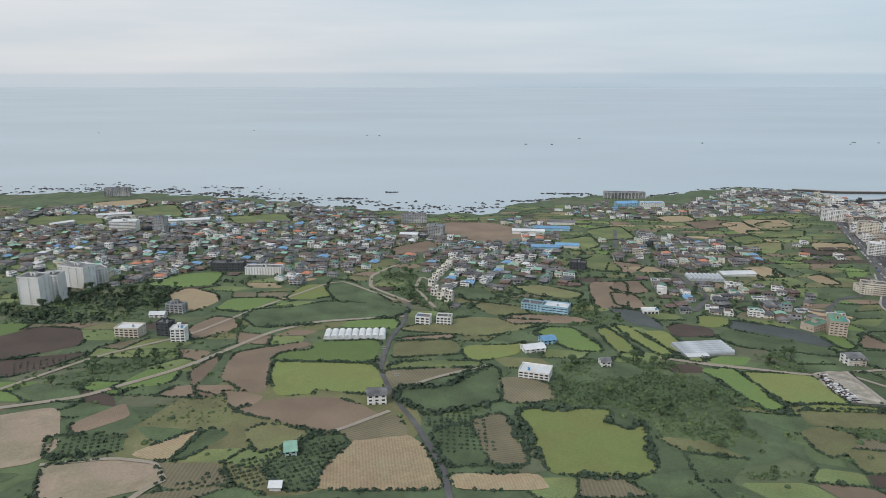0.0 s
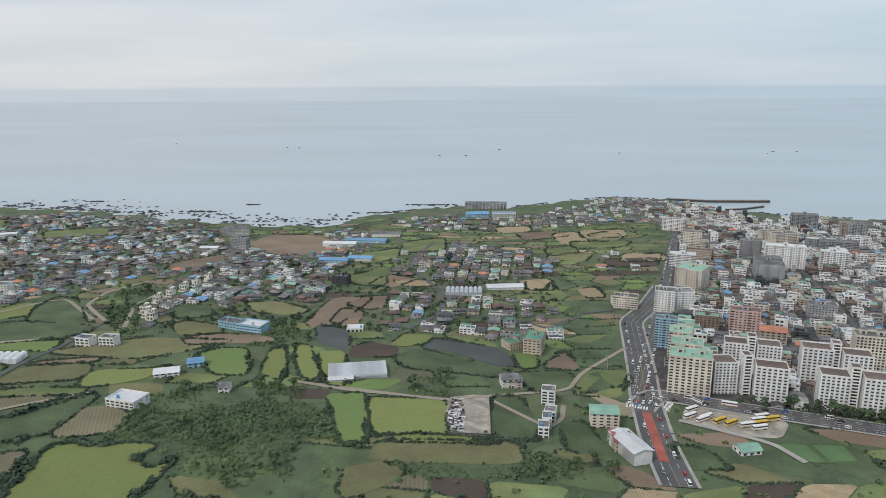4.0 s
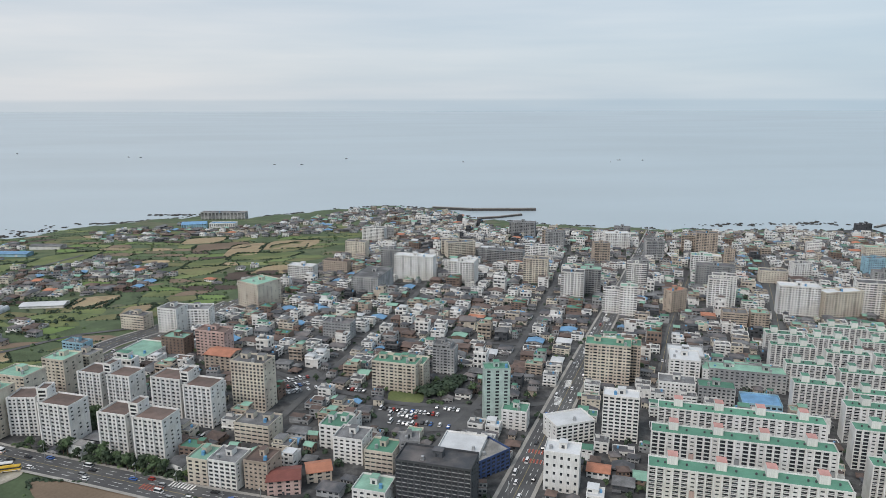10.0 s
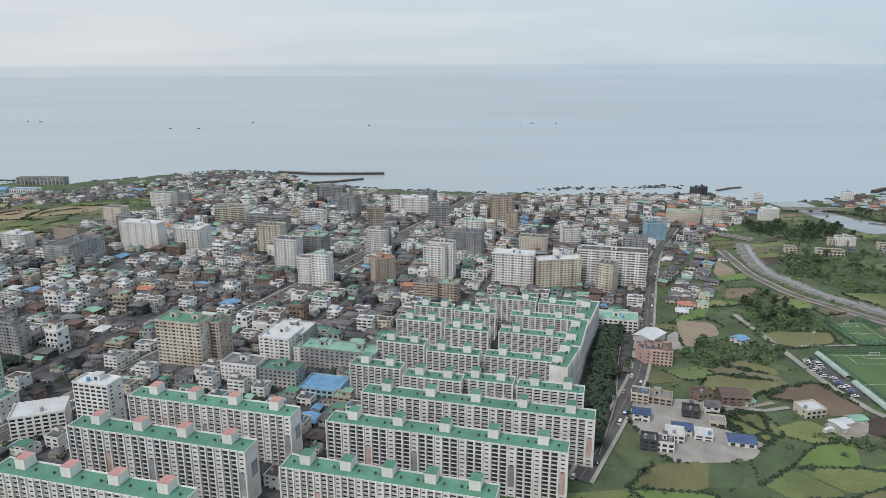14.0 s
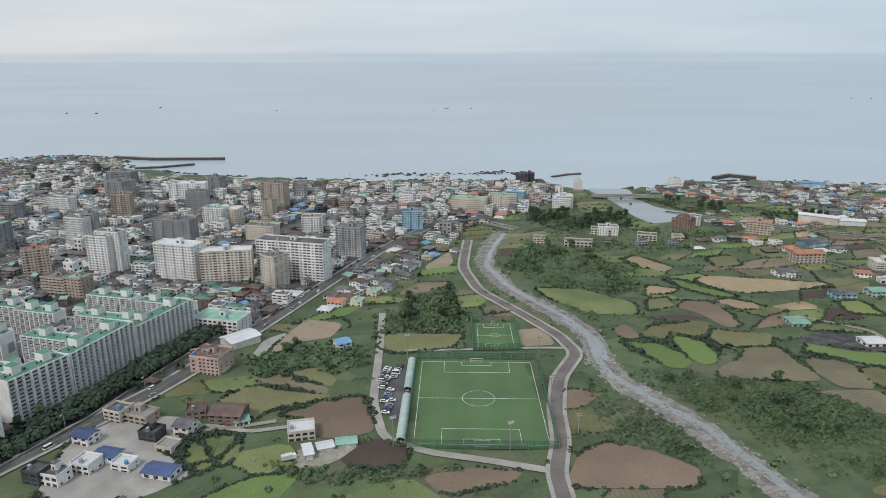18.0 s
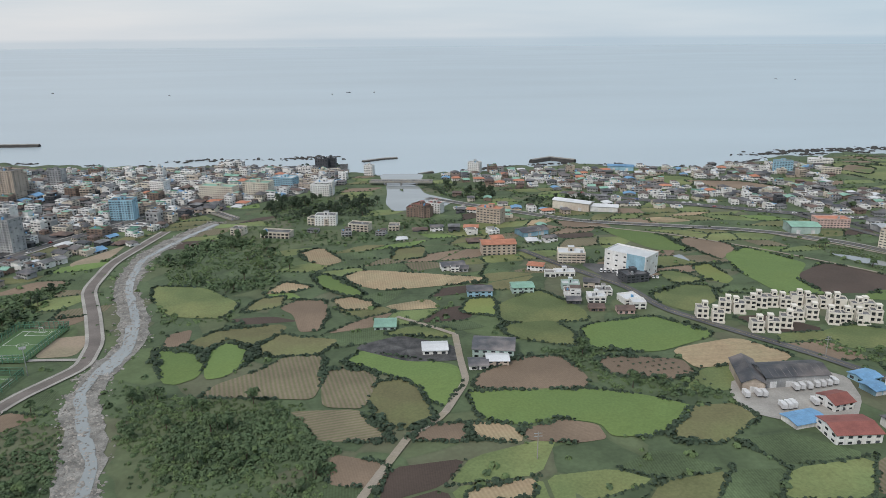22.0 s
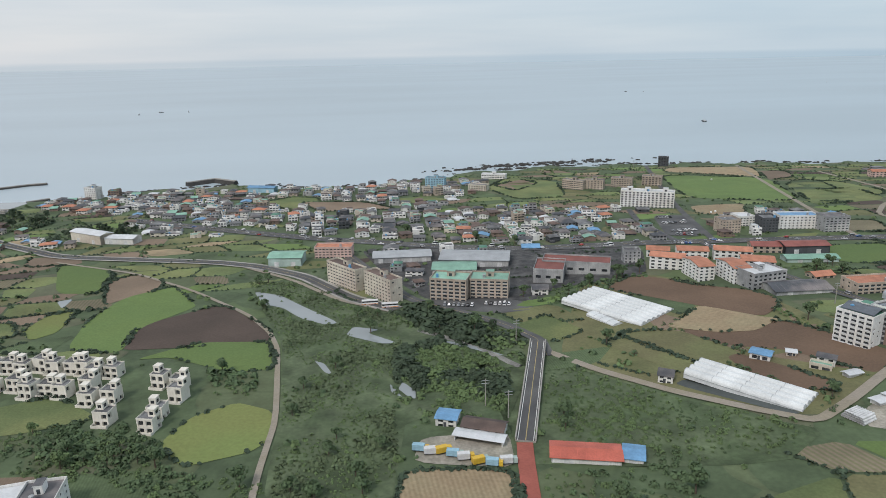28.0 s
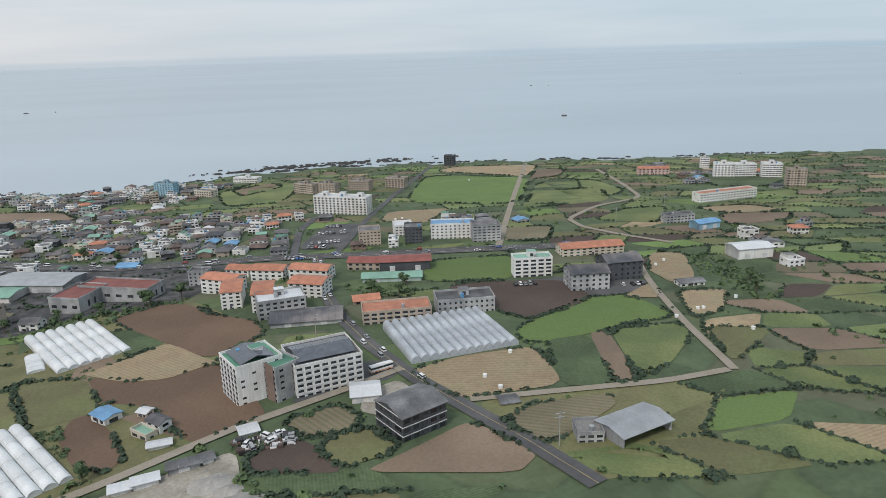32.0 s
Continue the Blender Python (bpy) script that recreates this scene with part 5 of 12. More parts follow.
# ---- vehicles ----
def car_kind(paint, label, l=2.35, w=0.98, h=0.78, van=False):
    g = Geo()
    g.box(-l / 2, -w / 2, 0.16, l / 2, w / 2, 0.46)
    g.box(-l / 2 + 0.05, -w / 2 + 0.04, 0.46, l / 2 - 0.05, w / 2 - 0.04, 0.5)
    a, b = (-l * 0.48, l * 0.40) if van else (-l * 0.36, l * 0.22)
    a1, b1 = (-l * 0.47, l * 0.30) if van else (-l * 0.27, l * 0.1)
    y0, y1 = w / 2 - 0.05, w / 2 - 0.14
    g.face([(a1, -y1, h), (b1, -y1, h), (b1, y1, h), (a1, y1, h)])
    body = g.mesh("body", paint)
    q = Geo()
    for f in ([(a, -y0, 0.5), (b, -y0, 0.5), (b1, -y1, h - 0.01), (a1, -y1, h - 0.01)], [(b, y0, 0.5), (a, y0, 0.5), (a1, y1, h - 0.01), (b1, y1, h - 0.01)], [(b, -y0, 0.5), (b, y0, 0.5), (b1, y1, h - 0.01), (b1, -y1, h - 0.01)], [(a, y0, 0.5), (a, -y0, 0.5), (a1, -y1, h - 0.01), (a1, y1, h - 0.01)]):
        q.face(f)
    wheels = Geo()
    for x in (-l * 0.31, l * 0.31):
        for e in (-1, 1):
            wheels.box(x - 0.17, e * (w / 2 - 0.06) - 0.07, 0, x + 0.17, e * (w / 2 - 0.06) + 0.07, 0.33)
    root = new("car", body)
    part("window_glass", q.mesh("window_glass", "glass"), root)
    tagged(part("undercarriage", wheels.mesh("undercarriage", "tyre"), root), kind="stuff")
    return tagged(root, label, "car", "cars on roads and in yards")


def bus_kind(paint, band, label, l=5.4, w=1.3, h=1.6):
    root = new("bus", Geo().box(-l / 2, -w / 2, 0.2, l / 2, w / 2, h * 0.55).box(-l / 2 + 0.02, -w / 2 + 0.02, h * 0.85, l / 2 - 0.02, w / 2 - 0.02, h).mesh("body", paint))
    part("window_band", Geo().box(-l / 2 + 0.03, -w / 2 + 0.03, h * 0.55, l / 2 - 0.03, w / 2 - 0.03, h * 0.85).mesh("window_band", "glass"), root)
    part("stripe", Geo().box(-l / 2 - 0.02, -w / 2 - 0.02, 0.3, l / 2 + 0.02, w / 2 + 0.02, 0.45).mesh("stripe", band), root)
    part("roof_unit", Geo().box(-l * 0.2, -w * 0.3, h, l * 0.15, w * 0.3, h + 0.15).mesh("roof_unit", paint), root)
    g = Geo()
    for x in (-l * 0.3, l * 0.32):
        for e in (-1, 1):
            g.box(x - 0.26, e * (w / 2 - 0.08) - 0.09, 0, x + 0.26, e * (w / 2 - 0.08) + 0.09, 0.5)
    tagged(part("undercarriage", g.mesh("undercarriage", "tyre"), root), kind="stuff")
    return tagged(root, label, "bus", "buses in the depot")


_cars = [car_kind("car_white", "white saloon car"), car_kind("car_white", "white hatchback parked outdoors", l=2.0, h=0.84, van=True), car_kind("car_grey", "silver-grey saloon car"), car_kind("car_black", "glossy black saloon car"), car_kind("car_grey", "grey sport utility car", l=2.3, h=0.92, van=True), car_kind("car_blue", "dark blue saloon car"), car_kind("car_red", "small red car", l=1.9, h=0.84, van=True), car_kind("car_white", "white delivery van", l=2.7, w=1.05, h=1.1, van=True)]
_cars = [tagged(c, c["label"] + (" on asphalt" if len(c["label"].split()) < 4 else "")) for c in _cars]
CAR_USED = [False] * len(_cars)
CAR_FAR, far_cars = 300.0, Heap()
for _k, _c in enumerate(_cars):
    for _i, _o in enumerate((_c, *_c.children)):
        far_cars.kind((_k, _i), _o.data)


def car(x, y, turn, k=None, r=random):
    k = r.choice([0, 0, 0, 0, 1, 1, 1, 2, 2, 2, 3, 3, 4, 4, 5, 6, 7, 7]) if k is None else k
    m = pose(x, y, float(gz(x, y)) + 0.24, 0, 0, turn)
    if y > CAR_FAR:
        for i, o in enumerate((_cars[k], *_cars[k].children)):
            far_cars.put((k, i), m)
        return None
    if not CAR_USED[k]:
        CAR_USED[k] = True
        _cars[k].matrix_world = m
        return _cars[k]
    return copy_thing(_cars[k], m)


def traffic(pts, offsets, gap, seed, lift=0.0):
    """Cars along a road, on each lane given by its offset from the middle."""
    r = random.Random(seed)
    pts = rounded(pts, 2, False)
    for off in offsets:
        run, nxt = 0.0, r.uniform(0, gap)
        for (ax, ay), (bx, by) in zip(pts, pts[1:]):
            d = math.hypot(bx - ax, by - ay)
            while run + d > nxt:
                q = (nxt - run) / d
                ux, uy = (bx - ax) / d, (by - ay) / d
                car(ax + (bx - ax) * q - uy * off, ay + (by - ay) * q + ux * off, math.degrees(math.atan2(uy, ux)) + (180 if off > 0 else 0), r=r)
                nxt += gap * r.uniform(0.4, 1.9)
            run += d


def parked(x, y, turn, n, gap=1.5, seed=3, skip=0.15, k=None):
    """A row of parked cars side by side, centred on x and y; the row runs along turn."""
    r = random.Random(seed + int(x) * 3)
    c, s = math.cos(radians(turn)), math.sin(radians(turn))
    for i in range(n):
        if r.random() > skip:
            a = (i - (n - 1) / 2) * gap
            car(x + a * c, y + a * s, turn + 90 + r.choice([0, 180]) + r.uniform(-2, 2), k, r)


def lamp_post(x, y, h=5.5):
    g = Geo().tube(0, 0, 0, h, 0.09, n=6, r1=0.05)
    root = new("street_lamp", g.mesh("pole", "steel"))
    part("arm", Geo().box(-0.04, -1.1, h - 0.06, 0.04, 0, h).mesh("arm", "steel"), root)
    part("lamp_head", Geo().box(-0.12, -1.5, h - 0.1, 0.12, -1.0, h).mesh("lamp_head", "frame"), root)
    tagged(root, "slim galvanised street lamp beside the road", "street lamp", "street lamps")
    return stand(root, x, y, 0)


def utility_pole(x, y, h=7.0, turn=0):
    root = new("utility_pole", Geo().tube(0, 0, 0, h, 0.14, n=7, r1=0.09).mesh("pole", "concrete"))
    for z in (h - 0.4, h - 1.1):
        part("crossarm", Geo().box(-0.9, -0.06, z, 0.9, 0.06, z + 0.1).mesh("crossarm", "steel"), root)
    tagged(root, "grey concrete utility pole with steel crossarms", "utility pole", "utility poles")
    return stand(root, x, y, turn)


# ---- trees ----
TREES = [tree_kind("leaf", 4.6, 1.9, 9, "rounded broadleaf tree with dense green crown", 1), tree_kind("leaf", 3.6, 1.6, 8, "small broadleaf tree with uneven crown", 2), tree_kind("leaf_light", 3.2, 1.5, 8, "light green garden tree with open crown", 3), tree_kind("leaf_dark", 5.6, 1.9, 11, "tall dark pine tree with ragged crown", 4), tree_kind("leaf_dark", 4.4, 1.7, 9, "dark evergreen tree with dense crown", 5)]
TREE_USED = [False] * len(TREES)
TREE_FAR, far_trees = 365.0, Heap()
for _k, _t in enumerate(TREES):
    far_trees.kind((_k, 0), _t.data), far_trees.kind((_k, 1), _t.children[0].data)


def tree(x, y, k, size=1.0, turn=0.0):
    m = pose(x, y, float(gz(x, y)) - 0.1, 0, 0, turn) @ Matrix.Scale(size, 4)
    if y > TREE_FAR:
        far_trees.put((k, 0), m), far_trees.put((k, 1), m)
        return None
    if not TREE_USED[k]:
        TREE_USED[k] = True
        TREES[k].matrix_world = m
        return TREES[k]
    t = copy_thing(TREES[k], m)
    t.matrix_basis = m
    return t


def solar_roof(root, w, d, h):
    """A low pitched roof of solar panels set on a flat one."""
    part("solar_roof", Geo().gable(-w * 0.43, -d * 0.36, w * 0.43, d * 0.36, h + 0.35, 1.0, m=0).mesh("solar_roof", "solar"), root, "dark pitched roof of solar panels")
    return root


def banded(root, w, d, h, n=3, mat="frame"):
    """Pale bands that mark the storeys of a dark building."""
    for k in range(1, n + 1):
        z = h * k / n - 0.05
        part("band", Geo().box(-w / 2 - 0.06, -d / 2 - 0.06, z - 0.13, w / 2 + 0.06, d / 2 + 0.06, z + 0.04).mesh("band", mat), root)
    return root


WOODED = []


def wood(poly, gap, kinds, seed, singles=0.12, mat="leaf", size=(1.0, 1.9), label="dense belt of broadleaf bushes and young trees"):
    """A thicket: bushes joined as one growth, with single trees standing out of it."""
    r = random.Random(seed)
    WOODED.append(poly)
    gap, size, singles = gap * 0.74, (size[0] * 0.62, size[1] * 0.72), singles * 0.5
    x0, x1, y0, y1 = min(p[0] for p in poly), max(p[0] for p in poly), min(p[1] for p in poly), max(p[1] for p in poly)
    spots, pale = [], []
    y = y0
    while y < y1:
        x = x0
        while x < x1:
            a, b = x + r.uniform(-gap, gap) * 0.9, y + r.uniform(-gap, gap) * 0.9
            n = noise.noise(Vector((a * 0.045, b * 0.045, seed))) + 0.5 * noise.noise(Vector((a * 0.14, b * 0.14, seed)))
            if inside(a, b, poly) and n > -0.34 and (int(math.floor(a / CELL)), int(math.floor(b / CELL))) not in taken:
                if r.random() < singles:
                    tree(a, b, r.choice(kinds), r.uniform(0.75, 1.25), r.uniform(0, 360))
                else:
                    grow = r.uniform(*size) * (0.75 + 0.6 * max(-0.4, min(0.8, n)))
                    (pale if n < r.uniform(-0.06, 0.06) else spots).append((a, b, grow if n > 0 else grow * 0.75))
            x += gap
        y += gap
    near = (y0 + y1) / 2 < 300
    fine = dict(count=32, size=0.24) if near else dict(count=10, size=0.44)
    shrubs("thicket", pale, "leaf_light" if mat != "leaf_light" else "leaf", label, "thicket", **fine)
    return shrubs("thicket", spots, mat, label, "thicket", **fine)


def stream(mat, width, pts, lift, label):
    """A river bed or its water, following a line."""
    v, f, dense = ribbon(rounded(pts, 2, False), width, lift, 3.0)
    r = random.Random(int(width * 10))
    for i in range(len(v)):
        x, y, z = v[i]
        v[i] = (x + r.uniform(-0.12, 0.12) * width, y + r.uniform(-0.12, 0.12) * width, z)
    for x, y in dense:
        take(x, y, width / 2)
    return tagged(new("water", big_mesh("water", v, f, mat)), label, "river", kind="structure")


def pool(pts, mat, label):
    """Still water with a curved edge."""
    pts = rounded(pts, 2)
    x0, x1, y0, y1 = min(p[0] for p in pts), max(p[0] for p in pts), min(p[1] for p in pts), max(p[1] for p in pts)
    for i in range(int((x1 - x0) / 1.5) + 2):
        for j in range(int((y1 - y0) / 1.5) + 2):
            if inside(x0 + i * 1.5, y0 + j * 1.5, pts):
                take(x0 + i * 1.5, y0 + j * 1.5, 1.2)
    return tagged(draped("water", pts, 0.14, mat), label, "water", kind="structure")


def pitch(x, y, turn, w, l, stands=True):
    """A football ground of artificial turf with its lines, goals, fence and lamp masts."""
    root = new("football_pitch")
    take_rect(x, y, turn, w + 8, l + 6)
    base = float(gz(x, y))
    g = Geo()
    g.face([(-w / 2 - 2, -l / 2 - 2, 0), (w / 2 + 2, -l / 2 - 2, 0), (w / 2 + 2, l / 2 + 2, 0), (-w / 2 - 2, l / 2 + 2, 0)])
    part("turf", g.mesh("turf", "turf"), root)
    t = 0.11

    def line(name, x0, y0, x1, y1):
        part(name, Geo().box(min(x0, x1) - t / 2, min(y0, y1) - t / 2, 0.02, max(x0, x1) + t / 2, max(y0, y1) + t / 2, 0.05).mesh(name, "paint"), root)

    for s in (-1, 1):
        line("side_line", s * w / 2, -l / 2, s * w / 2, l / 2)
        line("goal_line", -w / 2, s * l / 2, w / 2, s * l / 2)
        a, d = w * 0.295, l * 0.155
        line("area_line", -a, s * (l / 2 - d), a, s * (l / 2 - d))
        for e in (-1, 1):
            line("area_line", e * a, s * l / 2, e * a, s * (l / 2 - d))
        a, d = w * 0.135, l * 0.052
        line("area_line", -a, s * (l / 2 - d), a, s * (l / 2 - d))
        for e in (-1, 1):
            line("area_line", e * a, s * l / 2, e * a, s * (l / 2 - d))
        gw, gh = w * 0.055, 1.3
        g = Geo()
        for e in (-1, 1):
            g.box(e * gw - 0.06, s * l / 2 - 0.06, 0, e * gw + 0.06, s * l / 2 + 0.06, gh)
        g.box(-gw, s * l / 2 - 0.06, gh - 0.1, gw, s * l / 2 + 0.06, gh).box(-gw, s * (l / 2 + 1.0) - 0.04, 0, gw, s * (l / 2 + 1.0) + 0.04, 0.08)
        part("goal", g.mesh("goal", "frame"), root)
    line("halfway_line", -w / 2, 0, w / 2, 0)
    g = Geo()
    n, r = 40, w * 0.135
    for k in range(n):
        a, b = 2 * math.pi * k / n, 2 * math.pi * (k + 1) / n
        g.face([(q * math.cos(c), q * math.sin(c), 0.05) for q, c in ((r - t / 2, a), (r + t / 2, a), (r + t / 2, b), (r - t / 2, b))])
    part("centre_circle", g.mesh("centre_circle", "paint"), root)
    hw, hl, fh = w / 2 + 2, l / 2 + 2, 2.6
    posts = []
    for s in (-1, 1):
        posts += [(s * hw, -hl + 2 * hl * k / 16) for k in range(17)] + [(-hw + 2 * hw * k / 10, s * hl) for k in range(1, 10)]
    me = Geo().box(-0.06, -0.06, 0, 0.06, 0.06, fh).mesh("fence_post", "green_roof")
    for px, py in posts:
        part("fence_post", me, root, at=(px, py, 0))
    for s in (-1, 1):
        for z in (0.9, 1.7, fh - 0.05):
            part("fence_rail", Geo().box(s * hw - 0.03, -hl, z - 0.03, s * hw + 0.03, hl, z + 0.03).mesh("fence_rail", "green_roof"), root)
            part("fence_rail", Geo().box(-hw, s * hl - 0.03, z - 0.03, hw, s * hl + 0.03, z + 0.03).mesh("fence_rail", "green_roof"), root)
    for s in (-1, 1):
        for pts in ([(s * hw, -hl, 0), (s * hw, hl, 0), (s * hw, hl, fh), (s * hw, -hl, fh)], [(-hw, s * hl, 0), (hw, s * hl, 0), (hw, s * hl, fh), (-hw, s * hl, fh)]):
            g = Geo()
            g.face(pts)
            part("fence_net", g.mesh("fence_net", "net_fence"), root)
    root.matrix_world = leaning(x, y, turn, 0.35)
    tagged(root, "artificial turf football pitch with white lines and green fence", "football pitch")
    if stands:
        c, s = math.cos(radians(turn)), math.sin(radians(turn))
        for k in range(14):
            if k == 7:
                continue
            b = -l / 2 + l * (k + 0.5) / 14
            a = -w / 2 - 3.4
            spectator_shelter(x + a * c - b * s, y + a * s + b * c, turn, l / 14 * 0.96)
        for a, b in ((-hw - 3, -hl), (-hw - 3, hl), (hw + 1, -hl * 0.1), (hw + 1, hl), (0.2 * w, -hl - 1)):
            mast(x + a * c - b * s, y + a * s + b * c)
    return root


def spectator_shelter(x, y, turn, l):
    """A short arched shelter of mint plastic over benches."""
    root = new("spectator_shelter")
    g = Geo()
    n, r = 7, 1.25
    ring = [(-r * math.cos(math.pi * k / n), 0.5 + r * 0.85 * math.sin(math.pi * k / n)) for k in range(n + 1)]
    for (a, za), (b, zb) in zip(ring, ring[1:]):
        g.face([(a, -l / 2, za), (b, -l / 2, zb), (b, l / 2, zb), (a, l / 2, za)])
    part("canopy", g.mesh("canopy", "mintwall"), root)
    part("frame", Geo().box(-r - 0.04, -l / 2, 0, -r + 0.04, -l / 2 + 0.1, 0.5).mesh("frame", "steel"), root)
    part("bench", Geo().box(-0.7, -l / 2, 0, -0.3, l / 2, 0.35).box(-0.2, -l / 2, 0, 0.3, l / 2, 0.2).mesh("bench", "concrete"), root)
    tagged(root, "arched mint plastic spectator shelter beside the pitch", "shelter", "shelters along the pitch")
    return stand(root, x, y, turn, 0.4)


def mast(x, y, h=9.0):
    root = new("floodlight_mast", Geo().tube(0, 0, 0, h, 0.16, n=7, r1=0.09).mesh("pole", "steel"))
    part("lamp_frame", Geo().box(-0.9, -0.12, h - 0.7, 0.9, 0.0, h + 0.2).mesh("lamp_frame", "steel"), root)
    for k in range(4):
        part("floodlight", Geo().box(-0.8 + k * 0.45, -0.3, h - 0.45, -0.5 + k * 0.45, -0.12, h - 0.1).mesh("floodlight", "frame"), root)
    tagged(root, "tall galvanised floodlight mast beside the pitch", "floodlight mast", "floodlight masts")
    return stand(root, x, y, 20)


def breakwater(pts, width, height):
    """A concrete-capped mound of boulders in the sea."""
    root = new("breakwater")
    g, cap = Geo(), Geo()
    for (ax, ay), (bx, by) in zip(pts, pts[1:]):
        d = math.hypot(bx - ax, by - ay)
        nx, ny = -(by - ay) / d, (bx - ax) / d
        q = [(x + nx * e, y + ny * e, z) for x, y in ((ax, ay), (bx, by)) for e, z in ((-width / 2, -1), (-width * 0.25, height), (width * 0.25, height), (width / 2, -1))]
        for k in range(3):
            g.face([q[k], q[k + 1], q[k + 5], q[k + 4]])
        g.face([q[0], q[1], q[2], q[3]]), g.face([q[4], q[5], q[6], q[7]])
        c = [(x + nx * e, y + ny * e, z) for x, y in ((ax, ay), (bx, by)) for e, z in ((-width * 0.18, height), (-width * 0.18, height + 0.5), (width * 0.18, height + 0.5), (width * 0.18, height))]
        for k in range(3):
            cap.face([c[k], c[k + 1], c[k + 5], c[k + 4]])
    part("mound", g.mesh("mound", "rock"), root)
    part("cap", cap.mesh("cap", "concrete"), root)
    return tagged(root, "dark boulder breakwater with a pale concrete cap", "breakwater")


def stones(name, spots, mat, label, category):
    """Angular boulders that nobody could count: x, y, z and radius each."""
    q = np.asarray(spots, float)
    base = np.array([(-1, -0.8, -0.5), (0.9, -1, -0.5), (1, 0.9, -0.5), (-0.8, 1, -0.5), (-0.6, -0.4, 0.45), (0.5, -0.6, 0.6), (0.6, 0.5, 0.4), (-0.4, 0.6, 0.55)])
    n = len(q)
    v = base[None] * rng.uniform(0.6, 1.3, (n, 8, 3)) * q[:, 3][:, None, None]
    a = rng.uniform(0, 6.28, n)
    c, s = np.cos(a)[:, None], np.sin(a)[:, None]
    v = np.stack([v[..., 0] * c * 1.5 - v[..., 1] * s, v[..., 0] * s * 1.5 + v[..., 1] * c, v[..., 2] * 0.7], -1) + q[:, None, :3]
    f = np.array([(4, 5, 6, 7), (0, 1, 5, 4), (1, 2, 6, 5), (2, 3, 7, 6), (3, 0, 4, 7)])[None] + (np.arange(n) * 8)[:, None, None]
    return tagged(new(name, big_mesh(name, v.reshape(-1, 3), f.reshape(-1, 4), mat)), label, category, kind="stuff")


def boat(x, y, turn, l=5.0):
    g = Geo()
    w = l * 0.26
    hull = [(-l / 2, -w / 2), (l * 0.25, -w / 2), (l / 2, 0), (l * 0.25, w / 2), (-l / 2, w / 2)]
    for (ax, ay), (bx, by) in zip(hull, hull[1:] + hull[:1]):
        g.face([(ax * 0.9, ay * 0.7, -0.3), (bx * 0.9, by * 0.7, -0.3), (bx, by, 0.9), (ax, ay, 0.9)])
    g.face([(a, b, 0.8) for a, b in hull])
    root = new("fishing_boat", g.mesh("hull", "darkwall"))
    part("cabin", Geo().box(-l * 0.3, -w * 0.3, 0.8, -l * 0.02, w * 0.3, 2.0).mesh("cabin", "frame"), root)
    part("mast", Geo().tube(l * 0.1, 0, 0.8, 3.2, 0.08, n=6).mesh("mast", "steel"), root)
    root.matrix_world = pose(x, y, 0, 0, 0, turn)
    return tagged(root, "small dark fishing boat with a pale cabin at sea", "boat", "fishing boats at sea")


def bridge(ax, ay, bx, by, width, z, piers, thick=0.7):
    """A flat concrete bridge on round piers, with side walls."""
    root = new("bridge")
    l = math.hypot(bx - ax, by - ay)
    part("deck", Geo().box(-l / 2, -width / 2, z - thick, l / 2, width / 2, z, 0, 1).mesh("deck", "concrete", "asphalt"), root)
    for s in (-1, 1):
        part("side_wall", Geo().box(-l / 2, s * width / 2 - 0.15, z, l / 2, s * width / 2 + 0.15, z + 0.55).mesh("side_wall", "concrete"), root)
    for s in (-1, 1):
        part("edge_line", Geo().box(-l / 2, s * (width / 2 - 0.45) - 0.07, z + 0.005, l / 2, s * (width / 2 - 0.45) + 0.07, z + 0.02).mesh("edge_line", "paint"), root)
    part("centre_line", Geo().box(-l / 2, -0.08, z + 0.005, l / 2, 0.08, z + 0.02).mesh("centre_line", "yellow_paint"), root)
    for k in range(piers):
        px = l * ((k + 1) / (piers + 1) - 0.5)
        part("pier", Geo().box(px - 0.4, -width * 0.35, -3, px + 0.4, width * 0.35, z - thick).mesh("pier", "concrete"), root)
    root.matrix_world = pose((ax + bx) / 2, (ay + by) / 2, 0, 0, 0, math.degrees(math.atan2(by - ay, bx - ax)))
    return tagged(root, "flat concrete road bridge on piers over water", "bridge")


def orchard(poly, gap, turn, radius=0.5, mat_list=None):
    """Bushes set out in rows."""
    xs, ys = [p[0] for p in poly], [p[1] for p in poly]
    cx, cy, rad = sum(xs) / len(xs), sum(ys) / len(ys), max(max(xs) - min(xs), max(ys) - min(ys))
    c, s = math.cos(radians(turn)), math.sin(radians(turn))
    r = random.Random(int(cx))
    n = int(rad / gap)
    for i in range(-n, n + 1):
        for j in range(-n, n + 1):
            a, b = i * gap + r.uniform(-0.15, 0.15), j * gap * 1.25 + r.uniform(-0.15, 0.15)
            x, y = cx + a * c - b * s, cy + a * s + b * c
            if inside(x, y, poly) and r.random() < 0.92:
                hedge_low.append((x, y, radius * r.uniform(0.75, 1.25)))


def bale(x, y):
    ob = new("hay_bale", Geo().tube(0, 0, 0, 0.75, 0.5, n=12, bulge=0.08).mesh("hay_bale", "wrap"))
    tagged(ob, "round hay bale in white plastic wrap", "hay bale", "wrapped bales on the stubble")
    return stand(ob, x, y, 0, 0.3)


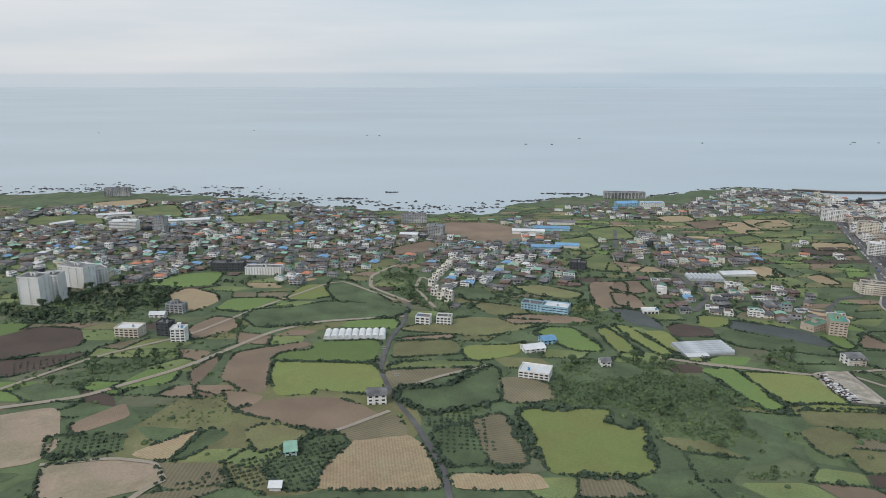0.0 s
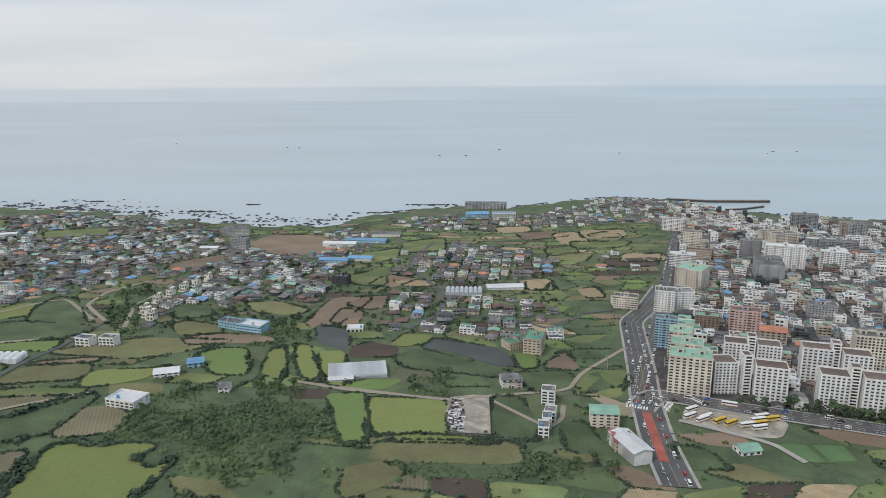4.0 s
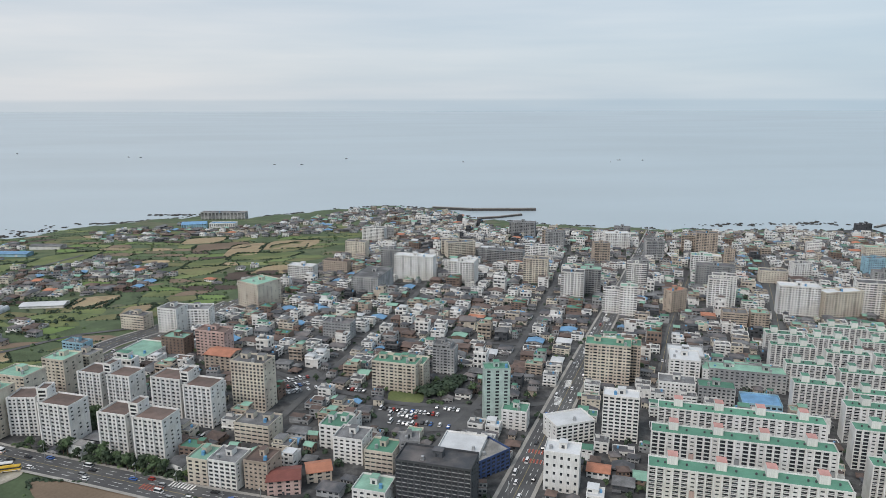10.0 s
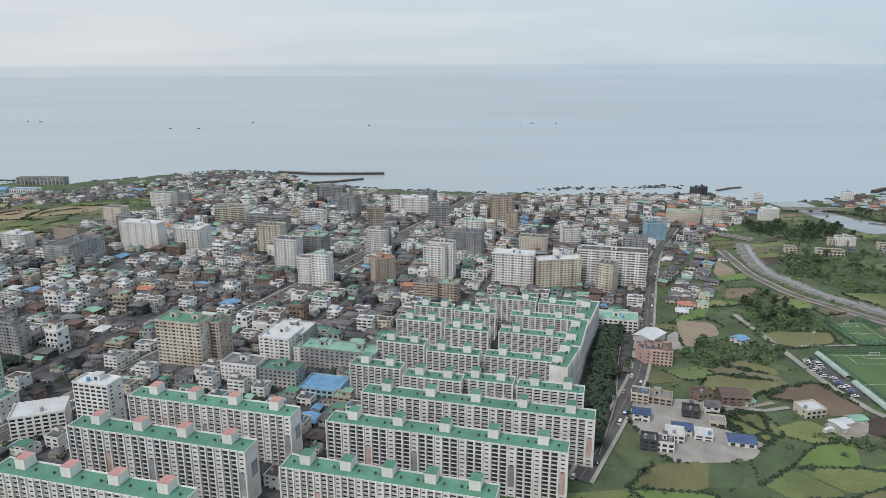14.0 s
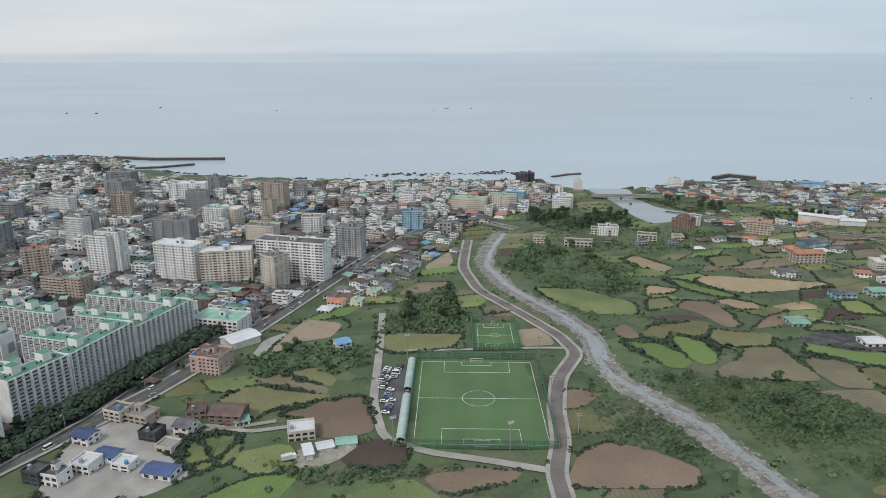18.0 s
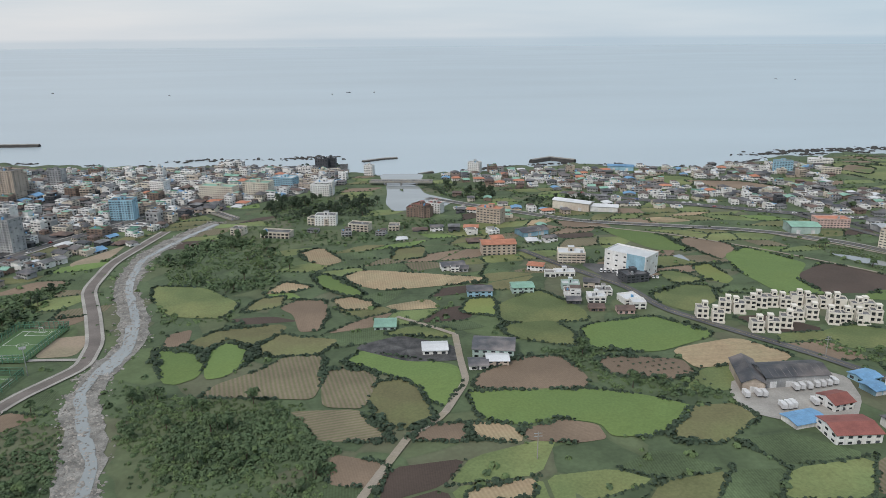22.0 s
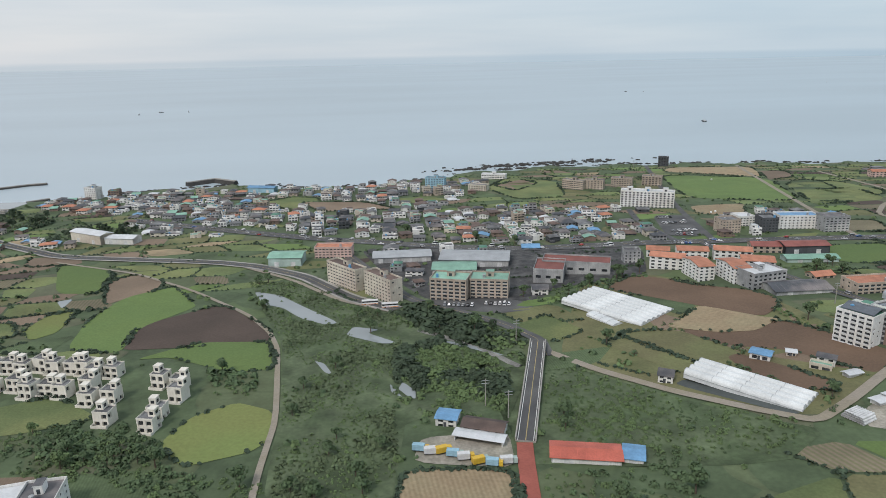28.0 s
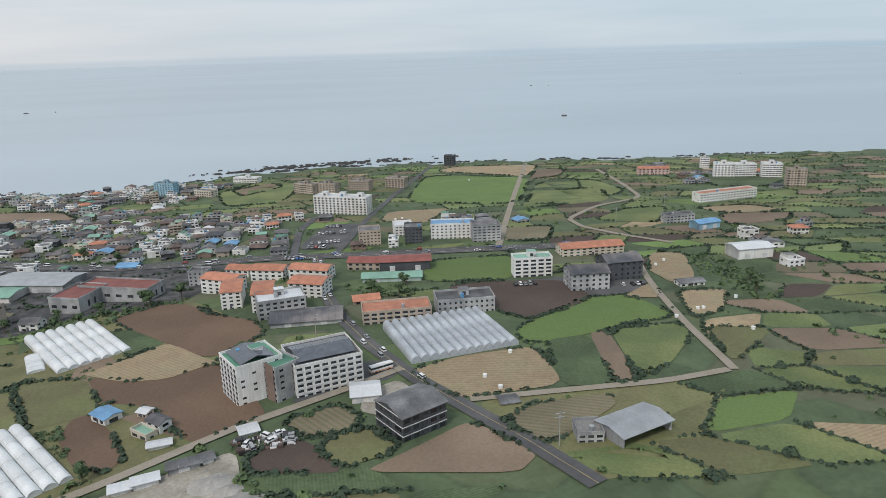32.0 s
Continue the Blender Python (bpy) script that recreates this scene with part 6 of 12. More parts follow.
def truck(x, y, turn, cab="car_white", box="frame", l=3.6, label="white box truck parked in the yard"):
    root = new("truck")
    part("cab", Geo().box(l / 2 - 0.8, -0.55, 0.3, l / 2, 0.55, 1.35).mesh("cab", cab), root)
    part("windscreen", Geo().box(l / 2, -0.48, 0.8, l / 2 + 0.02, 0.48, 1.25).mesh("windscreen", "glass"), root)
    part("cargo_box", Geo().box(-l / 2, -0.6, 0.4, l / 2 - 0.9, 0.6, 1.6).mesh("cargo_box", box), root)
    part("chassis", Geo().box(-l / 2, -0.4, 0.2, l / 2 - 0.1, 0.4, 0.38).mesh("chassis", "tyre"), root)
    tagged(root, label, "truck", "trucks in the yards")
    root.matrix_world = pose(x, y, float(gz(x, y)) + 0.2, 0, 0, turn)
    return root


_buses = [bus_kind("car_white", "orange", "white coach with an orange stripe"), bus_kind("car_white", "yellow", "white coach with a yellow stripe"), bus_kind("yellow", "car_white", "yellow coach with a white stripe")]
BUS_USED = [False] * 3


def depot_bus(x, y, turn, k):
    m = pose(x, y, float(gz(x, y)) + 0.2, 0, 0, turn)
    if not BUS_USED[k]:
        BUS_USED[k] = True
        _buses[k].matrix_world = m
        return _buses[k]
    return copy_thing(_buses[k], m)


def town_trees(poly, n, seed):
    """Garden trees in whatever room the houses leave."""
    r = random.Random(seed)
    xs, ys = [p[0] for p in poly], [p[1] for p in poly]
    spots = []
    for _ in range(n * 8):
        x, y = r.uniform(min(xs), max(xs)), r.uniform(min(ys), max(ys))
        if inside(x, y, poly) and (int(math.floor(x / CELL)), int(math.floor(y / CELL))) not in taken:
            if r.random() < 0.25 and y < TREE_FAR:
                tree(x, y, r.choice((0, 1, 2, 4)), r.uniform(0.5, 0.8), r.uniform(0, 360))
            else:
                spots.append((x, y, r.uniform(0.6, 1.5)))
            n -= 1
        if n <= 0:
            break
    return shrubs("garden_shrubs", spots, "hedge", "garden shrubs between the town houses", "shrubs", count=20, size=0.34, rise=0.3)


def scrap(poly, n, seed):
    """A heap of discarded machine parts and boards."""
    r = random.Random(seed)
    g = Geo()
    x0, x1, y0, y1 = min(p[0] for p in poly), max(p[0] for p in poly), min(p[1] for p in poly), max(p[1] for p in poly)
    for _ in range(n * 3):
        x, y = r.uniform(x0, x1), r.uniform(y0, y1)
        if inside(x, y, poly):
            z, a, b = float(gz(x, y)), r.uniform(0.1, 0.8), r.uniform(0.1, 0.5)
            g.box(x - a, y - b, z, x + a, y + b, z + r.uniform(0.15, 0.8), r.randrange(4))
    return tagged(new("scrap_heap", g.mesh("scrap_heap", "frame", "steel", "brown_roof", "tyre")), "heap of rusty machine scrap and boards", "scrap", kind="stuff")


def pipe_stack(x, y, turn):
    """White pipes stacked in a triangle."""
    root = new("pipe_stack")
    for row in range(3):
        for k in range(9 - row):
            g = Geo()
            n, rr = 8, 0.28
            cy, cz = (k - (8 - row) / 2) * rr * 2, 0.3 + row * rr * 1.75
            for i in range(n):
                a, b = 2 * math.pi * i / n, 2 * math.pi * (i + 1) / n
                g.face([(-2.2, cy + rr * math.cos(a), cz + rr * math.sin(a)), (2.2, cy + rr * math.cos(a), cz + rr * math.sin(a)), (2.2, cy + rr * math.cos(b), cz + rr * math.sin(b)), (-2.2, cy + rr * math.cos(b), cz + rr * math.sin(b))])
            part("pipe", g.mesh("pipe", "frame"), root)
    tagged(root, "stack of white plastic pipes on a dirt lot", "pipes")
    root.matrix_world = pose(x, y, float(gz(x, y)) + 0.05, 0, 0, turn)
    take(x, y, 3)
    return root


def spoil_heap(x, y, size):
    """A mound of dumped soil with a ragged foot."""
    r = random.Random(int(size * 10))
    v, f, n, m = [(0, 0, size * 0.38)], [], 22, 6
    for j in range(1, m + 1):
        for i in range(n):
            a, k = 2 * math.pi * i / n, j / m
            d = size * k * (1 + 0.22 * noise.noise(Vector((math.cos(a) * 1.4, math.sin(a) * 1.4, size + k))))
            v.append((d * math.cos(a) * 1.3, d * math.sin(a), size * 0.38 * (1 - k) ** 1.2 + r.uniform(-0.06, 0.06) - (0.15 if j == m else 0)))
    for i in range(n):
        f.append((0, 1 + i, 1 + (i + 1) % n))
        for j in range(m - 1):
            a, b = 1 + j * n + i, 1 + j * n + (i + 1) % n
            f.append((a, a + n, b + n, b))
    me = bpy.data.meshes.new("earth_mound")
    me.from_pydata(v, [], f)
    me.materials.append(MAT["concrete"])
    ob = new("earth_mound", me)
    ob.matrix_world = pose(x, y, float(gz(x, y)), 0, 0, 15)
    take(x, y, size)
    return tagged(ob, "pale heap of dumped sand and soil", "heap")

# ---- fields and yards west of the town ----
field("tan", 55, [(-93, 181.8), (-75.7, 200.7), (-79.1, 177.2)])
field("crop", 55, [(-78.9, 177.8), (-74.9, 199.9), (-66, 196.6), (-74.5, 179.9)])
field("soil", 30, [(-119.5, 200.6), (-109.4, 218.4), (-102.4, 207), (-114.7, 193)])
field("crop", 20, [(-122.6, 192.7), (-98.4, 195), (-94.9, 183.4), (-114.9, 177.9)], hedge=0.8)
field("bright", 0, [(-121, 227.8), (-113.5, 251.3), (-100.5, 247), (-100.5, 234.7)])
field("dark_soil", 10, [(-199.3, 277.9), (-185.2, 299.8), (-164.5, 297.3), (-152.5, 276.2), (-172.5, 257.7), (-184.1, 254.8)])
field("bright", 10, [(-214, 292.7), (-203.3, 304.1), (-190.1, 303.8), (-190.7, 283.5), (-203, 280)], hedge=0.3)
field("dark_soil", 40, [(-179.7, 254.9), (-143.8, 268.1), (-152.4, 249.8), (-164, 236.8)])
field("bare", 0, [(-153.4, 202.5), (-129.7, 214.9), (-114.8, 186.4), (-116.5, 176.2), (-131.4, 169.6)], hedge=0)
field("bare", 0, [(-114.2, 175), (-95.5, 179.4), (-82.1, 176.4), (-75.1, 165.7), (-92.1, 156.5), (-105.8, 157.5)], hedge=0.1)
field("bright", 0, [(-171.2, 376.5), (-156.4, 406.3), (-134.3, 410.6), (-130.3, 378.7), (-153.1, 371.1)], hedge=0.4)
field("soil", 70, [(86.2, 395.7), (110.6, 399), (96, 340.7), (78.4, 343.1)])
field("soil", 30, [(113.2, 453.1), (134.6, 441.3), (118.9, 417.3), (102.8, 424.3)])
field("soil", 30, [(-98.3, 245.9), (-91.9, 268.1), (-89.4, 255.2), (-90.5, 229.8), (-78.8, 225.1), (-85.9, 222.4)], hedge=0.3)
field("olive", 0, [(-24.5, 300.7), (12.9, 325.8), (57, 320.3), (19.4, 293.9)], hedge=0.6)
field("soil", 0, [(-38.7, 490.7), (-10.6, 525.7), (-1.7, 492.9), (-32.7, 461.6)])
field("tan", 0, [(-363.5, 705.5), (-322.5, 746.6), (-304.2, 702.7), (-342.3, 674.1)], hedge=0.2)
field("grass", 0, [(-366.5, 609.9), (-321.3, 631.1), (-285, 576.4), (-350.2, 565.2)], hedge=0.3)
field("grass", 0, [(-306.9, 669.5), (-276.2, 705.5), (-234.2, 621.6), (-278.9, 617.7)], hedge=0.3)
field("grass", 0, [(-199.1, 624.7), (-153.8, 653.3), (-133.3, 607.4), (-177.3, 585.3)], hedge=0.3)
field("olive", 0, [(124.9, 223.9), (170.4, 224.6), (169.6, 209.4), (122.4, 209.2)], hedge=0.3)
field("street", 0, [(148.4, 258.7), (164.4, 260.8), (160.4, 228.1), (145.6, 227.2)], hedge=0.1)
field("grass", 0, [(204.9, 288.4), (223.7, 290.8), (212.5, 260.7), (194.1, 262.7)])
field("tan", 10, [(200.8, 443), (216.2, 439.5), (208.5, 415.3), (197.4, 418.7)])
field("soil", 10, [(213.2, 606.6), (250.5, 619), (258.5, 591.3), (216.6, 572.6)], hedge=0.6)
field("tan", 10, [(270.3, 618), (311.6, 621.7), (304.1, 584.3), (264.5, 578.3)], hedge=0.6)
field("grass", 10, [(252.1, 566.5), (303.8, 569.4), (290, 542.3), (249.5, 539.1)], hedge=0.6)
field("grass", 10, [(119.2, 567.1), (152.9, 587.8), (152.8, 531.9), (118.1, 520.5)], hedge=0.6)
field("grass", 10, [(88.6, 522.4), (118.6, 542.9), (117.6, 500), (93.8, 481.9)], hedge=0.6)
field("olive", 10, [(228.3, 522.9), (262, 521.9), (249.5, 493.2), (222.9, 499.4)], hedge=0.6)
field("tan", 10, [(283, 521.3), (312.5, 520.6), (301.3, 492.2), (273.4, 492.7)], hedge=0.6)
field("tan", 10, [(197.8, 635.8), (230.2, 644), (229.5, 614.4), (198.5, 606.6)], hedge=0.6)
field("tan", 25, [(242.3, 600.6), (266.8, 612), (269.3, 561.9), (244.6, 552.2)])
field("olive", 25, [(272.7, 598.2), (300.8, 614.7), (300.3, 578.7), (275.8, 561.4)])
field("grass", 25, [(227.1, 538.3), (253.2, 551.7), (251.2, 520.6), (226.6, 512.3)])
field("dark_soil", 25, [(261.6, 501.2), (304, 508.3), (297, 478.9), (263, 475.4)])
field("tan", 25, [(293, 514.5), (312.7, 523.2), (312.1, 498.8), (293.3, 490.9)])
field("tan", 25, [(228.2, 419.4), (241.6, 425.4), (241.7, 401), (229.2, 399.1)])
field("tan", 25, [(194.6, 438.7), (216.7, 446.5), (215.2, 415.8), (197.5, 415.1)])
field("crop", 25, [(201, 280.9), (220.4, 296.4), (222.3, 276.4), (197.1, 262.6)])
field("crop", 25, [(185.3, 240.1), (195.3, 240.6), (196.9, 215.7), (183.5, 218.4)])
field("crop", 25, [(229.7, 221.6), (219.7, 226.8), (216.4, 208.9), (232.2, 209)])

# ---- fields that lie edge to edge ----
field("tan", 8, [(-34.2, 164.3), (-35.3, 176.0), (-33.3, 186.4), (-26.2, 192.1), (-17.3, 195.7), (-11.2, 195.9), (-7.0, 190.0), (-2.1, 174.9), (-0.5, 165.0)], hedge=0.3, lift=0.1)
field("rows", 60, [(-33.3, 196.2), (-28.1, 202.6), (-20.8, 209.5), (-15.6, 210.1), (-12.2, 200.7), (-12.4, 196.3), (-17.3, 195.7), (-26.4, 192.7)], hedge=0.2, lift=0.1)
field("soil", 40, [(-70.2, 212.5), (-65.3, 219.1), (-55.1, 222.7), (-41.7, 223.9), (-36.1, 222.7), (-27.9, 217.5), (-22.5, 211.2), (-24.5, 207.5), (-32.6, 200.7), (-37.3, 198.3), (-45.8, 202.2), (-61.8, 208.9)], hedge=0.3, lift=0.1)
field("soil", 40, [(-78.9, 228.6), (-71.5, 227.9), (-63.8, 224.1), (-65.3, 219.1), (-70.6, 213.2)], hedge=0.3, lift=0.1)
field("olive", 10, [(-62.0, 197.3), (-58.2, 201.9), (-50.7, 201.6), (-41.7, 196.7), (-41.3, 193.4), (-47.3, 190.2), (-54.8, 184.0)], hedge=0.5, lift=0.1)
field("meadow", 3, [(-66.3, 246.1), (-67.7, 259.4), (-55.5, 258.7), (-42.0, 258.0), (-27.8, 257.0), (-24.3, 247.4), (-22.6, 233.1), (-22.0, 227.3), (-31.7, 228.4), (-45.1, 232.5), (-46.9, 228.0), (-58.6, 225.4)], hedge=0.6, lift=0.1)
field("bright", 3, [(-69.4, 260.1), (-66.8, 269.8), (-54.2, 273.0), (-56.3, 282.6), (-30.8, 286.6), (-27.8, 283.6), (-28.0, 269.1), (-28.5, 259.2), (-57.2, 259.7)], hedge=0.7, lift=0.1)
field("soil", 60, [(-83.8, 242.3), (-86.1, 267.2), (-80.2, 272.1), (-60.6, 282.5), (-56.9, 278.3), (-69.2, 265.8), (-68.3, 254.7), (-65.0, 236.5), (-64.3, 227.5), (-72.7, 230.2)], hedge=0.5, lift=0.1)
field("bright", 3, [(-47.4, 304.8), (-44.0, 314.2), (-24.5, 319.3), (-21.3, 312.5), (-22.8, 302.3), (-27.6, 304.6)], hedge=0.3, lift=0.1)
field("crop", 88, [(-16.0, 233.3), (2.2, 235.6), (12.2, 249.7), (18.7, 259.3), (21.9, 254.2), (21.0, 240.9), (20.5, 226.1), (12.0, 221.0), (-5.0, 211.6), (-15.7, 226.0)], hedge=1.4, lift=0.1)
field("rows", 20, [(20.5, 234.8), (22.9, 245.8), (31.7, 247.1), (39.9, 240.0), (40.3, 228.1), (31.2, 224.2), (23.1, 223.9)], hedge=0.8, lift=0.1)
field("crop", 88, [(-3.8, 198.7), (8.1, 206.6), (13.4, 180.0), (0.8, 177.7)], hedge=1.2, lift=0.1)
field("rows", 80, [(8.9, 207.9), (20.8, 215.4), (25.7, 181.7), (14.7, 178.3)], hedge=0.8, lift=0.1)
field("tan", 10, [(1.6, 173.1), (26.4, 175.4), (28.9, 167.2), (4.1, 165.4)], hedge=0.3, lift=0.1)
field("meadow", 4, [(25.6, 217.6), (33.6, 219.7), (38.3, 216.5), (43.9, 218.8), (56.4, 218.7), (57.5, 215.4), (54.1, 209.1), (59.4, 203.5), (66.2, 210.1), (65.3, 204.9), (62.1, 180.2), (57.7, 176.2), (41.0, 175.0), (30.4, 176.4)], hedge=1.3, lift=0.1)
field("rows", 20, [(-22.8, 250.8), (11.2, 255.8), (7.2, 249.1), (-6.6, 242.0), (-9.8, 235.0), (-18.6, 236.3)], hedge=0.4, lift=0.1)
field("grass", 10, [(-21.0, 256.2), (-13.7, 261.1), (14.1, 263.5), (14.8, 258.8), (11.2, 255.8), (-21.1, 251.6)], hedge=0.4, lift=0.1)
field("meadow", 10, [(8.3, 275.2), (11.5, 281.9), (30.1, 284.6), (35.7, 287.8), (31.0, 273.1), (23.0, 268.9), (14.0, 264.2), (10.4, 265.6)], hedge=0.5, lift=0.1)
field("olive", 88, [(-20.2, 265.5), (-20.6, 283.9), (4.7, 288.8), (8.2, 271.2), (-17.5, 265.6)], hedge=0.5, lift=0.1)
field("soil", 88, [(-21.1, 286.0), (-17.8, 290.6), (3.5, 296.4), (5.1, 290.7)], hedge=0.3, lift=0.1)
field("crop", 0, [(-96.4, 317.5), (-94.5, 331.8), (-77.4, 335.5), (-59.5, 348.8), (-20.8, 340.9), (-17.3, 332.1), (-24.7, 320.4), (-48.7, 314.0), (-62.6, 308.3), (-85.8, 302.4)], hedge=0.8, lift=0.1)
field("tan", 10, [(-148.7, 357.8), (-141.0, 371.1), (-123.2, 359.1), (-118.0, 346.1), (-123.0, 328.7), (-132.1, 327.1)], hedge=0.5, lift=0.1)
field("bright", 10, [(-114.1, 330.9), (-112.6, 349.6), (-93.1, 353.8), (-81.5, 346.5), (-90.3, 338.0), (-100.9, 327.4)], hedge=0.4, lift=0.1)
field("meadow", 10, [(-84.0, 350.9), (-80.4, 379.5), (-70.3, 383.8), (-60.7, 358.7), (-68.1, 353.6)], hedge=0.4, lift=0.1)
field("crop", 70, [(-65.0, 372.7), (-66.1, 396.1), (-53.3, 392.6), (-28.1, 350.1), (-24.3, 340.8), (-43.8, 343.1), (-56.0, 348.9)], hedge=0.4, lift=0.1)
field("soil", 60, [(-116.8, 298.7), (-110.3, 319.6), (-96.4, 312.2), (-95.6, 302.0), (-104.9, 287.5), (-109.4, 285.0)], hedge=0.5, lift=0.1)
field("crop", 20, [(-50.4, 175.7), (-47.7, 181.3), (-46.3, 184.2), (-40.7, 195.6), (-31.7, 195.8), (-29.1, 189.5), (-33.0, 182.5), (-34.9, 174.3), (-34.7, 164.3), (-44.1, 164.1)], hedge=1.0, lift=0.1)
field("bright", 10, [(113.5, 220.6), (109.4, 238.5), (103.4, 258.4), (116.8, 260.0), (118.0, 255.7), (120.1, 238.6), (121.0, 224.9), (121.9, 220.8)], hedge=0.9, lift=0.1)
field("meadow", 10, [(122.0, 226.1), (119.6, 243.6), (119.4, 256.5), (146.7, 254.9), (145.7, 239.7), (147.3, 228.2), (135.4, 229.5), (128.0, 227.4)], hedge=0.8, lift=0.1)
field("olive", 5, [(117.5, 204.9), (126.4, 209.0), (134.4, 203.9), (129.8, 197.1), (118.7, 188.3), (116.4, 194.1)], hedge=0.6, lift=0.1)
field("meadow", 5, [(127.3, 222.0), (133.2, 227.2), (147.6, 227.1), (161.4, 225.6), (162.2, 222.4)], hedge=0.3, lift=0.1)
field("dirt", 0, [(148.3, 228.3), (147.4, 244.8), (148.5, 257.0), (157.1, 260.2), (162.7, 259.0), (160.9, 227.7)], hedge=0.0, lift=0.1)
field("crop", 20, [(162.1, 226.7), (164.3, 260.0), (174.5, 259.0), (176.7, 243.6), (175.8, 225.1)], hedge=0.3, lift=0.1)
field("meadow", 60, [(74.2, 278.8), (72.2, 307.2), (77.3, 311.4), (81.8, 293.2), (83.7, 278.8), (84.3, 272.8)], hedge=1.1, lift=0.1)
field("meadow", 60, [(91.5, 273.8), (85.9, 293.2), (82.0, 313.6), (87.8, 313.5), (94.9, 289.4), (99.5, 272.2)], hedge=1.1, lift=0.1)
field("meadow", 60, [(101.5, 269.0), (92.9, 305.0), (104.5, 305.8), (109.4, 272.2), (108.1, 266.5)], hedge=0.8, lift=0.1)
field("bright", 10, [(42.0, 301.5), (49.7, 309.7), (61.6, 308.6), (68.4, 285.8), (68.2, 277.1), (55.8, 278.9)], hedge=0.8, lift=0.1)
field("dark_soil", 10, [(107.1, 298.9), (107.4, 311.3), (113.7, 317.8), (127.3, 311.6), (125.5, 299.2)], hedge=0.4, lift=0.1)
field("meadow", 10, [(123.9, 315.8), (129.0, 331.2), (142.6, 328.9), (139.8, 318.7), (129.8, 313.0)], hedge=0.4, lift=0.1)
field("net", 10, [(137.2, 312.0), (144.1, 325.7), (173.3, 311.6), (177.1, 290.3), (168.2, 291.7), (151.4, 306.4)], hedge=0.3, lift=0.1)
field("net", 10, [(91.0, 317.9), (85.4, 344.9), (101.8, 336.9), (104.9, 317.8), (104.2, 308.3)], hedge=0.3, lift=0.1)
field("soil", 30, [(92.1, 350.2), (94.7, 373.7), (107.1, 367.3), (105.5, 342.0), (99.1, 342.1)], hedge=0.4, lift=0.1)
field("soil", 30, [(96.0, 380.1), (103.4, 396.9), (117.3, 400.1), (116.4, 376.5), (109.6, 370.3)], hedge=0.4, lift=0.1)
field("crop", 20, [(174.7, 284.2), (194.2, 286.9), (198.5, 282.6), (192.2, 266.9), (180.2, 264.8)], hedge=0.3, lift=0.1)
field("crop", 20, [(125.8, 298.5), (136.0, 311.1), (160.9, 294.3), (173.3, 284.8), (170.6, 277.9), (148.7, 283.6), (132.3, 286.4)], hedge=0.5, lift=0.1)
field("soil", 10, [(28.5, 323.6), (39.4, 330.6), (63.6, 327.6), (75.6, 318.1), (47.4, 316.3), (34.1, 314.3)], hedge=0.4, lift=0.1)
field("olive", 10, [(16.2, 343.7), (20.7, 352.3), (40.1, 343.3), (44.0, 330.4), (25.5, 328.5)], hedge=0.5, lift=0.1)
field("olive", 10, [(40.6, 385.4), (57.3, 388.1), (78.4, 371.0), (72.6, 360.3), (51.7, 365.7)], hedge=0.5, lift=0.1)
field("crop", 10, [(12.9, 354.5), (5.6, 378.4), (22.3, 383.0), (30.9, 360.5)], hedge=0.6, lift=0.1)
field("grass", 10, [(87.7, 445.9), (102.9, 463.9), (110.4, 478.7), (115.3, 423.2), (97.3, 423.8)], hedge=0.4, lift=0.1)
field("tan", 10, [(116.2, 435.6), (142.7, 436.0), (144.8, 423.6), (130.0, 419.2)], hedge=0.3, lift=0.1)
field("dark_soil", 10, [(154.6, 346.0), (169.0, 352.0), (169.6, 336.5), (159.9, 338.5)], hedge=0.5, lift=0.1)
field("soil", 30, [(187.1, 290.8), (201.4, 313.0), (202.7, 288.0)], hedge=0.5, lift=0.1)
field("bright", 30, [(177.0, 305.6), (187.4, 308.1), (185.8, 290.7), (178.7, 288.6)], hedge=0.5, lift=0.1)
field("soil", 0, [(-4.3, 562.8), (1.6, 612.3), (43.2, 608.2), (64.7, 571.9), (60.2, 517.3), (29.7, 521.0)], hedge=0.0, lift=0.1)
field("bright", 10, [(756.0, 311.2), (758.8, 314.3), (766.4, 311.8), (771.9, 301.8), (771.3, 293.5), (767.0, 290.3), (763.0, 291.9)], hedge=0.9, lift=0.1)
field("bright", 10, [(770.9, 309.9), (776.2, 315.6), (782.7, 310.3), (783.8, 301.0), (779.4, 293.2), (774.4, 292.0)], hedge=0.9, lift=0.1)
field("rows", 12, [(775.5, 281.5), (779.0, 288.3), (788.3, 293.8), (794.8, 302.5), (806.0, 301.8), (806.0, 285.9), (804.2, 276.0), (789.9, 279.5)], hedge=0.4, lift=0.1)
field("rows", 12, [(806.9, 292.5), (816.3, 290.9), (821.3, 285.4), (817.6, 269.6), (807.7, 272.0), (807.2, 283.8)], hedge=0.5, lift=0.1)
field("rows", 100, [(799.9, 269.9), (816.1, 268.2), (818.4, 261.5), (823.6, 255.5), (824.5, 253.2), (807.6, 255.9), (803.6, 265.4)], hedge=0.3, lift=0.1)
field("olive", 10, [(821.6, 282.4), (828.7, 283.3), (832.4, 276.0), (833.4, 267.9), (835.1, 262.0), (828.1, 258.5), (821.5, 262.6), (819.6, 274.4)], hedge=0.9, lift=0.1)
field("bright", 10, [(812.0, 296.4), (818.0, 303.8), (826.1, 298.5), (843.4, 290.1), (843.5, 278.9), (840.2, 272.9), (837.6, 268.1), (833.3, 272.3), (832.3, 279.8), (826.8, 285.6), (817.1, 292.3)], hedge=0.5, lift=0.1)
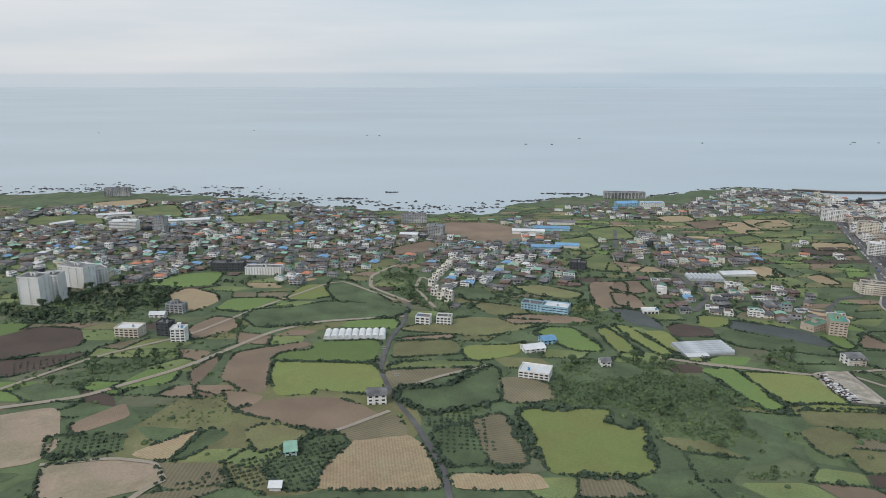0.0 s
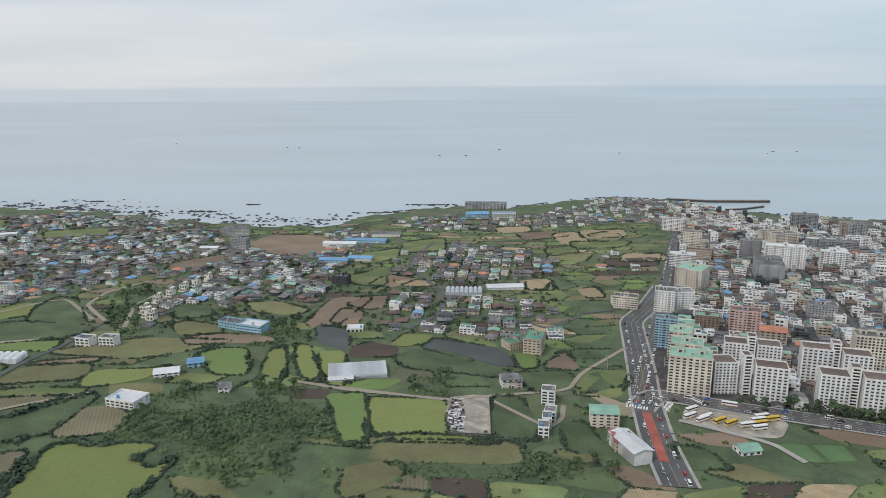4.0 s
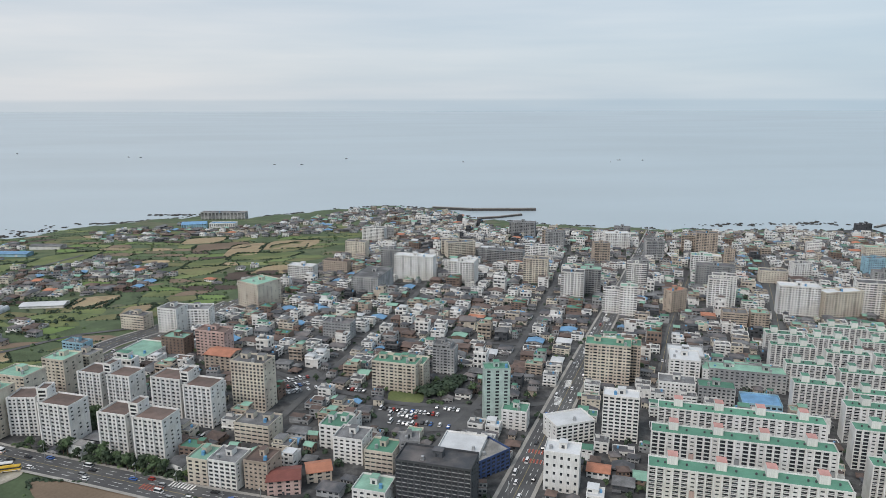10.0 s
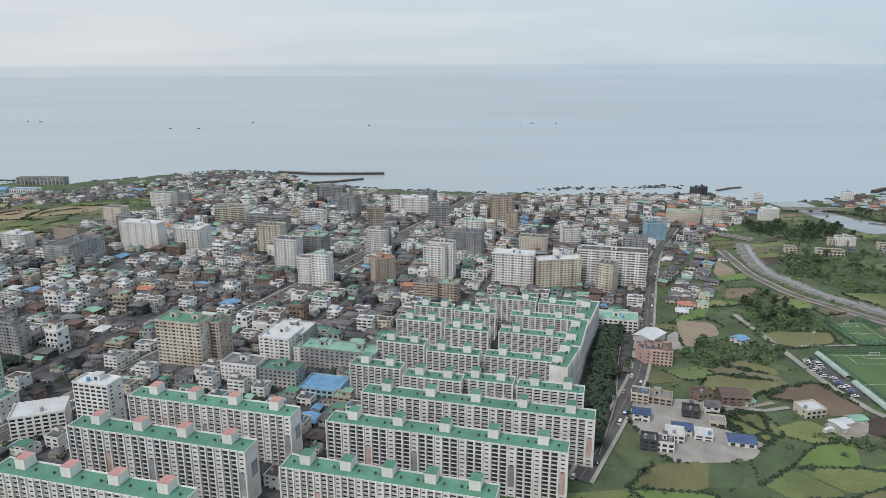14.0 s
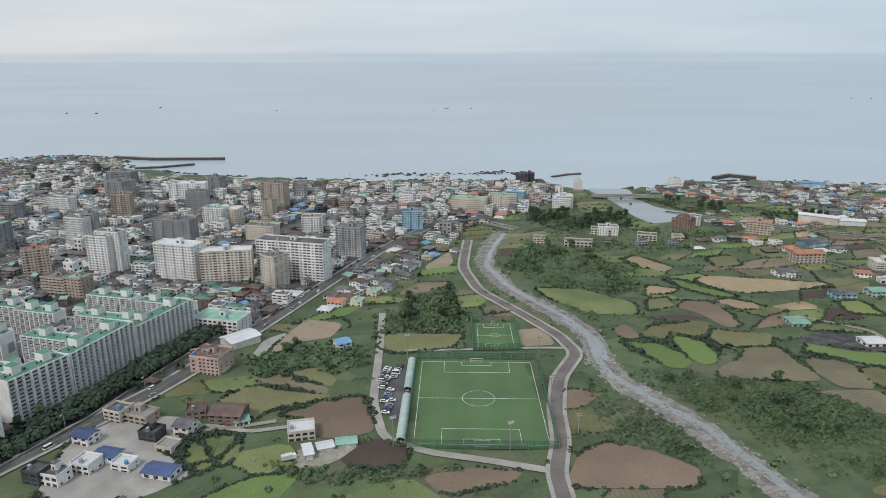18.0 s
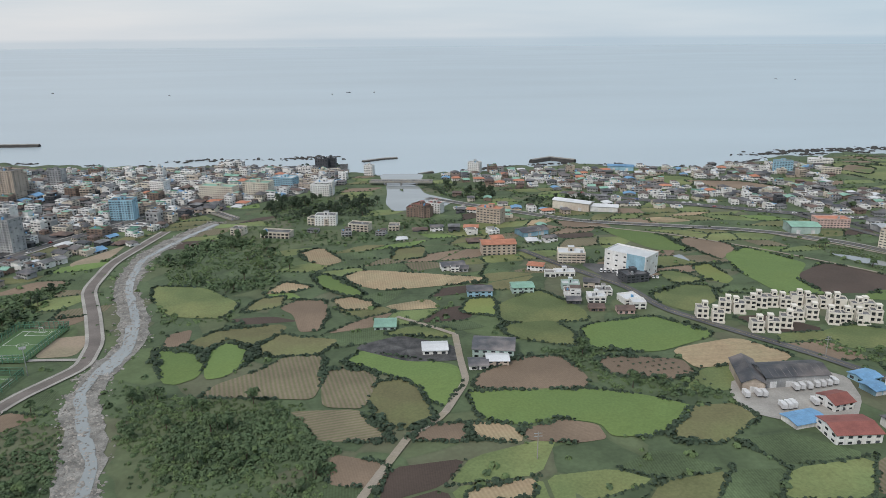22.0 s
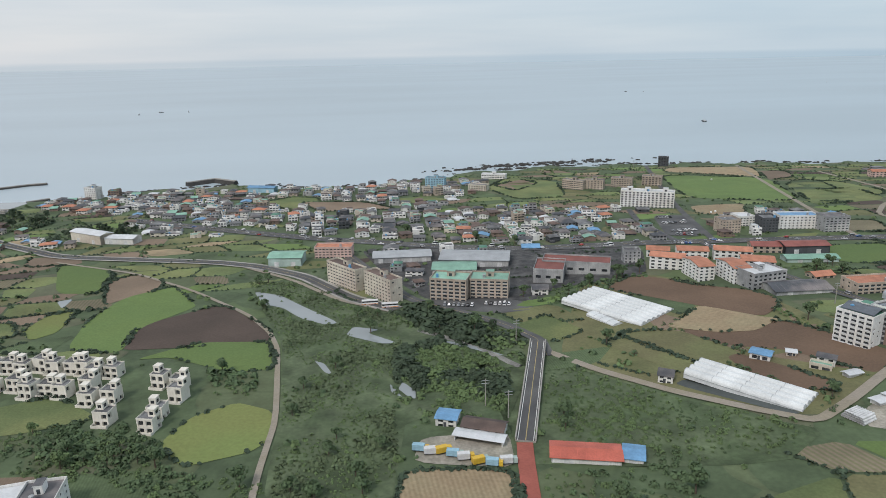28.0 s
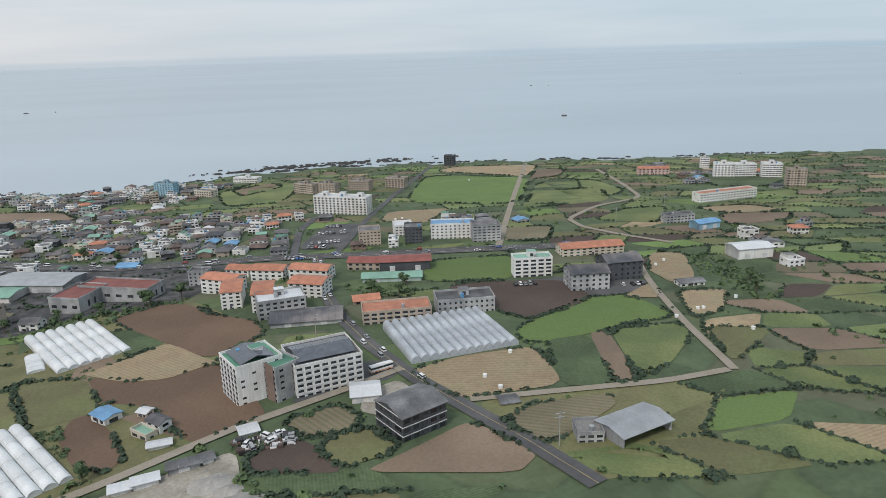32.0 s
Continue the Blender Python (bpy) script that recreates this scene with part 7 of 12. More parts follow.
field("olive", 10, [(785.5, 309.9), (791.4, 320.3), (799.3, 316.3), (809.5, 313.4), (804.3, 303.2), (788.6, 304.7)], hedge=0.6, lift=0.1)
field("olive", 10, [(763.8, 317.1), (771.2, 326.3), (789.7, 328.8), (792.5, 325.5), (788.0, 316.9), (781.8, 312.9), (777.0, 320.0), (770.7, 310.7)], hedge=0.8, lift=0.1)
field("soil", 10, [(757.2, 314.6), (756.2, 324.8), (762.3, 328.4), (763.2, 317.2), (763.9, 312.3)], hedge=0.6, lift=0.1)
field("soil", 10, [(789.2, 343.5), (793.7, 350.7), (804.0, 349.0), (805.2, 335.1), (803.6, 322.3), (797.3, 322.0), (794.9, 336.9)], hedge=0.8, lift=0.1)
field("olive", 10, [(776.0, 341.6), (780.1, 354.1), (789.3, 356.0), (787.5, 346.1)], hedge=0.6, lift=0.1)
field("tan", 10, [(806.9, 349.5), (812.8, 351.0), (820.3, 345.5), (821.0, 338.8), (811.6, 338.8)], hedge=0.7, lift=0.1)
field("tan", 10, [(781.3, 359.9), (787.6, 372.6), (798.2, 365.6), (792.1, 361.0)], hedge=0.4, lift=0.1)
field("tan", 2, [(809.9, 375.7), (819.4, 382.8), (863.3, 366.4), (864.1, 360.9), (825.8, 357.1), (815.3, 364.7)], hedge=0.4, lift=0.1)
field("tan", 10, [(789.6, 412.2), (799.2, 418.6), (808.6, 397.3), (802.2, 391.7), (794.2, 399.8)], hedge=0.4, lift=0.1)
field("bright", 10, [(797.8, 377.8), (803.6, 378.9), (818.5, 354.7), (812.7, 352.1), (802.9, 362.9)], hedge=0.7, lift=0.1)
field("meadow", 10, [(850.6, 330.6), (854.9, 342.3), (864.0, 342.2), (862.1, 325.4)], hedge=0.5, lift=0.1)
field("soil", 10, [(847.0, 277.4), (850.6, 283.7), (860.8, 291.6), (874.0, 291.5), (877.4, 278.5), (875.5, 271.1), (852.5, 274.2)], hedge=0.5, lift=0.1)
field("bright", 10, [(845.0, 273.6), (852.4, 273.3), (876.8, 270.5), (888.7, 265.6), (898.3, 259.0), (893.3, 253.3), (883.3, 247.2), (874.2, 248.5), (873.2, 254.5), (864.9, 258.0), (856.4, 255.5), (846.4, 260.2)], hedge=0.6, lift=0.1)
field("bright", 10, [(887.3, 312.8), (912.4, 317.8), (924.8, 303.1), (923.3, 299.3), (903.4, 291.1), (885.3, 295.0)], hedge=0.6, lift=0.1)
field("grass", 10, [(861.7, 316.7), (878.5, 318.5), (883.0, 308.0), (880.4, 298.1), (863.7, 306.9)], hedge=0.8, lift=0.1)
field("soil", 10, [(883.4, 287.2), (889.8, 289.2), (907.3, 284.8), (907.0, 276.3), (899.5, 273.8), (886.0, 278.3)], hedge=0.8, lift=0.1)
field("tan", 80, [(908.2, 291.6), (930.8, 296.9), (939.8, 283.4), (934.8, 279.7), (918.1, 279.9), (910.0, 279.0)], hedge=0.2, lift=0.1)
field("olive", 20, [(889.0, 247.8), (898.4, 258.2), (909.7, 258.3), (911.7, 251.5), (898.0, 242.4), (889.4, 244.2)], hedge=0.5, lift=0.1)
field("meadow", 10, [(950.3, 368.0), (958.5, 370.4), (958.4, 351.4), (953.3, 346.2), (948.2, 353.0)], hedge=0.4, lift=0.1)
field("grass", 10, [(933.5, 362.6), (941.2, 362.7), (947.1, 350.3), (934.3, 348.3)], hedge=0.6, lift=0.1)
field("grass", 10, [(920.4, 338.1), (937.6, 346.6), (945.5, 343.5), (940.8, 329.6), (927.2, 320.2), (921.0, 329.3)], hedge=0.4, lift=0.1)
field("soil", 100, [(855.4, 253.4), (865.3, 255.9), (872.1, 253.2), (872.3, 247.3), (865.3, 246.9), (855.6, 249.0)], hedge=0.4, lift=0.1)
field("grass", 10, [(863.7, 334.7), (881.8, 349.6), (891.8, 327.2), (890.6, 317.2), (863.1, 319.3)], hedge=0.5, lift=0.1)
field("tan", 12, [(842.8, 251.8), (843.9, 258.3), (850.9, 256.1), (853.7, 252.2), (852.9, 248.8)], hedge=0.5, lift=0.1)
field("soil", 12, [(828.3, 253.4), (833.6, 258.4), (841.5, 258.6), (842.1, 253.3), (840.5, 250.8)], hedge=0.5, lift=0.1)
field("soil", 20, [(643.6, 271.1), (653.6, 277.3), (666.8, 281.3), (669.2, 261.4), (661.8, 257.9), (655.2, 259.2), (652.1, 267.4)], hedge=0.6, lift=0.1)
field("dark_soil", 0, [(662.0, 247.1), (664.3, 254.0), (669.9, 256.5), (678.2, 250.5), (675.8, 243.7), (666.7, 243.1)], hedge=0.4, lift=0.1)
field("olive", 20, [(625.4, 280.0), (633.2, 289.4), (656.1, 281.9), (654.3, 279.6), (639.4, 273.5), (637.3, 269.3), (629.1, 276.3)], hedge=0.7, lift=0.1)
field("rows", 110, [(633.4, 293.3), (640.7, 297.0), (655.3, 286.9), (654.9, 282.4), (637.8, 289.1)], hedge=0.4, lift=0.1)
field("olive", 20, [(641.9, 299.7), (649.6, 300.7), (657.3, 293.4), (656.3, 288.1), (647.5, 292.5)], hedge=0.5, lift=0.1)
field("bare", 0, [(634.1, 316.2), (643.6, 343.7), (657.2, 339.1), (653.3, 326.1), (643.1, 323.1), (638.5, 313.4)], hedge=0.3, lift=0.1)
field("olive", 0, [(670.3, 316.7), (675.0, 328.7), (701.6, 327.2), (695.6, 315.3), (677.2, 311.4)], hedge=0.7, lift=0.1)
field("soil", 30, [(716.4, 236.1), (721.9, 245.5), (728.8, 249.7), (737.7, 245.2), (747.0, 236.3), (744.2, 228.4), (716.6, 231.8)], hedge=0.1, lift=0.1)
field("dirt", 0, [(651.2, 243.6), (651.0, 253.0), (661.2, 255.1), (665.3, 253.9), (660.4, 248.0), (655.6, 244.1)], hedge=0.2, lift=0.1)
field("grass", 0, [(737.7, 375.4), (757.2, 370.2), (773.5, 350.6), (769.6, 337.8), (752.4, 342.2), (741.7, 359.7)], hedge=0.2, lift=0.1)
field("red_soil", 40, [(1134.4, 344.9), (1147.7, 353.7), (1154.2, 350.7), (1162.9, 336.6), (1174.5, 326.6), (1177.8, 316.6), (1173.8, 310.3), (1164.9, 304.5), (1151.9, 322.6)], hedge=0.3, lift=0.1)
field("tan", 40, [(1136.9, 306.5), (1145.0, 310.8), (1154.0, 318.6), (1164.1, 303.7), (1167.5, 301.1), (1156.9, 296.0), (1148.0, 298.3)], hedge=0.2, lift=0.1)
field("red_soil", 40, [(1139.0, 303.5), (1155.4, 294.8), (1167.4, 299.6), (1172.8, 288.3), (1179.4, 269.9), (1176.0, 267.7), (1166.3, 263.6), (1162.3, 270.2), (1157.6, 281.7), (1146.8, 287.9), (1143.1, 293.0)], hedge=0.3, lift=0.1)
field("olive", 40, [(1122.7, 307.1), (1137.8, 303.0), (1144.3, 287.1), (1143.7, 283.1), (1133.4, 281.6), (1125.2, 296.6)], hedge=0.5, lift=0.1)
field("olive", 40, [(1115.0, 302.5), (1122.9, 303.1), (1131.9, 282.2), (1129.0, 277.4), (1124.9, 280.4)], hedge=0.5, lift=0.1)
field("red_soil", 40, [(1141.1, 281.7), (1144.5, 282.8), (1149.9, 272.2), (1154.7, 262.0), (1152.5, 258.5), (1146.5, 262.6), (1140.9, 274.2)], hedge=0.3, lift=0.1)
field("dark_soil", 30, [(1177.8, 253.3), (1182.6, 258.5), (1186.9, 255.8), (1192.2, 246.6), (1191.2, 245.0), (1178.3, 248.8)], hedge=0.3, lift=0.1)
field("rows", 30, [(1184.2, 265.3), (1193.4, 268.8), (1197.0, 262.9), (1196.0, 258.7), (1188.6, 258.1), (1186.2, 260.2)], hedge=0.9, lift=0.1)
field("crop", 40, [(1136.7, 334.9), (1143.6, 333.3), (1153.0, 320.0), (1144.6, 314.5), (1139.7, 326.7)], hedge=0.3, lift=0.1)
field("tan", 70, [(1211.3, 280.9), (1223.2, 284.8), (1238.7, 285.7), (1240.9, 282.7), (1239.6, 265.6), (1219.3, 265.4), (1215.1, 271.1)], hedge=0.2, lift=0.1)
field("bright", 20, [(1242.1, 298.6), (1248.8, 303.5), (1267.2, 315.0), (1279.2, 314.5), (1283.2, 295.3), (1266.8, 292.1), (1245.5, 288.4), (1239.8, 290.2)], hedge=0.3, lift=0.1)
field("dark_soil", 10, [(1232.4, 337.6), (1239.9, 341.0), (1267.6, 333.7), (1269.0, 316.2), (1260.5, 310.5), (1246.1, 304.4), (1239.2, 317.5)], hedge=0.2, lift=0.1)
field("bright", 10, [(1232.8, 370.9), (1263.7, 367.7), (1252.2, 339.7), (1226.5, 346.8)], hedge=0.3, lift=0.1)
field("crop", 24, [(1245.3, 288.0), (1256.1, 288.8), (1250.6, 263.2), (1240.2, 264.5)], hedge=0.2, lift=0.1)
field("soil", 24, [(1256.9, 289.4), (1261.6, 289.2), (1256.2, 263.4), (1250.7, 262.6)], hedge=0.1, lift=0.1)
field("grass", 24, [(1263.1, 290.0), (1280.5, 289.9), (1279.1, 281.6), (1267.0, 269.2), (1257.0, 264.1)], hedge=0.2, lift=0.1)
field("tan", 70, [(1308.5, 354.2), (1318.6, 350.6), (1306.9, 324.3), (1297.6, 321.4), (1298.3, 335.9)], hedge=0.2, lift=0.1)
field("tan", 70, [(1294.3, 313.0), (1308.4, 310.1), (1296.7, 295.5), (1287.5, 292.5)], hedge=0.2, lift=0.1)
field("soil", 120, [(1205.8, 247.7), (1217.3, 254.7), (1225.0, 241.0), (1220.3, 236.8), (1196.8, 243.4)], hedge=0.2, lift=0.1)
field("rows", 60, [(1224.1, 253.5), (1230.6, 257.8), (1246.3, 258.2), (1245.7, 253.4), (1229.1, 243.6)], hedge=0.3, lift=0.1)
field("olive", 30, [(1191.1, 254.6), (1197.3, 258.3), (1202.3, 251.3), (1200.8, 248.4), (1193.2, 246.3), (1190.3, 252.2)], hedge=0.9, lift=0.1)
field("tan", 70, [(1277.9, 313.2), (1289.3, 321.5), (1290.6, 318.0), (1286.7, 310.2)], hedge=0.1, lift=0.1)

field("dark_soil", 60, [(982.3, 330.9), (983.0, 349.6), (1006.0, 365.3), (1022.5, 337.2), (1023.4, 327.9), (1002.2, 328.9)], hedge=0.2, lift=0.1)
field("soil", 40, [(966.0, 375.7), (959.4, 403.9), (967.5, 410.8), (980.2, 398.3), (980.0, 387.8), (970.8, 380.5)], hedge=0.3, lift=0.1)
field("bright", 10, [(966.7, 337.6), (965.8, 359.1), (970.8, 380.5), (984.9, 391.3), (992.8, 374.7), (997.0, 364.7), (983.0, 349.6), (982.4, 329.6), (971.0, 332.4)], hedge=0.3, lift=0.1)
field("bright", 10, [(988.5, 322.2), (1003.3, 330.7), (1023.6, 326.6), (1025.7, 307.6), (1014.2, 308.6), (998.1, 321.8)], hedge=0.3, lift=0.1)
field("meadow", 10, [(1005.0, 273.9), (1009.6, 283.9), (1018.3, 288.7), (1026.3, 282.7), (1027.1, 271.2), (1023.0, 266.5), (1010.8, 263.6)], hedge=0.2, lift=0.1)
field("bright", 10, [(944.5, 393.9), (932.1, 433.7), (946.6, 429.7), (957.5, 415.9), (960.3, 389.7)], hedge=0.3, lift=0.1)

# ---- wide bare stretches under the small plots ----
field("olive", 30, [(1101.2, 297.5), (1113.1, 322.7), (1128, 352.1), (1154.7, 355.9), (1177.4, 318.3), (1178.4, 268), (1153.4, 254.5), (1140.4, 249.8), (1121.5, 269.1)], hedge=0, lift=0.05, claim=False)
field("soil", 30, [(1130.4, 332.7), (1154, 353.4), (1176.9, 320.6), (1173.5, 283.1), (1167.9, 261.3), (1133.7, 296.7)], hedge=0, lift=0.05, claim=False)
field("olive", 30, [(1219.3, 262.8), (1239, 261.4), (1274.5, 259), (1253.1, 233.7), (1230.9, 229.7)], hedge=0, lift=0.05, claim=False)
field("olive", 30, [(-102.3, 186.7), (-90.7, 224.7), (-64.6, 259.2), (-23.8, 260.6), (-4.3, 200.6), (-33.3, 160.5), (-72.6, 162.3)], hedge=0, lift=0.05, claim=False)
field("olive", 30, [(-119.9, 285), (-93.4, 324.7), (-55.5, 352.4), (-23.4, 322.9), (-75.8, 286.7)], hedge=0, lift=0.05, claim=False)

# ---- fields east of the town ----
field("grass", 0, [(619.6, 260.7), (635.2, 261.7), (630, 242.7), (622.5, 247.1)], hedge=0.3)
field("olive", 0, [(624.1, 259.8), (634, 261.8), (636.7, 251.5), (633.1, 244.8)])
field("soil", 20, [(680.6, 239.4), (694.3, 242.5), (706.1, 239.9), (702.3, 235.6), (685.5, 230.9)], hedge=0.3)
field("bare", 0, [(691.8, 411.5), (707.5, 439.5), (707.5, 419.2), (699.9, 400.5)], hedge=0)
field("bare", 0, [(719.4, 328.6), (731.6, 329.6), (732, 313.3), (719.7, 313.6)], hedge=0)
field("soil", 12, [(810.6, 249.8), (824, 243.8), (821.1, 235.3), (809.9, 238.3)])
field("tan", 12, [(838.2, 232), (853.4, 235), (852, 228.1), (837.6, 227.4)])
field("olive", 0, [(831.5, 411.8), (845.2, 414.6), (844.2, 396.2), (828.8, 394.2)])
field("grass", 0, [(832.9, 321.1), (847.1, 316.5), (845.2, 309.5), (822.3, 315.2)])
field("grass", 20, [(958.9, 298.7), (974, 303.4), (987.7, 289.1), (974.2, 284.9), (959.2, 284.6)], hedge=0.4)
field("soil", 0, [(914.8, 451.9), (936.3, 448.8), (941.1, 434.5), (917.9, 435.1)], hedge=0.4)
field("tan", 0, [(1053.4, 252.6), (1074.7, 248.3), (1071.8, 235.3), (1050.6, 239.9)])
field("olive", 40, [(1043.2, 371.3), (1053.5, 375.4), (1057.7, 364.3), (1049.4, 357)], hedge=0.2)
field("bright", 40, [(1272.3, 579.3), (1331.2, 543.4), (1295.6, 460.4), (1243, 487.4)], hedge=0.4)
field("tan", 40, [(1281.5, 593.9), (1299.3, 613.1), (1356, 599.1), (1330.8, 546.4)], hedge=0.4)
field("tan", 40, [(1232, 465.3), (1263.1, 463.9), (1243.6, 432.6), (1224.7, 444.9)], hedge=0.4)
field("grass", 40, [(1327.1, 521.5), (1361.9, 520), (1360.1, 474), (1321.3, 450.7), (1298.2, 459.4)], hedge=0.4)
field("grass", 10, [(1144.2, 562.5), (1169.8, 599.8), (1196, 574.3), (1181.3, 513.2), (1152.9, 514)], hedge=0.4)
field("soil", 10, [(1151.9, 570.2), (1176, 588.6), (1182, 567.7), (1159.5, 544.1)], hedge=0.4)
field("soil", 10, [(1027.4, 551.4), (1065.8, 540.9), (1083.4, 511.8), (1039.4, 518.2)], hedge=0.4)
field("grass", 10, [(999.8, 552.8), (1023.7, 570.8), (1041.4, 560.5), (1026.2, 527.4)], hedge=0.4)
field("grass", 10, [(1084.3, 544.8), (1103.4, 548.5), (1116.2, 531.6), (1091.4, 528.2)], hedge=0.4)
field("olive", 70, [(1285.8, 286.2), (1301.2, 280), (1279, 263.6)], hedge=0.35)
field("grass", 20, [(1314.6, 491.6), (1352.1, 491.4), (1340.8, 452.7), (1292.3, 448.9)], hedge=0.35)
field("crop", 20, [(1323.6, 526.8), (1354.1, 527.6), (1341.5, 489.9), (1310.2, 497.5)], hedge=0.35)
field("rows", 20, [(1274.2, 413.4), (1293.5, 408.2), (1282.4, 385.4), (1265.7, 388.8)], hedge=0.35)
field("grass", 20, [(1335.6, 431.1), (1357.5, 429.5), (1336.6, 397.2), (1313.3, 412.7)], hedge=0.35)
field("soil", 20, [(1368.6, 406.1), (1398.7, 397.8), (1388.6, 385), (1358.3, 382.8)], hedge=0.35)
field("tan", 20, [(1366.9, 421), (1392, 419.6), (1401.2, 401), (1370.8, 405.2)], hedge=0.35)
field("soil", 20, [(1346.6, 575.8), (1363.2, 567.8), (1348.5, 540.6), (1326.6, 535.3)], hedge=0.35)
field("crop", 20, [(1428.4, 508.4), (1464.9, 486.4), (1436.2, 458.3), (1407.7, 470.7)], hedge=0.35)
field("grass", 40, [(1096.2, 322.8), (1107.6, 329.2), (1114.3, 312.3), (1102.8, 306.8)], hedge=0.2, soft=1)
field("dirt", 0, [(1152.2, 249.8), (1165.2, 253.7), (1175, 257.1), (1177.4, 238.9), (1172.3, 233.3), (1146.8, 242.4)], hedge=0)
field("dirt", 0, [(1200.1, 273.7), (1207.4, 277.3), (1211.3, 267.5), (1202.5, 261.1), (1197.7, 265.2)], hedge=0)
field("asphalt", 0, [(1194.7, 288.7), (1204.9, 289.3), (1208.2, 279.4), (1192.7, 272.9), (1183.8, 272.7)], hedge=0)
field("marsh", 0, [(1008.8, 411.2), (1037.4, 401.8), (1075.9, 359.5), (1095.7, 328.6), (1092.2, 296.5), (1076.4, 256.5), (1057.1, 274.4), (1049.7, 240.1), (1027.1, 245), (1028.7, 285.2), (1027.5, 324.2), (1021.1, 349.9)], hedge=0, lift=0.055, soft=1, claim=False)
field("marsh", 0, [(1070.4, 305.8), (1096.5, 298.9), (1107.5, 281.9), (1127, 256), (1139.3, 244.8), (1124.5, 236.5), (1068.1, 252.1)], hedge=0, lift=0.055, soft=1, claim=False)
field("net", 0, [(1121.1, 273), (1124.8, 274.8), (1139.5, 252.2), (1137.1, 252)], hedge=0)

# ---- paved town ground ----
TOWN = [(212.4, 248.1), (240.9, 319.5), (292.5, 450.7), (363, 639.3), (364.8, 767), (432.1, 725), (465.3, 670.2), (515.1, 662.7), (635.7, 640.3), (716.2, 647.5), (805.6, 654.9), (805.6, 572), (732.9, 496.5), (673.9, 443.6), (610.6, 294.6), (574.6, 230.4), (363.9, 207.9), (304.6, 234.1), (231, 263.4)]
field("street", 0, TOWN, hedge=0, lift=0.06, soft=0, claim=False)
field("dirt", 0, [(228.4, 242.6), (233, 252.6), (241.9, 256.2), (261.9, 247.9), (264.8, 239.7), (256.9, 229.3), (244.1, 230.7)], hedge=0, lift=0.13)
field("turf", 5, [(252.7, 225.3), (262.5, 224.7), (262.6, 213.8), (254.9, 213.9)], hedge=0, lift=0.2, soft=0)
field("turf", 5, [(264.4, 224.7), (274.3, 224.1), (272.9, 214.1), (264.3, 213.8)], hedge=0, lift=0.2, soft=0)
field("crop", 0, [(252.9, 225.8), (273.9, 226.6), (278.9, 222.1), (275.8, 212.6), (254.3, 213.4)], hedge=0)
field("soil", 70, [(266.6, 237.9), (291.8, 233.8), (318.1, 225.2), (306.8, 216.9), (274.7, 226.6)], hedge=0.1)
field("bare", 0, [(198.9, 265.4), (205.3, 263.4), (215.5, 253.7), (211.4, 242.7)], hedge=0)
field("asphalt", 0, [(326.2, 308.3), (336.5, 320.7), (340.9, 314.1), (331.7, 285.7)], hedge=0, lift=0.13)
field("asphalt", 0, [(361.3, 283.2), (397.2, 286.2), (393.6, 264.7), (360.6, 262.3)], hedge=0, lift=0.13)
field("grass", 0, [(366.3, 297.8), (379.7, 299.7), (378.3, 286), (365.6, 284.8)], hedge=0, lift=0.13)
field("asphalt", 0, [(671.9, 283.9), (674.6, 298.5), (680.2, 301.4), (679.1, 267.4), (674.1, 266.2)], hedge=0, lift=0.13)
field("concrete", 0, [(910.8, 263.1), (915.5, 271), (941, 274.8), (946.8, 268.4), (942.4, 256.7), (932.6, 245.5), (917.9, 248.7), (910.8, 254.1)], hedge=0, lift=0.13, soft=1)
field("asphalt", 0, [(905.8, 379.4), (929.3, 371.3), (924.9, 355.4), (912.3, 351.5)], hedge=0, lift=0.13)
field("street", 0, [(817.1, 308.6), (829.2, 313.8), (845.6, 303.2), (846.5, 292.9), (830.5, 294.2), (815.3, 305.4)], hedge=0, lift=0.13)
field("dirt", 0, [(1058.7, 263.9), (1077.4, 262.1), (1075.2, 248.2), (1055.7, 254.6)], hedge=0, lift=0.13)
field("asphalt", 0, [(1073.6, 353.6), (1103.1, 345.8), (1106.7, 334.4), (1093.8, 334.1), (1078.4, 343.2)], hedge=0, lift=0.13)
field("asphalt", 0, [(1201.9, 447.4), (1219.3, 441.2), (1202.5, 398.9), (1187.4, 404.3)], hedge=0, lift=0.13)
field("asphalt", 0, [(1247.9, 338.6), (1269.8, 337.4), (1292.9, 326.1), (1284.3, 317.1), (1267.4, 314.5)], hedge=0, lift=0.13)

# ---- roads ----
road("asphalt", 8.4, [(600.6, 658.3), (504.1, 448.2), (455.3, 344.4), (426.3, 281.4), (407.4, 239.2), (393.3, 207.8)], lanes=6, kerb=True, label='wide grey town avenue with six lanes')
road("asphalt", 9, [(216.4, 251.8), (225.9, 264.9), (253.8, 251.9), (291.3, 236.5), (314.9, 226.2), (339.7, 217.8), (371.2, 207.9)], lanes=6, kerb=True, label='wide grey main road past the bus depot')
road("asphalt", 10, [(212.7, 199), (215.4, 228.3), (221, 259), (228, 287.4), (235.6, 323), (242.4, 355.3), (258, 378.9), (281.1, 424.1)], lanes=4, kerb=True)
road("red_lane", 3.2, [(212.8, 213.3), (214.9, 228.3), (218.1, 248.7)], lift=0.36)
road("asphalt", 7, [(216.4, 255.8), (235.4, 304.5), (262.9, 374.3), (292.5, 450.7), (361.5, 630.3)], lanes=4)
road("asphalt", 5, [(568.6, 227.3), (586.6, 255.8), (607.6, 290.4), (629.2, 340.9), (650, 391.9), (675.4, 450.7), (715.5, 519.2)], lanes=2, kerb=True)
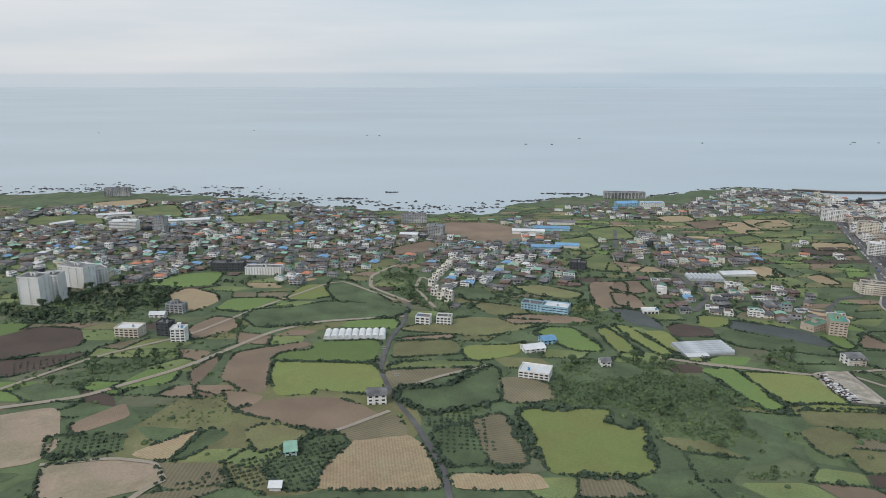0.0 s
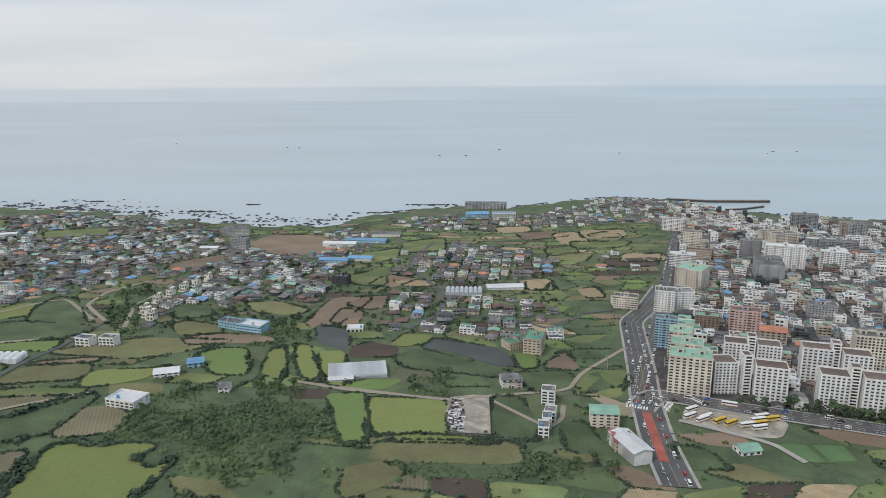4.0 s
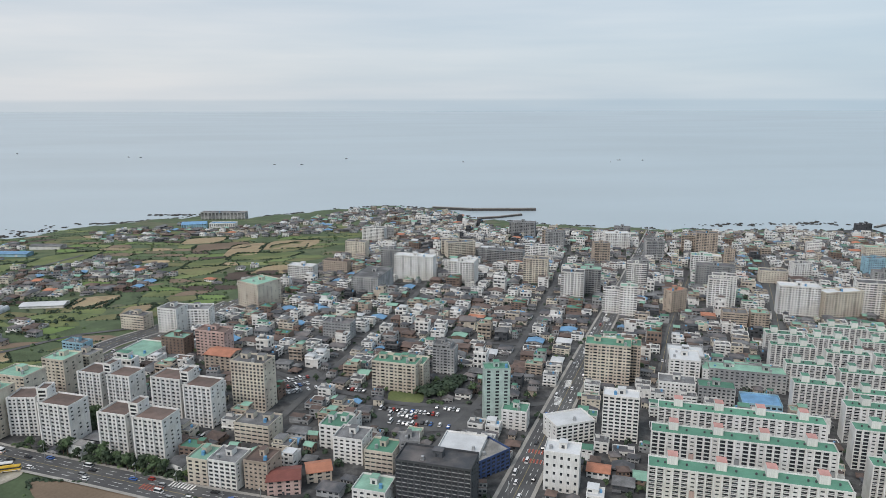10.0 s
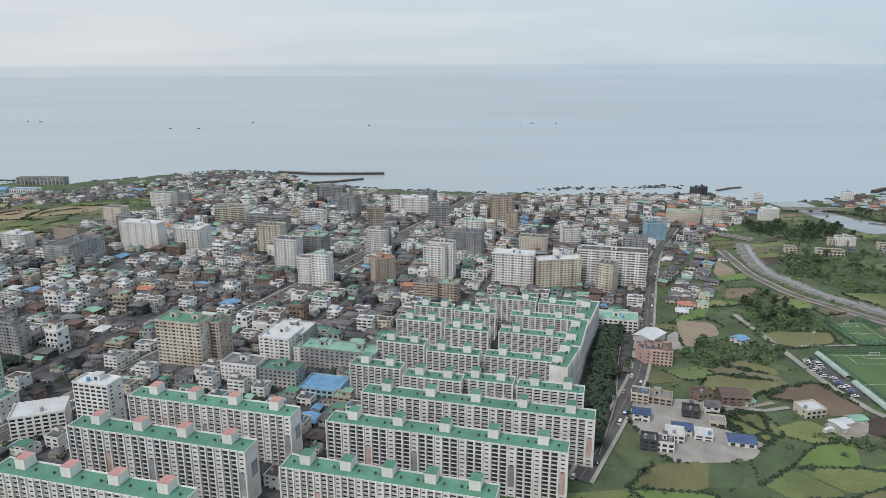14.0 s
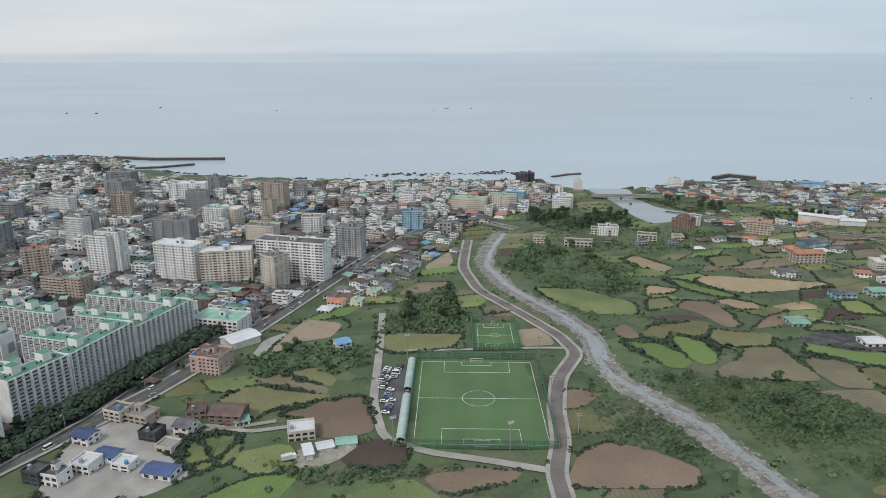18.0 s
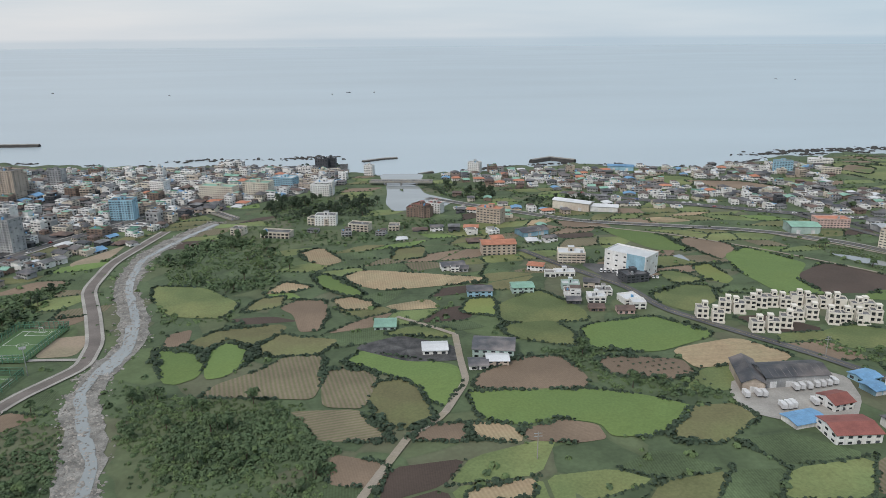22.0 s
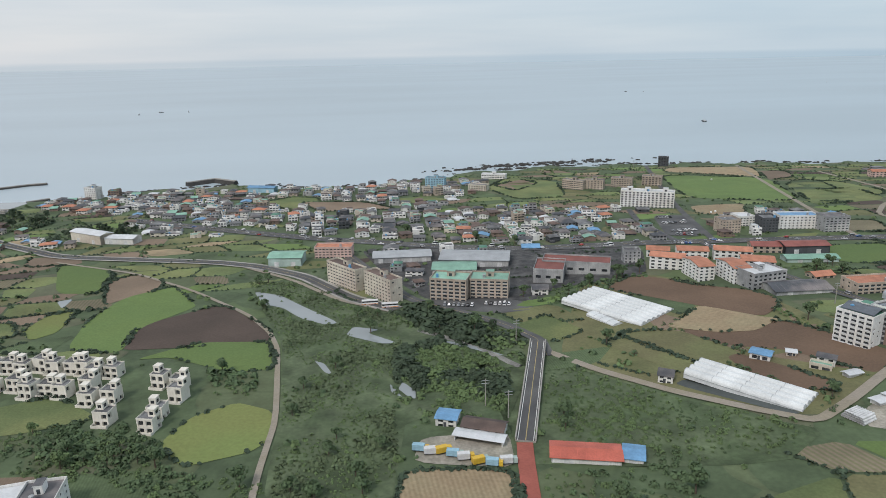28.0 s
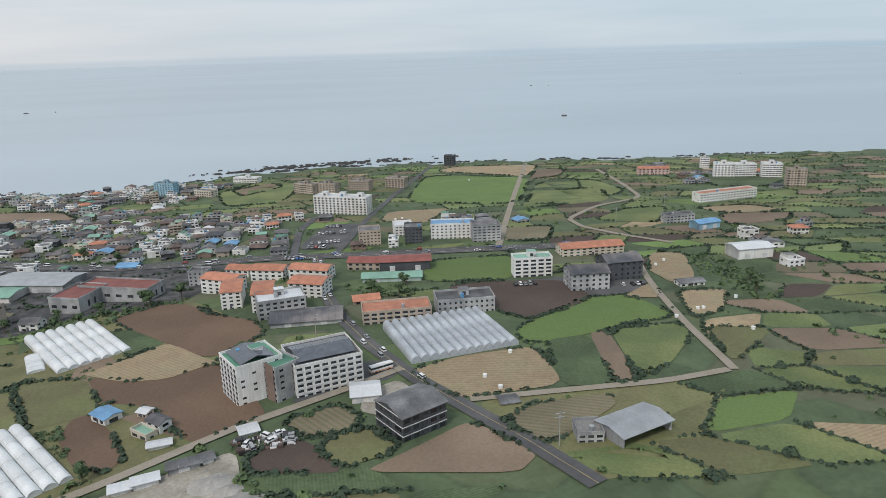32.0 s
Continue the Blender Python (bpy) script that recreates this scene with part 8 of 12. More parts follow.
road("asphalt", 4.5, [(638.6, 535.4), (571.2, 397.1), (545, 345), (516.2, 284.7)], lanes=2)
road("asphalt", 2.8, [(594.1, 548.6), (506.1, 380.1), (476.8, 316.5)], lanes=2)
road("asphalt", 3, [(455.3, 344.4), (416.7, 351.5), (367.7, 358.8), (325.3, 367.2), (286.5, 377.7)])
road("asphalt", 3, [(429.3, 286.6), (400.1, 281.1), (367.8, 285.9), (339.4, 301.9), (316.7, 321.3)])
road("asphalt", 2.8, [(492.6, 422.5), (450.3, 439.9), (392.7, 458.7), (344.8, 471.9)])
road("asphalt", 2.8, [(559.7, 570), (503.8, 592.1), (438, 609.9), (367.2, 600.4)])
road("asphalt", 2.8, [(369.5, 213.9), (377.2, 246.4), (395.9, 281.1), (422.4, 343.7), (461, 446.9), (510.8, 592.3)])
road("asphalt", 2.8, [(321.3, 223.6), (326.9, 262.5), (342, 314.1), (368.9, 396.6), (399.6, 506.5)])
road("asphalt", 2.8, [(647.3, 383.5), (616.3, 384.4), (575, 394), (533.2, 413.2), (490.4, 423.4)])
road("asphalt", 2.8, [(674.6, 447.1), (635.8, 480.6), (582.1, 504.2), (509.4, 547.8), (445.9, 577)])
road("track", 2.6, [(-154.5, 209.7), (-139.5, 216), (-125.5, 222.6), (-100.5, 251.8), (-78, 296.1), (-60.4, 312.2), (-17.8, 323.1)])
road("asphalt", 1.9, [(2.3, 154.8), (0.2, 175.9), (-9, 204.5), (-16.7, 223), (-24.8, 251.3), (-23.6, 288.7), (-18.6, 312.1), (-17.6, 348.6)])
road("track", 2.2, [(-17.6, 348.6), (-29.1, 362.8), (-41.7, 379.4), (-43.5, 406.7), (-30.9, 435.4)])
road("track", 1.8, [(-39.5, 195), (-31.4, 200.7), (-18, 213.7)])
road("track", 1.8, [(-16.2, 231), (-5.1, 242.1), (17.8, 259.4)])
road("track", 2, [(-76.3, 168), (-79.5, 162.7), (-82.2, 155.4)])
road("track", 2, [(-160.9, 222.4), (-140.6, 261.6), (-112.3, 291.5), (-96.9, 327.5), (-61.9, 395.8), (-25.3, 351.5)])
road("track", 1.6, [(-114.2, 175), (-95.5, 179.4), (-82.3, 177.1), (-76.3, 168)])
road("track", 2, [(-4.7, 391.7), (-13.4, 405.3), (-15.8, 378.1), (-4.1, 338.5)])
road("track", 1.8, [(90.1, 270.9), (112, 262.1), (149.6, 255.6)])
road("track", 1.8, [(91.3, 270.4), (114.5, 263.4), (146.7, 255.1), (161, 259.5), (193.7, 266.9), (202.9, 285.5), (230.4, 318.1)])
road("track", 1.8, [(161, 259.5), (180.9, 234.1), (186.9, 242.2), (189.3, 253)])
road("concrete", 2.2, [(227.6, 242.7), (252.1, 225.9), (256.4, 213.3)])
road("asphalt", 3, [(130, 338.7), (147.8, 366.7), (147, 410.9), (124.5, 484.4), (143.6, 566.8)])
road("asphalt", 2.6, [(244.8, 379.2), (221.2, 369.8), (199.8, 341.9), (182.4, 358.6), (159.7, 362.3)])
road("concrete", 2.6, [(672.4, 350), (671.4, 320.6), (670.3, 298.8), (669.2, 277.3), (671.9, 257.2), (683, 249.6), (699.4, 244.5), (711.3, 239.3)])
road("river_road", 3.4, [(719.6, 460.4), (710.6, 409.5), (713.4, 374.9), (725.6, 345.9), (734.8, 321.8), (737.1, 305.2), (726.3, 287.5), (720.6, 267.8), (718.1, 252.4), (713.1, 237.5), (712.1, 223.5)], label='new concrete riverside road with white kerbs', kerb=True)
road("track", 1.8, [(614.8, 262.5), (631.7, 264.2), (643.1, 267.4)])
road("concrete", 1.6, [(679.8, 313.1), (696.3, 313.4), (722.4, 311.9), (733.6, 310.3)])
road("track", 2, [(846.2, 311.7), (845.4, 292.1), (845.3, 280), (837, 262.3), (828.3, 254.6), (822.5, 243.1), (817.0, 232.0), (812.0, 220.0)])
road("track", 1.6, [(846.2, 311.7), (838.5, 320.2), (828.8, 329.5)])
road("asphalt", 3.6, [(887.1, 401.9), (898.8, 375.9), (914.7, 348.1), (919.3, 323.3), (932.4, 303.3), (947.3, 282.2), (962.4, 254.1), (969, 239.3)], lanes=2)
road("track", 1.4, [(1025, 245.5), (1025.8, 258.1), (1028, 278.4), (1026.5, 320.2), (1023.5, 334.2), (1015.6, 352.4), (993.1, 384.3), (967, 413.3), (929.3, 439.7)])
road("asphalt", 4.2, [(855.8, 519.6), (896.7, 478.1), (928.2, 448.5), (996.7, 421.7), (1014.6, 410.3), (1033.3, 390.8), (1048.8, 360.5), (1063, 345.4)], lanes=2, lift=0.3, kerb=True, label='grey asphalt bypass with pale concrete edges')
road("asphalt", 8, [(939.2, 524.5), (995.4, 482.2), (1039.4, 451.7), (1084.6, 426.5), (1123.2, 406.6), (1162.5, 397.3), (1201.6, 389.2), (1243.3, 382.3), (1302.3, 371.6)], lanes=4, label='four-lane grey coastal highway')
road("track", 1.8, [(1060.6, 344.4), (1044.8, 360), (1029, 387.6), (1000.6, 421.2)])
road("red_lane", 3.4, [(1074.2, 233.2), (1075.4, 239.6), (1077.6, 249.7), (1079.4, 256.9)], label='red-coated approach road to the bridge')
road("asphalt", 4, [(1098.1, 298.5), (1099.6, 310), (1093, 324.7), (1082.3, 338.3), (1068.3, 355.1), (1058.8, 389), (1049.9, 422.2), (1043.1, 447.5)], lanes=2)
road("track", 2.4, [(1099.2, 301.4), (1107.4, 286.1), (1119.2, 269.7), (1131.4, 256.3), (1140, 248), (1153.3, 254.1), (1169.8, 263.1), (1196, 275.7), (1209.1, 282.9)])
road("asphalt", 4, [(1194.7, 390.5), (1195.3, 344.5), (1198.2, 321.5), (1203.7, 298.6), (1211, 276.9), (1218.6, 260.1), (1225.3, 246), (1231.8, 229.7)], lanes=2)
road("track", 2.2, [(1219.8, 263.7), (1239.3, 262.1), (1260.9, 260.2), (1276.2, 261.4)])
road("track", 2, [(1277.3, 261.1), (1282.8, 290.2), (1291.4, 323.5), (1303.7, 359.1)])
road("track", 2.6, [(1261.1, 381), (1293.1, 464.5), (1349.5, 607.3)])
road("asphalt", 3, [(1200.7, 388.2), (1220.2, 452.3), (1245.4, 521.7), (1286.4, 627.6)])
road("track", 2.4, [(1381.2, 559.1), (1369.3, 499), (1357.7, 454.1), (1327.9, 441.9), (1304.2, 418.9), (1303.5, 402), (1311.9, 383.4), (1323.2, 365.2)])
road("asphalt", 3, [(1186.6, 396.2), (1189.4, 437.2), (1197.8, 465.4)])

# ---- town landmarks ----
block(253.1, 269.7, -1.8, 8.4, 8.0, 12.8, "white", "brown_roof", split=True, balcony=True, ribs=3, huts=0, tanks=0, ww=0.58, wh=0.6, bays=6, floors=11, label="white apartment slab with brown solar roof and balconies", group="white apartment slabs by the main road")
block(267.7, 261.5, -19.5, 10.9, 8.0, 13.7, "white", "brown_roof", split=True, balcony=True, ribs=3, huts=0, tanks=0, ww=0.58, wh=0.6, bays=6, floors=11, label="white apartment slab with brown solar roof and balconies", group="white apartment slabs by the main road")
block(260.4, 266.6, -1.8, 3.2, 5.0, 16.2, "white", "brown_roof", bays=1, huts=0, tanks=0, label="tall white stair tower between two apartment slabs", category="stair tower")
block(287.3, 254.7, -19.5, 9.5, 8.0, 13.4, "white", "brown_roof", split=True, balcony=True, ribs=3, huts=0, tanks=0, ww=0.58, wh=0.6, bays=6, floors=11, label="white apartment slab with brown solar roof and balconies", group="white apartment slabs by the main road")
block(299.6, 248.7, -19.5, 9.7, 8.0, 14.2, "white", "brown_roof", split=True, balcony=True, ribs=3, huts=0, tanks=0, ww=0.58, wh=0.6, bays=6, floors=11, label="white apartment slab with brown solar roof and balconies", group="white apartment slabs by the main road")
block(293.4, 252.7, -19.5, 3.2, 5.0, 16.7, "white", "brown_roof", bays=1, huts=0, tanks=0, label="tall white stair tower between two apartment slabs", category="stair tower")
block(266.5, 289.2, -19.5, 8.9, 8.0, 13.4, "white", "brown_roof", split=True, balcony=True, ribs=3, huts=0, tanks=0, ww=0.58, wh=0.6, bays=6, floors=11, label="white apartment slab with brown solar roof and balconies", group="white apartment slabs by the main road")
block(277.8, 284.9, -19.5, 8.5, 8.0, 13.7, "white", "brown_roof", split=True, balcony=True, ribs=3, huts=0, tanks=0, ww=0.58, wh=0.6, bays=6, floors=11, label="white apartment slab with brown solar roof and balconies", group="white apartment slabs by the main road")
block(272.1, 288.0, -19.5, 3.2, 5.0, 16.2, "white", "brown_roof", bays=1, huts=0, tanks=0, label="tall white stair tower between two apartment slabs", category="stair tower")
block(294.7, 280.1, -19.5, 10.8, 8.0, 14.3, "white", "brown_roof", split=True, balcony=True, ribs=3, huts=0, tanks=0, ww=0.58, wh=0.6, bays=6, floors=11, label="white apartment slab with brown solar roof and balconies", group="white apartment slabs by the main road")
block(306.7, 273.3, -19.5, 9.8, 8.0, 14.0, "white", "brown_roof", split=True, balcony=True, ribs=3, huts=0, tanks=0, ww=0.58, wh=0.6, bays=6, floors=11, label="white apartment slab with brown solar roof and balconies", group="white apartment slabs by the main road")
block(300.7, 277.7, -19.5, 3.2, 5.0, 16.8, "white", "brown_roof", bays=1, huts=0, tanks=0, label="tall white stair tower between two apartment slabs", category="stair tower")
block(240.1, 268.5, -19.5, 15.5, 10.0, 15.5, "cream", "mint_roof", split=True, bays=7, huts=2, ww=0.55)
block(244.0, 283.4, -19.5, 12.3, 9.0, 15.2, "cream", "mint_roof", huts=1)
block(248.5, 303.1, -19.5, 9.5, 9.0, 13.6, "cream", "mint_roof", huts=1)
block(252.4, 312.5, -19.5, 10.1, 7.0, 11.7, "cream", "grey_roof", huts=1)
block(247.5, 318.0, -19.5, 9.6, 5.0, 14.3, "bluewall", "grey_roof", huts=1)
block(320.0, 285.9, -19.5, 12.6, 8.0, 17.3, "cream", "grey_roof", bays=9, ww=0.6, huts=2)
block(265.6, 374.8, -19.5, 10.0, 9.0, 12.2, "white", "grey_roof", bays=4)
block(275.1, 379.8, -2.0, 13.8, 9.0, 10.3, "white", "grey_roof", bays=6)
block(293.1, 340.2, -19.5, 13.6, 7.0, 11.4, "pinkwall", "brown_roof", bays=6)
block(276.5, 344.2, -19.5, 10.9, 7.0, 7.6, "brick", "mint_roof", bays=5)
block(263.6, 340.4, -19.5, 14.9, 18.0, 3.3, "white", "mint_roof", huts=0, label="low market hall with a wide mint green roof", category="market hall")
gabled(299.9, 325.7, -19.5, 11.6, 9.0, 6.4, "tanwall", "orange_roof")
block(369.4, 300.9, -19.5, 17.0, 8.0, 11.3, "cream", "green_roof", bays=9, huts=3)
block(388.0, 318.4, -19.5, 7.2, 6.0, 12.0, "greywall", "grey_roof", bays=4)
block(246.8, 380.7, -19.5, 12.6, 7.0, 7.2, "cream", "grey_roof")
block(187.1, 310.6, -19.5, 7.6, 11.0, 7.5, "tanwall", "green_roof", bays=4)
block(326.0, 260.8, -19.5, 11.8, 9.0, 6.4, "cream", "grey_roof", huts=2)
block(316.3, 235.9, -19.5, 6.3, 8.0, 8.0, "cream", "mint_roof")
block(323.4, 233.7, -19.5, 8.6, 8.0, 8.3, "white", "grey_roof", bays=5, split=True)
block(332.5, 232.7, -19.5, 7.0, 8.0, 8.5, "tanwall", "brown_roof")
gabled(338.6, 229.5, 5.3, 8.7, 7.0, 4.7, "pinkwall", "red_roof")
gabled(347.1, 235.3, 11.7, 6.8, 6.0, 3.6, "cream", "orange_roof")
block(350.9, 256.0, -19.5, 8.2, 9.0, 7.8, "white", "green_roof", huts=2)
block(356.1, 246.6, -19.5, 9.2, 8.0, 8.1, "white", "grey_roof")
block(365.1, 241.5, -19.5, 8.5, 8.0, 6.5, "cream", "green_roof")
block(372.7, 243.9, 0.5, 6.0, 6.0, 8.0, "greywall", "grey_roof")
block(362.9, 222.9, -19.5, 9.2, 8.0, 5.1, "white", "mint_roof")
block(402.5, 272.9, -1.1, 8.6, 6.0, 19.2, "mintwall", "green_roof", bays=3, ww=0.4, label="slim mint and grey office tower with a green roof", category="office tower")
block(379.6, 221.6, -19.5, 20.1, 9.0, 13.4, "darkwall", "dark_roof", bays=12, split=True, ww=0.82, wh=0.8, label="charcoal glass office block with a dark flat roof", category="office building")
block(388.1, 242.0, -19.5, 12.4, 12.0, 6.9, "white", "white_roof", huts=0, label="low white hall with a broad white roof", category="hall")
block(393.9, 239.5, 35.1, 13.1, 9.0, 5.9, "navywall", "pale_roof", huts=0, label="low dark blue supermarket building with a pale roof", category="shop")
block(414.7, 229.0, -19.5, 9.6, 7.0, 11.9, "white", "white_roof", bays=5, floors=5, split=True, ww=0.34, wh=0.4)
block(440.7, 258.6, -19.5, 11.2, 6.0, 15.4, "white", "white_roof", bays=6, split=True, ww=0.7)
block(451.3, 306.9, -19.5, 17.1, 9.0, 16.4, "cream", "green_roof", bays=9, huts=2)
block(462.7, 308.3, -19.5, 4.0, 8.0, 15.5, "tanwall", "green_roof", bays=2)
block(424.1, 259.1, 14.7, 13.7, 9.0, 6.9, "white", "white_roof", huts=0, label="long low white market hall", category="hall")
block(408.4, 267.7, -19.5, 8.3, 7.0, 6.8, "white", "green_roof", huts=1)
block(486.4, 316.2, -19.5, 13.9, 12.0, 9.5, "greywall", "white_roof", huts=1)
block(504.7, 301.3, -19.5, 27.8, 8.0, 7.6, "greywall", "mint_roof", bays=12, huts=2)
block(473.3, 292.7, -19.5, 12.9, 8.0, 6.6, "white", "grey_roof")
block(486.3, 287.9, -19.5, 12.7, 7.0, 6.5, "greywall", "green_roof")
block(500.4, 282.1, -19.5, 13.3, 10.0, 3.0, "bluewall", "blue_roof", huts=0, tanks=0, label="low hall with a bright blue metal roof", category="hall")
block(483.5, 445.1, -19.5, 12.0, 9.0, 15.1, "greywall", "mint_roof")
block(381.7, 478.6, -19.5, 25.1, 8.0, 15.3, "white", "white_roof")
block(367.4, 498.6, -19.5, 13.9, 6.0, 15.2, "greywall", "grey_roof")
block(356.2, 447.9, -19.5, 15.8, 26.0, 11.3, "greywall", "grey_roof")
block(296.9, 419.9, -38.3, 15.5, 16.0, 13.7, "cream", "mint_roof")
block(312.1, 478.7, -19.5, 16.8, 7.0, 9.2, "white", "white_roof")
block(342.2, 545.3, -19.5, 15.1, 8.0, 12.1, "cream", "grey_roof")
block(414.7, 473.1, -19.5, 10.2, 8.0, 14.1, "white", "white_roof")
block(416.3, 549.0, 11.9, 20.5, 9.0, 11.4, "cream", "grey_roof")
block(478.4, 635.7, -19.5, 21.6, 9.0, 12.6, "greywall", "grey_roof")
block(493.9, 581.4, -19.5, 14.0, 9.0, 13.7, "greywall", "grey_roof")
block(543.2, 582.2, -1.4, 19.4, 8.0, 12.5, "white", "white_roof")
block(603.7, 555.6, -19.5, 15.2, 9.0, 17.2, "tanwall", "grey_roof")
block(557.3, 539.8, -2.4, 13.0, 8.0, 14.5, "greywall", "grey_roof")
block(519.5, 464.5, -0.4, 9.7, 7.0, 16.2, "greywall", "grey_roof")
block(549.5, 414.8, -19.5, 12.5, 6.0, 18.4, "white", "grey_roof")
block(490.5, 398.4, -19.5, 8.7, 6.0, 16.3, "white", "mint_roof")
block(456.0, 468.8, -19.5, 14.9, 8.0, 15.9, "cream", "grey_roof")
block(514.8, 529.6, -0.5, 11.1, 8.0, 14.5, "tanwall", "grey_roof")
block(343.3, 362.2, -19.5, 13.3, 7.0, 7.7, "greywall", "dark_roof")
block(388.7, 317.7, -19.5, 8.9, 6.0, 10.7, "greywall", "grey_roof")
block(372.2, 304.1, -19.5, 17.4, 8.0, 10.4, "cream", "green_roof")
block(331.3, 500.4, -19.5, 17.0, 7.0, 7.4, "tanwall", "brown_roof")
block(359.1, 630.1, -0.8, 18.3, 7.0, 7.5, "greywall", "grey_roof")
block(441.5, 537.9, -19.5, 24.1, 8.0, 9.0, "greywall", "white_roof")
block(581.2, 506.6, -19.5, 19.4, 8.0, 10.2, "cream", "white_roof")
block(604.7, 520.4, -19.5, 6.7, 6.0, 12.1, "tanwall", "grey_roof")
block(549.6, 375.8, -19.5, 8.5, 7.0, 8.7, "tanwall", "mint_roof")
block(583.4, 399.8, -19.5, 20.2, 8.0, 16.3, "white", "white_roof")
block(604.5, 396.6, 4.2, 21.9, 8.0, 14.1, "cream", "white_roof")
block(633.3, 398.9, -19.5, 32.1, 9.0, 17.6, "white", "grey_roof")
block(626.5, 387.1, -36.9, 8.1, 9.0, 14.3, "cream", "grey_roof")
block(546.0, 413.2, -19.5, 11.0, 8.0, 16.9, "white", "grey_roof")
block(565.4, 459.2, -19.5, 22.2, 8.0, 14.1, "greywall", "dark_roof")
block(472.3, 544.4, -19.5, 16.6, 7.0, 9.5, "white", "grey_roof")
block(494.4, 589.2, -19.5, 16.6, 8.0, 13.2, "tanwall", "grey_roof")
block(536.1, 588.1, -19.5, 20.0, 7.0, 11.7, "white", "grey_roof")
block(554.2, 602.7, -19.5, 12.9, 7.0, 13.7, "greywall", "grey_roof")
block(598.6, 571.6, -19.5, 13.6, 9.0, 12.6, "tanwall", "grey_roof")
block(615.5, 593.8, -2.3, 9.1, 8.0, 10.6, "greywall", "grey_roof")
block(576.6, 503.0, -19.5, 13.6, 8.0, 11.3, "white", "mint_roof")
block(634.0, 481.9, -1.5, 11.2, 8.0, 10.2, "white", "grey_roof")
block(657.3, 434.7, -19.5, 13.1, 8.0, 15.3, "greywall", "grey_roof")
block(690.7, 491.1, -1.9, 12.0, 8.0, 11.2, "bluewall", "grey_roof")
block(470.0, 433.5, -19.5, 12.7, 8.0, 15.8, "white", "grey_roof")
block(483.9, 403.5, -19.5, 10.2, 6.0, 13.3, "white", "grey_roof")
block(410.4, 470.0, -19.5, 16.2, 7.0, 13.6, "white", "white_roof")
block(519.2, 407.0, 22.3, 10.9, 6.0, 12.1, "tanwall", "orange_roof")
block(516.6, 460.8, -19.5, 11.7, 7.0, 14.9, "white", "grey_roof")
block(787.0, 643.6, -19.5, 10.0, 6.0, 6.7, "darkwall", "dark_roof")
block(483.3, 310.0, -19.5, 11.5, 12.0, 9.8, "white", "white_roof")
block(499.6, 304.0, -19.5, 21.3, 9.0, 6.8, "white", "mint_roof")
block(539.7, 381.7, -19.5, 11.8, 8.0, 7.3, "tanwall", "grey_roof")
block(352.6, 615.5, -19.5, 18.9, 7.0, 10.6, "white", "grey_roof")
block(410.8, 560.9, 0.7, 14.4, 8.0, 10.4, "cream", "grey_roof")
block(446.0, 525.4, -19.5, 25.7, 8.0, 9.8, "greywall", "grey_roof")
block(608.4, 469.2, -19.5, 16.4, 8.0, 8.3, "cream", "grey_roof")
block(730.6, 540.0, -19.5, 22.5, 8.0, 7.9, "cream", "mint_roof")
block(753.7, 542.1, -19.5, 16.8, 8.0, 9.1, "cream", "mint_roof")
block(690.7, 559.3, -19.5, 9.8, 7.0, 8.1, "white", "grey_roof")
block(821.8, 604.9, -19.5, 6.4, 5.0, 7.2, "white", "grey_roof")
block(792.4, 538.5, -19.5, 12.1, 7.0, 7.1, "white", "white_roof")
block(614.5, 337.3, -19.5, 17.6, 10.0, 5.1, "white", "mint_roof", huts=1, label="low white community hall with mint green roof", category="hall")
block(618.6, 302.4, -19.5, 9.9, 9.0, 5.8, "pinkwall", "brown_roof")

# ---- green-roofed estate ----
slab(474.5, 248.4, -19.5, 47.8, 7.5, 13.8, 4, hut="red")
slab(466.2, 231.2, -19.5, 48.4, 7.5, 14.1, 4, split=True, hut="red")
slab(457.7, 211.6, -19.5, 47.7, 7.5, 13.9, 4, hut="red")
slab(544.6, 247.1, -19.5, 64.0, 7.5, 13.4, 5)
slab(534.7, 230.6, -19.5, 61.0, 7.5, 13.6, 5, split=True)
slab(520.4, 212.2, -19.5, 49.4, 7.5, 12.9, 5)
slab(517.8, 277.2, -19.5, 16.3, 7.0, 11.8, 2)
slab(534.7, 268.4, -19.5, 17.7, 7.0, 11.5, 2)
slab(551.0, 266.8, -19.5, 15.8, 7.0, 11.1, 2)
slab(568.5, 259.4, -19.5, 19.3, 7.0, 11.5, 2)
slab(526.2, 296.7, -19.5, 16.5, 7.0, 11.8, 2)
slab(542.9, 287.9, -19.5, 17.5, 7.0, 11.5, 2)
slab(564.1, 284.6, -19.5, 22.4, 7.0, 10.6, 2)
slab(533.6, 320.3, -19.5, 17.1, 7.0, 11.1, 2)
slab(549.8, 308.8, -19.5, 15.9, 7.0, 11.7, 2)
slab(573.0, 305.5, -19.5, 23.8, 7.0, 10.7, 2)
slab(540.2, 338.2, -19.5, 15.3, 7.0, 10.4, 2)
slab(555.8, 330.8, -19.5, 16.1, 7.0, 10.7, 2)
slab(581.1, 325.5, -19.5, 24.4, 7.0, 10.0, 2)
slab(574.1, 348.0, -19.5, 19.0, 7.0, 10.0, 2)
slab(594.6, 341.9, -19.5, 21.8, 7.0, 9.4, 2)
slab(576.7, 277.7, 61.1, 18.0, 7.0, 13.2, 2)
slab(585.9, 297.7, 68.2, 25.4, 7.0, 13.6, 2)
slab(596.7, 322.6, 64.8, 26.9, 7.0, 12.2, 2)

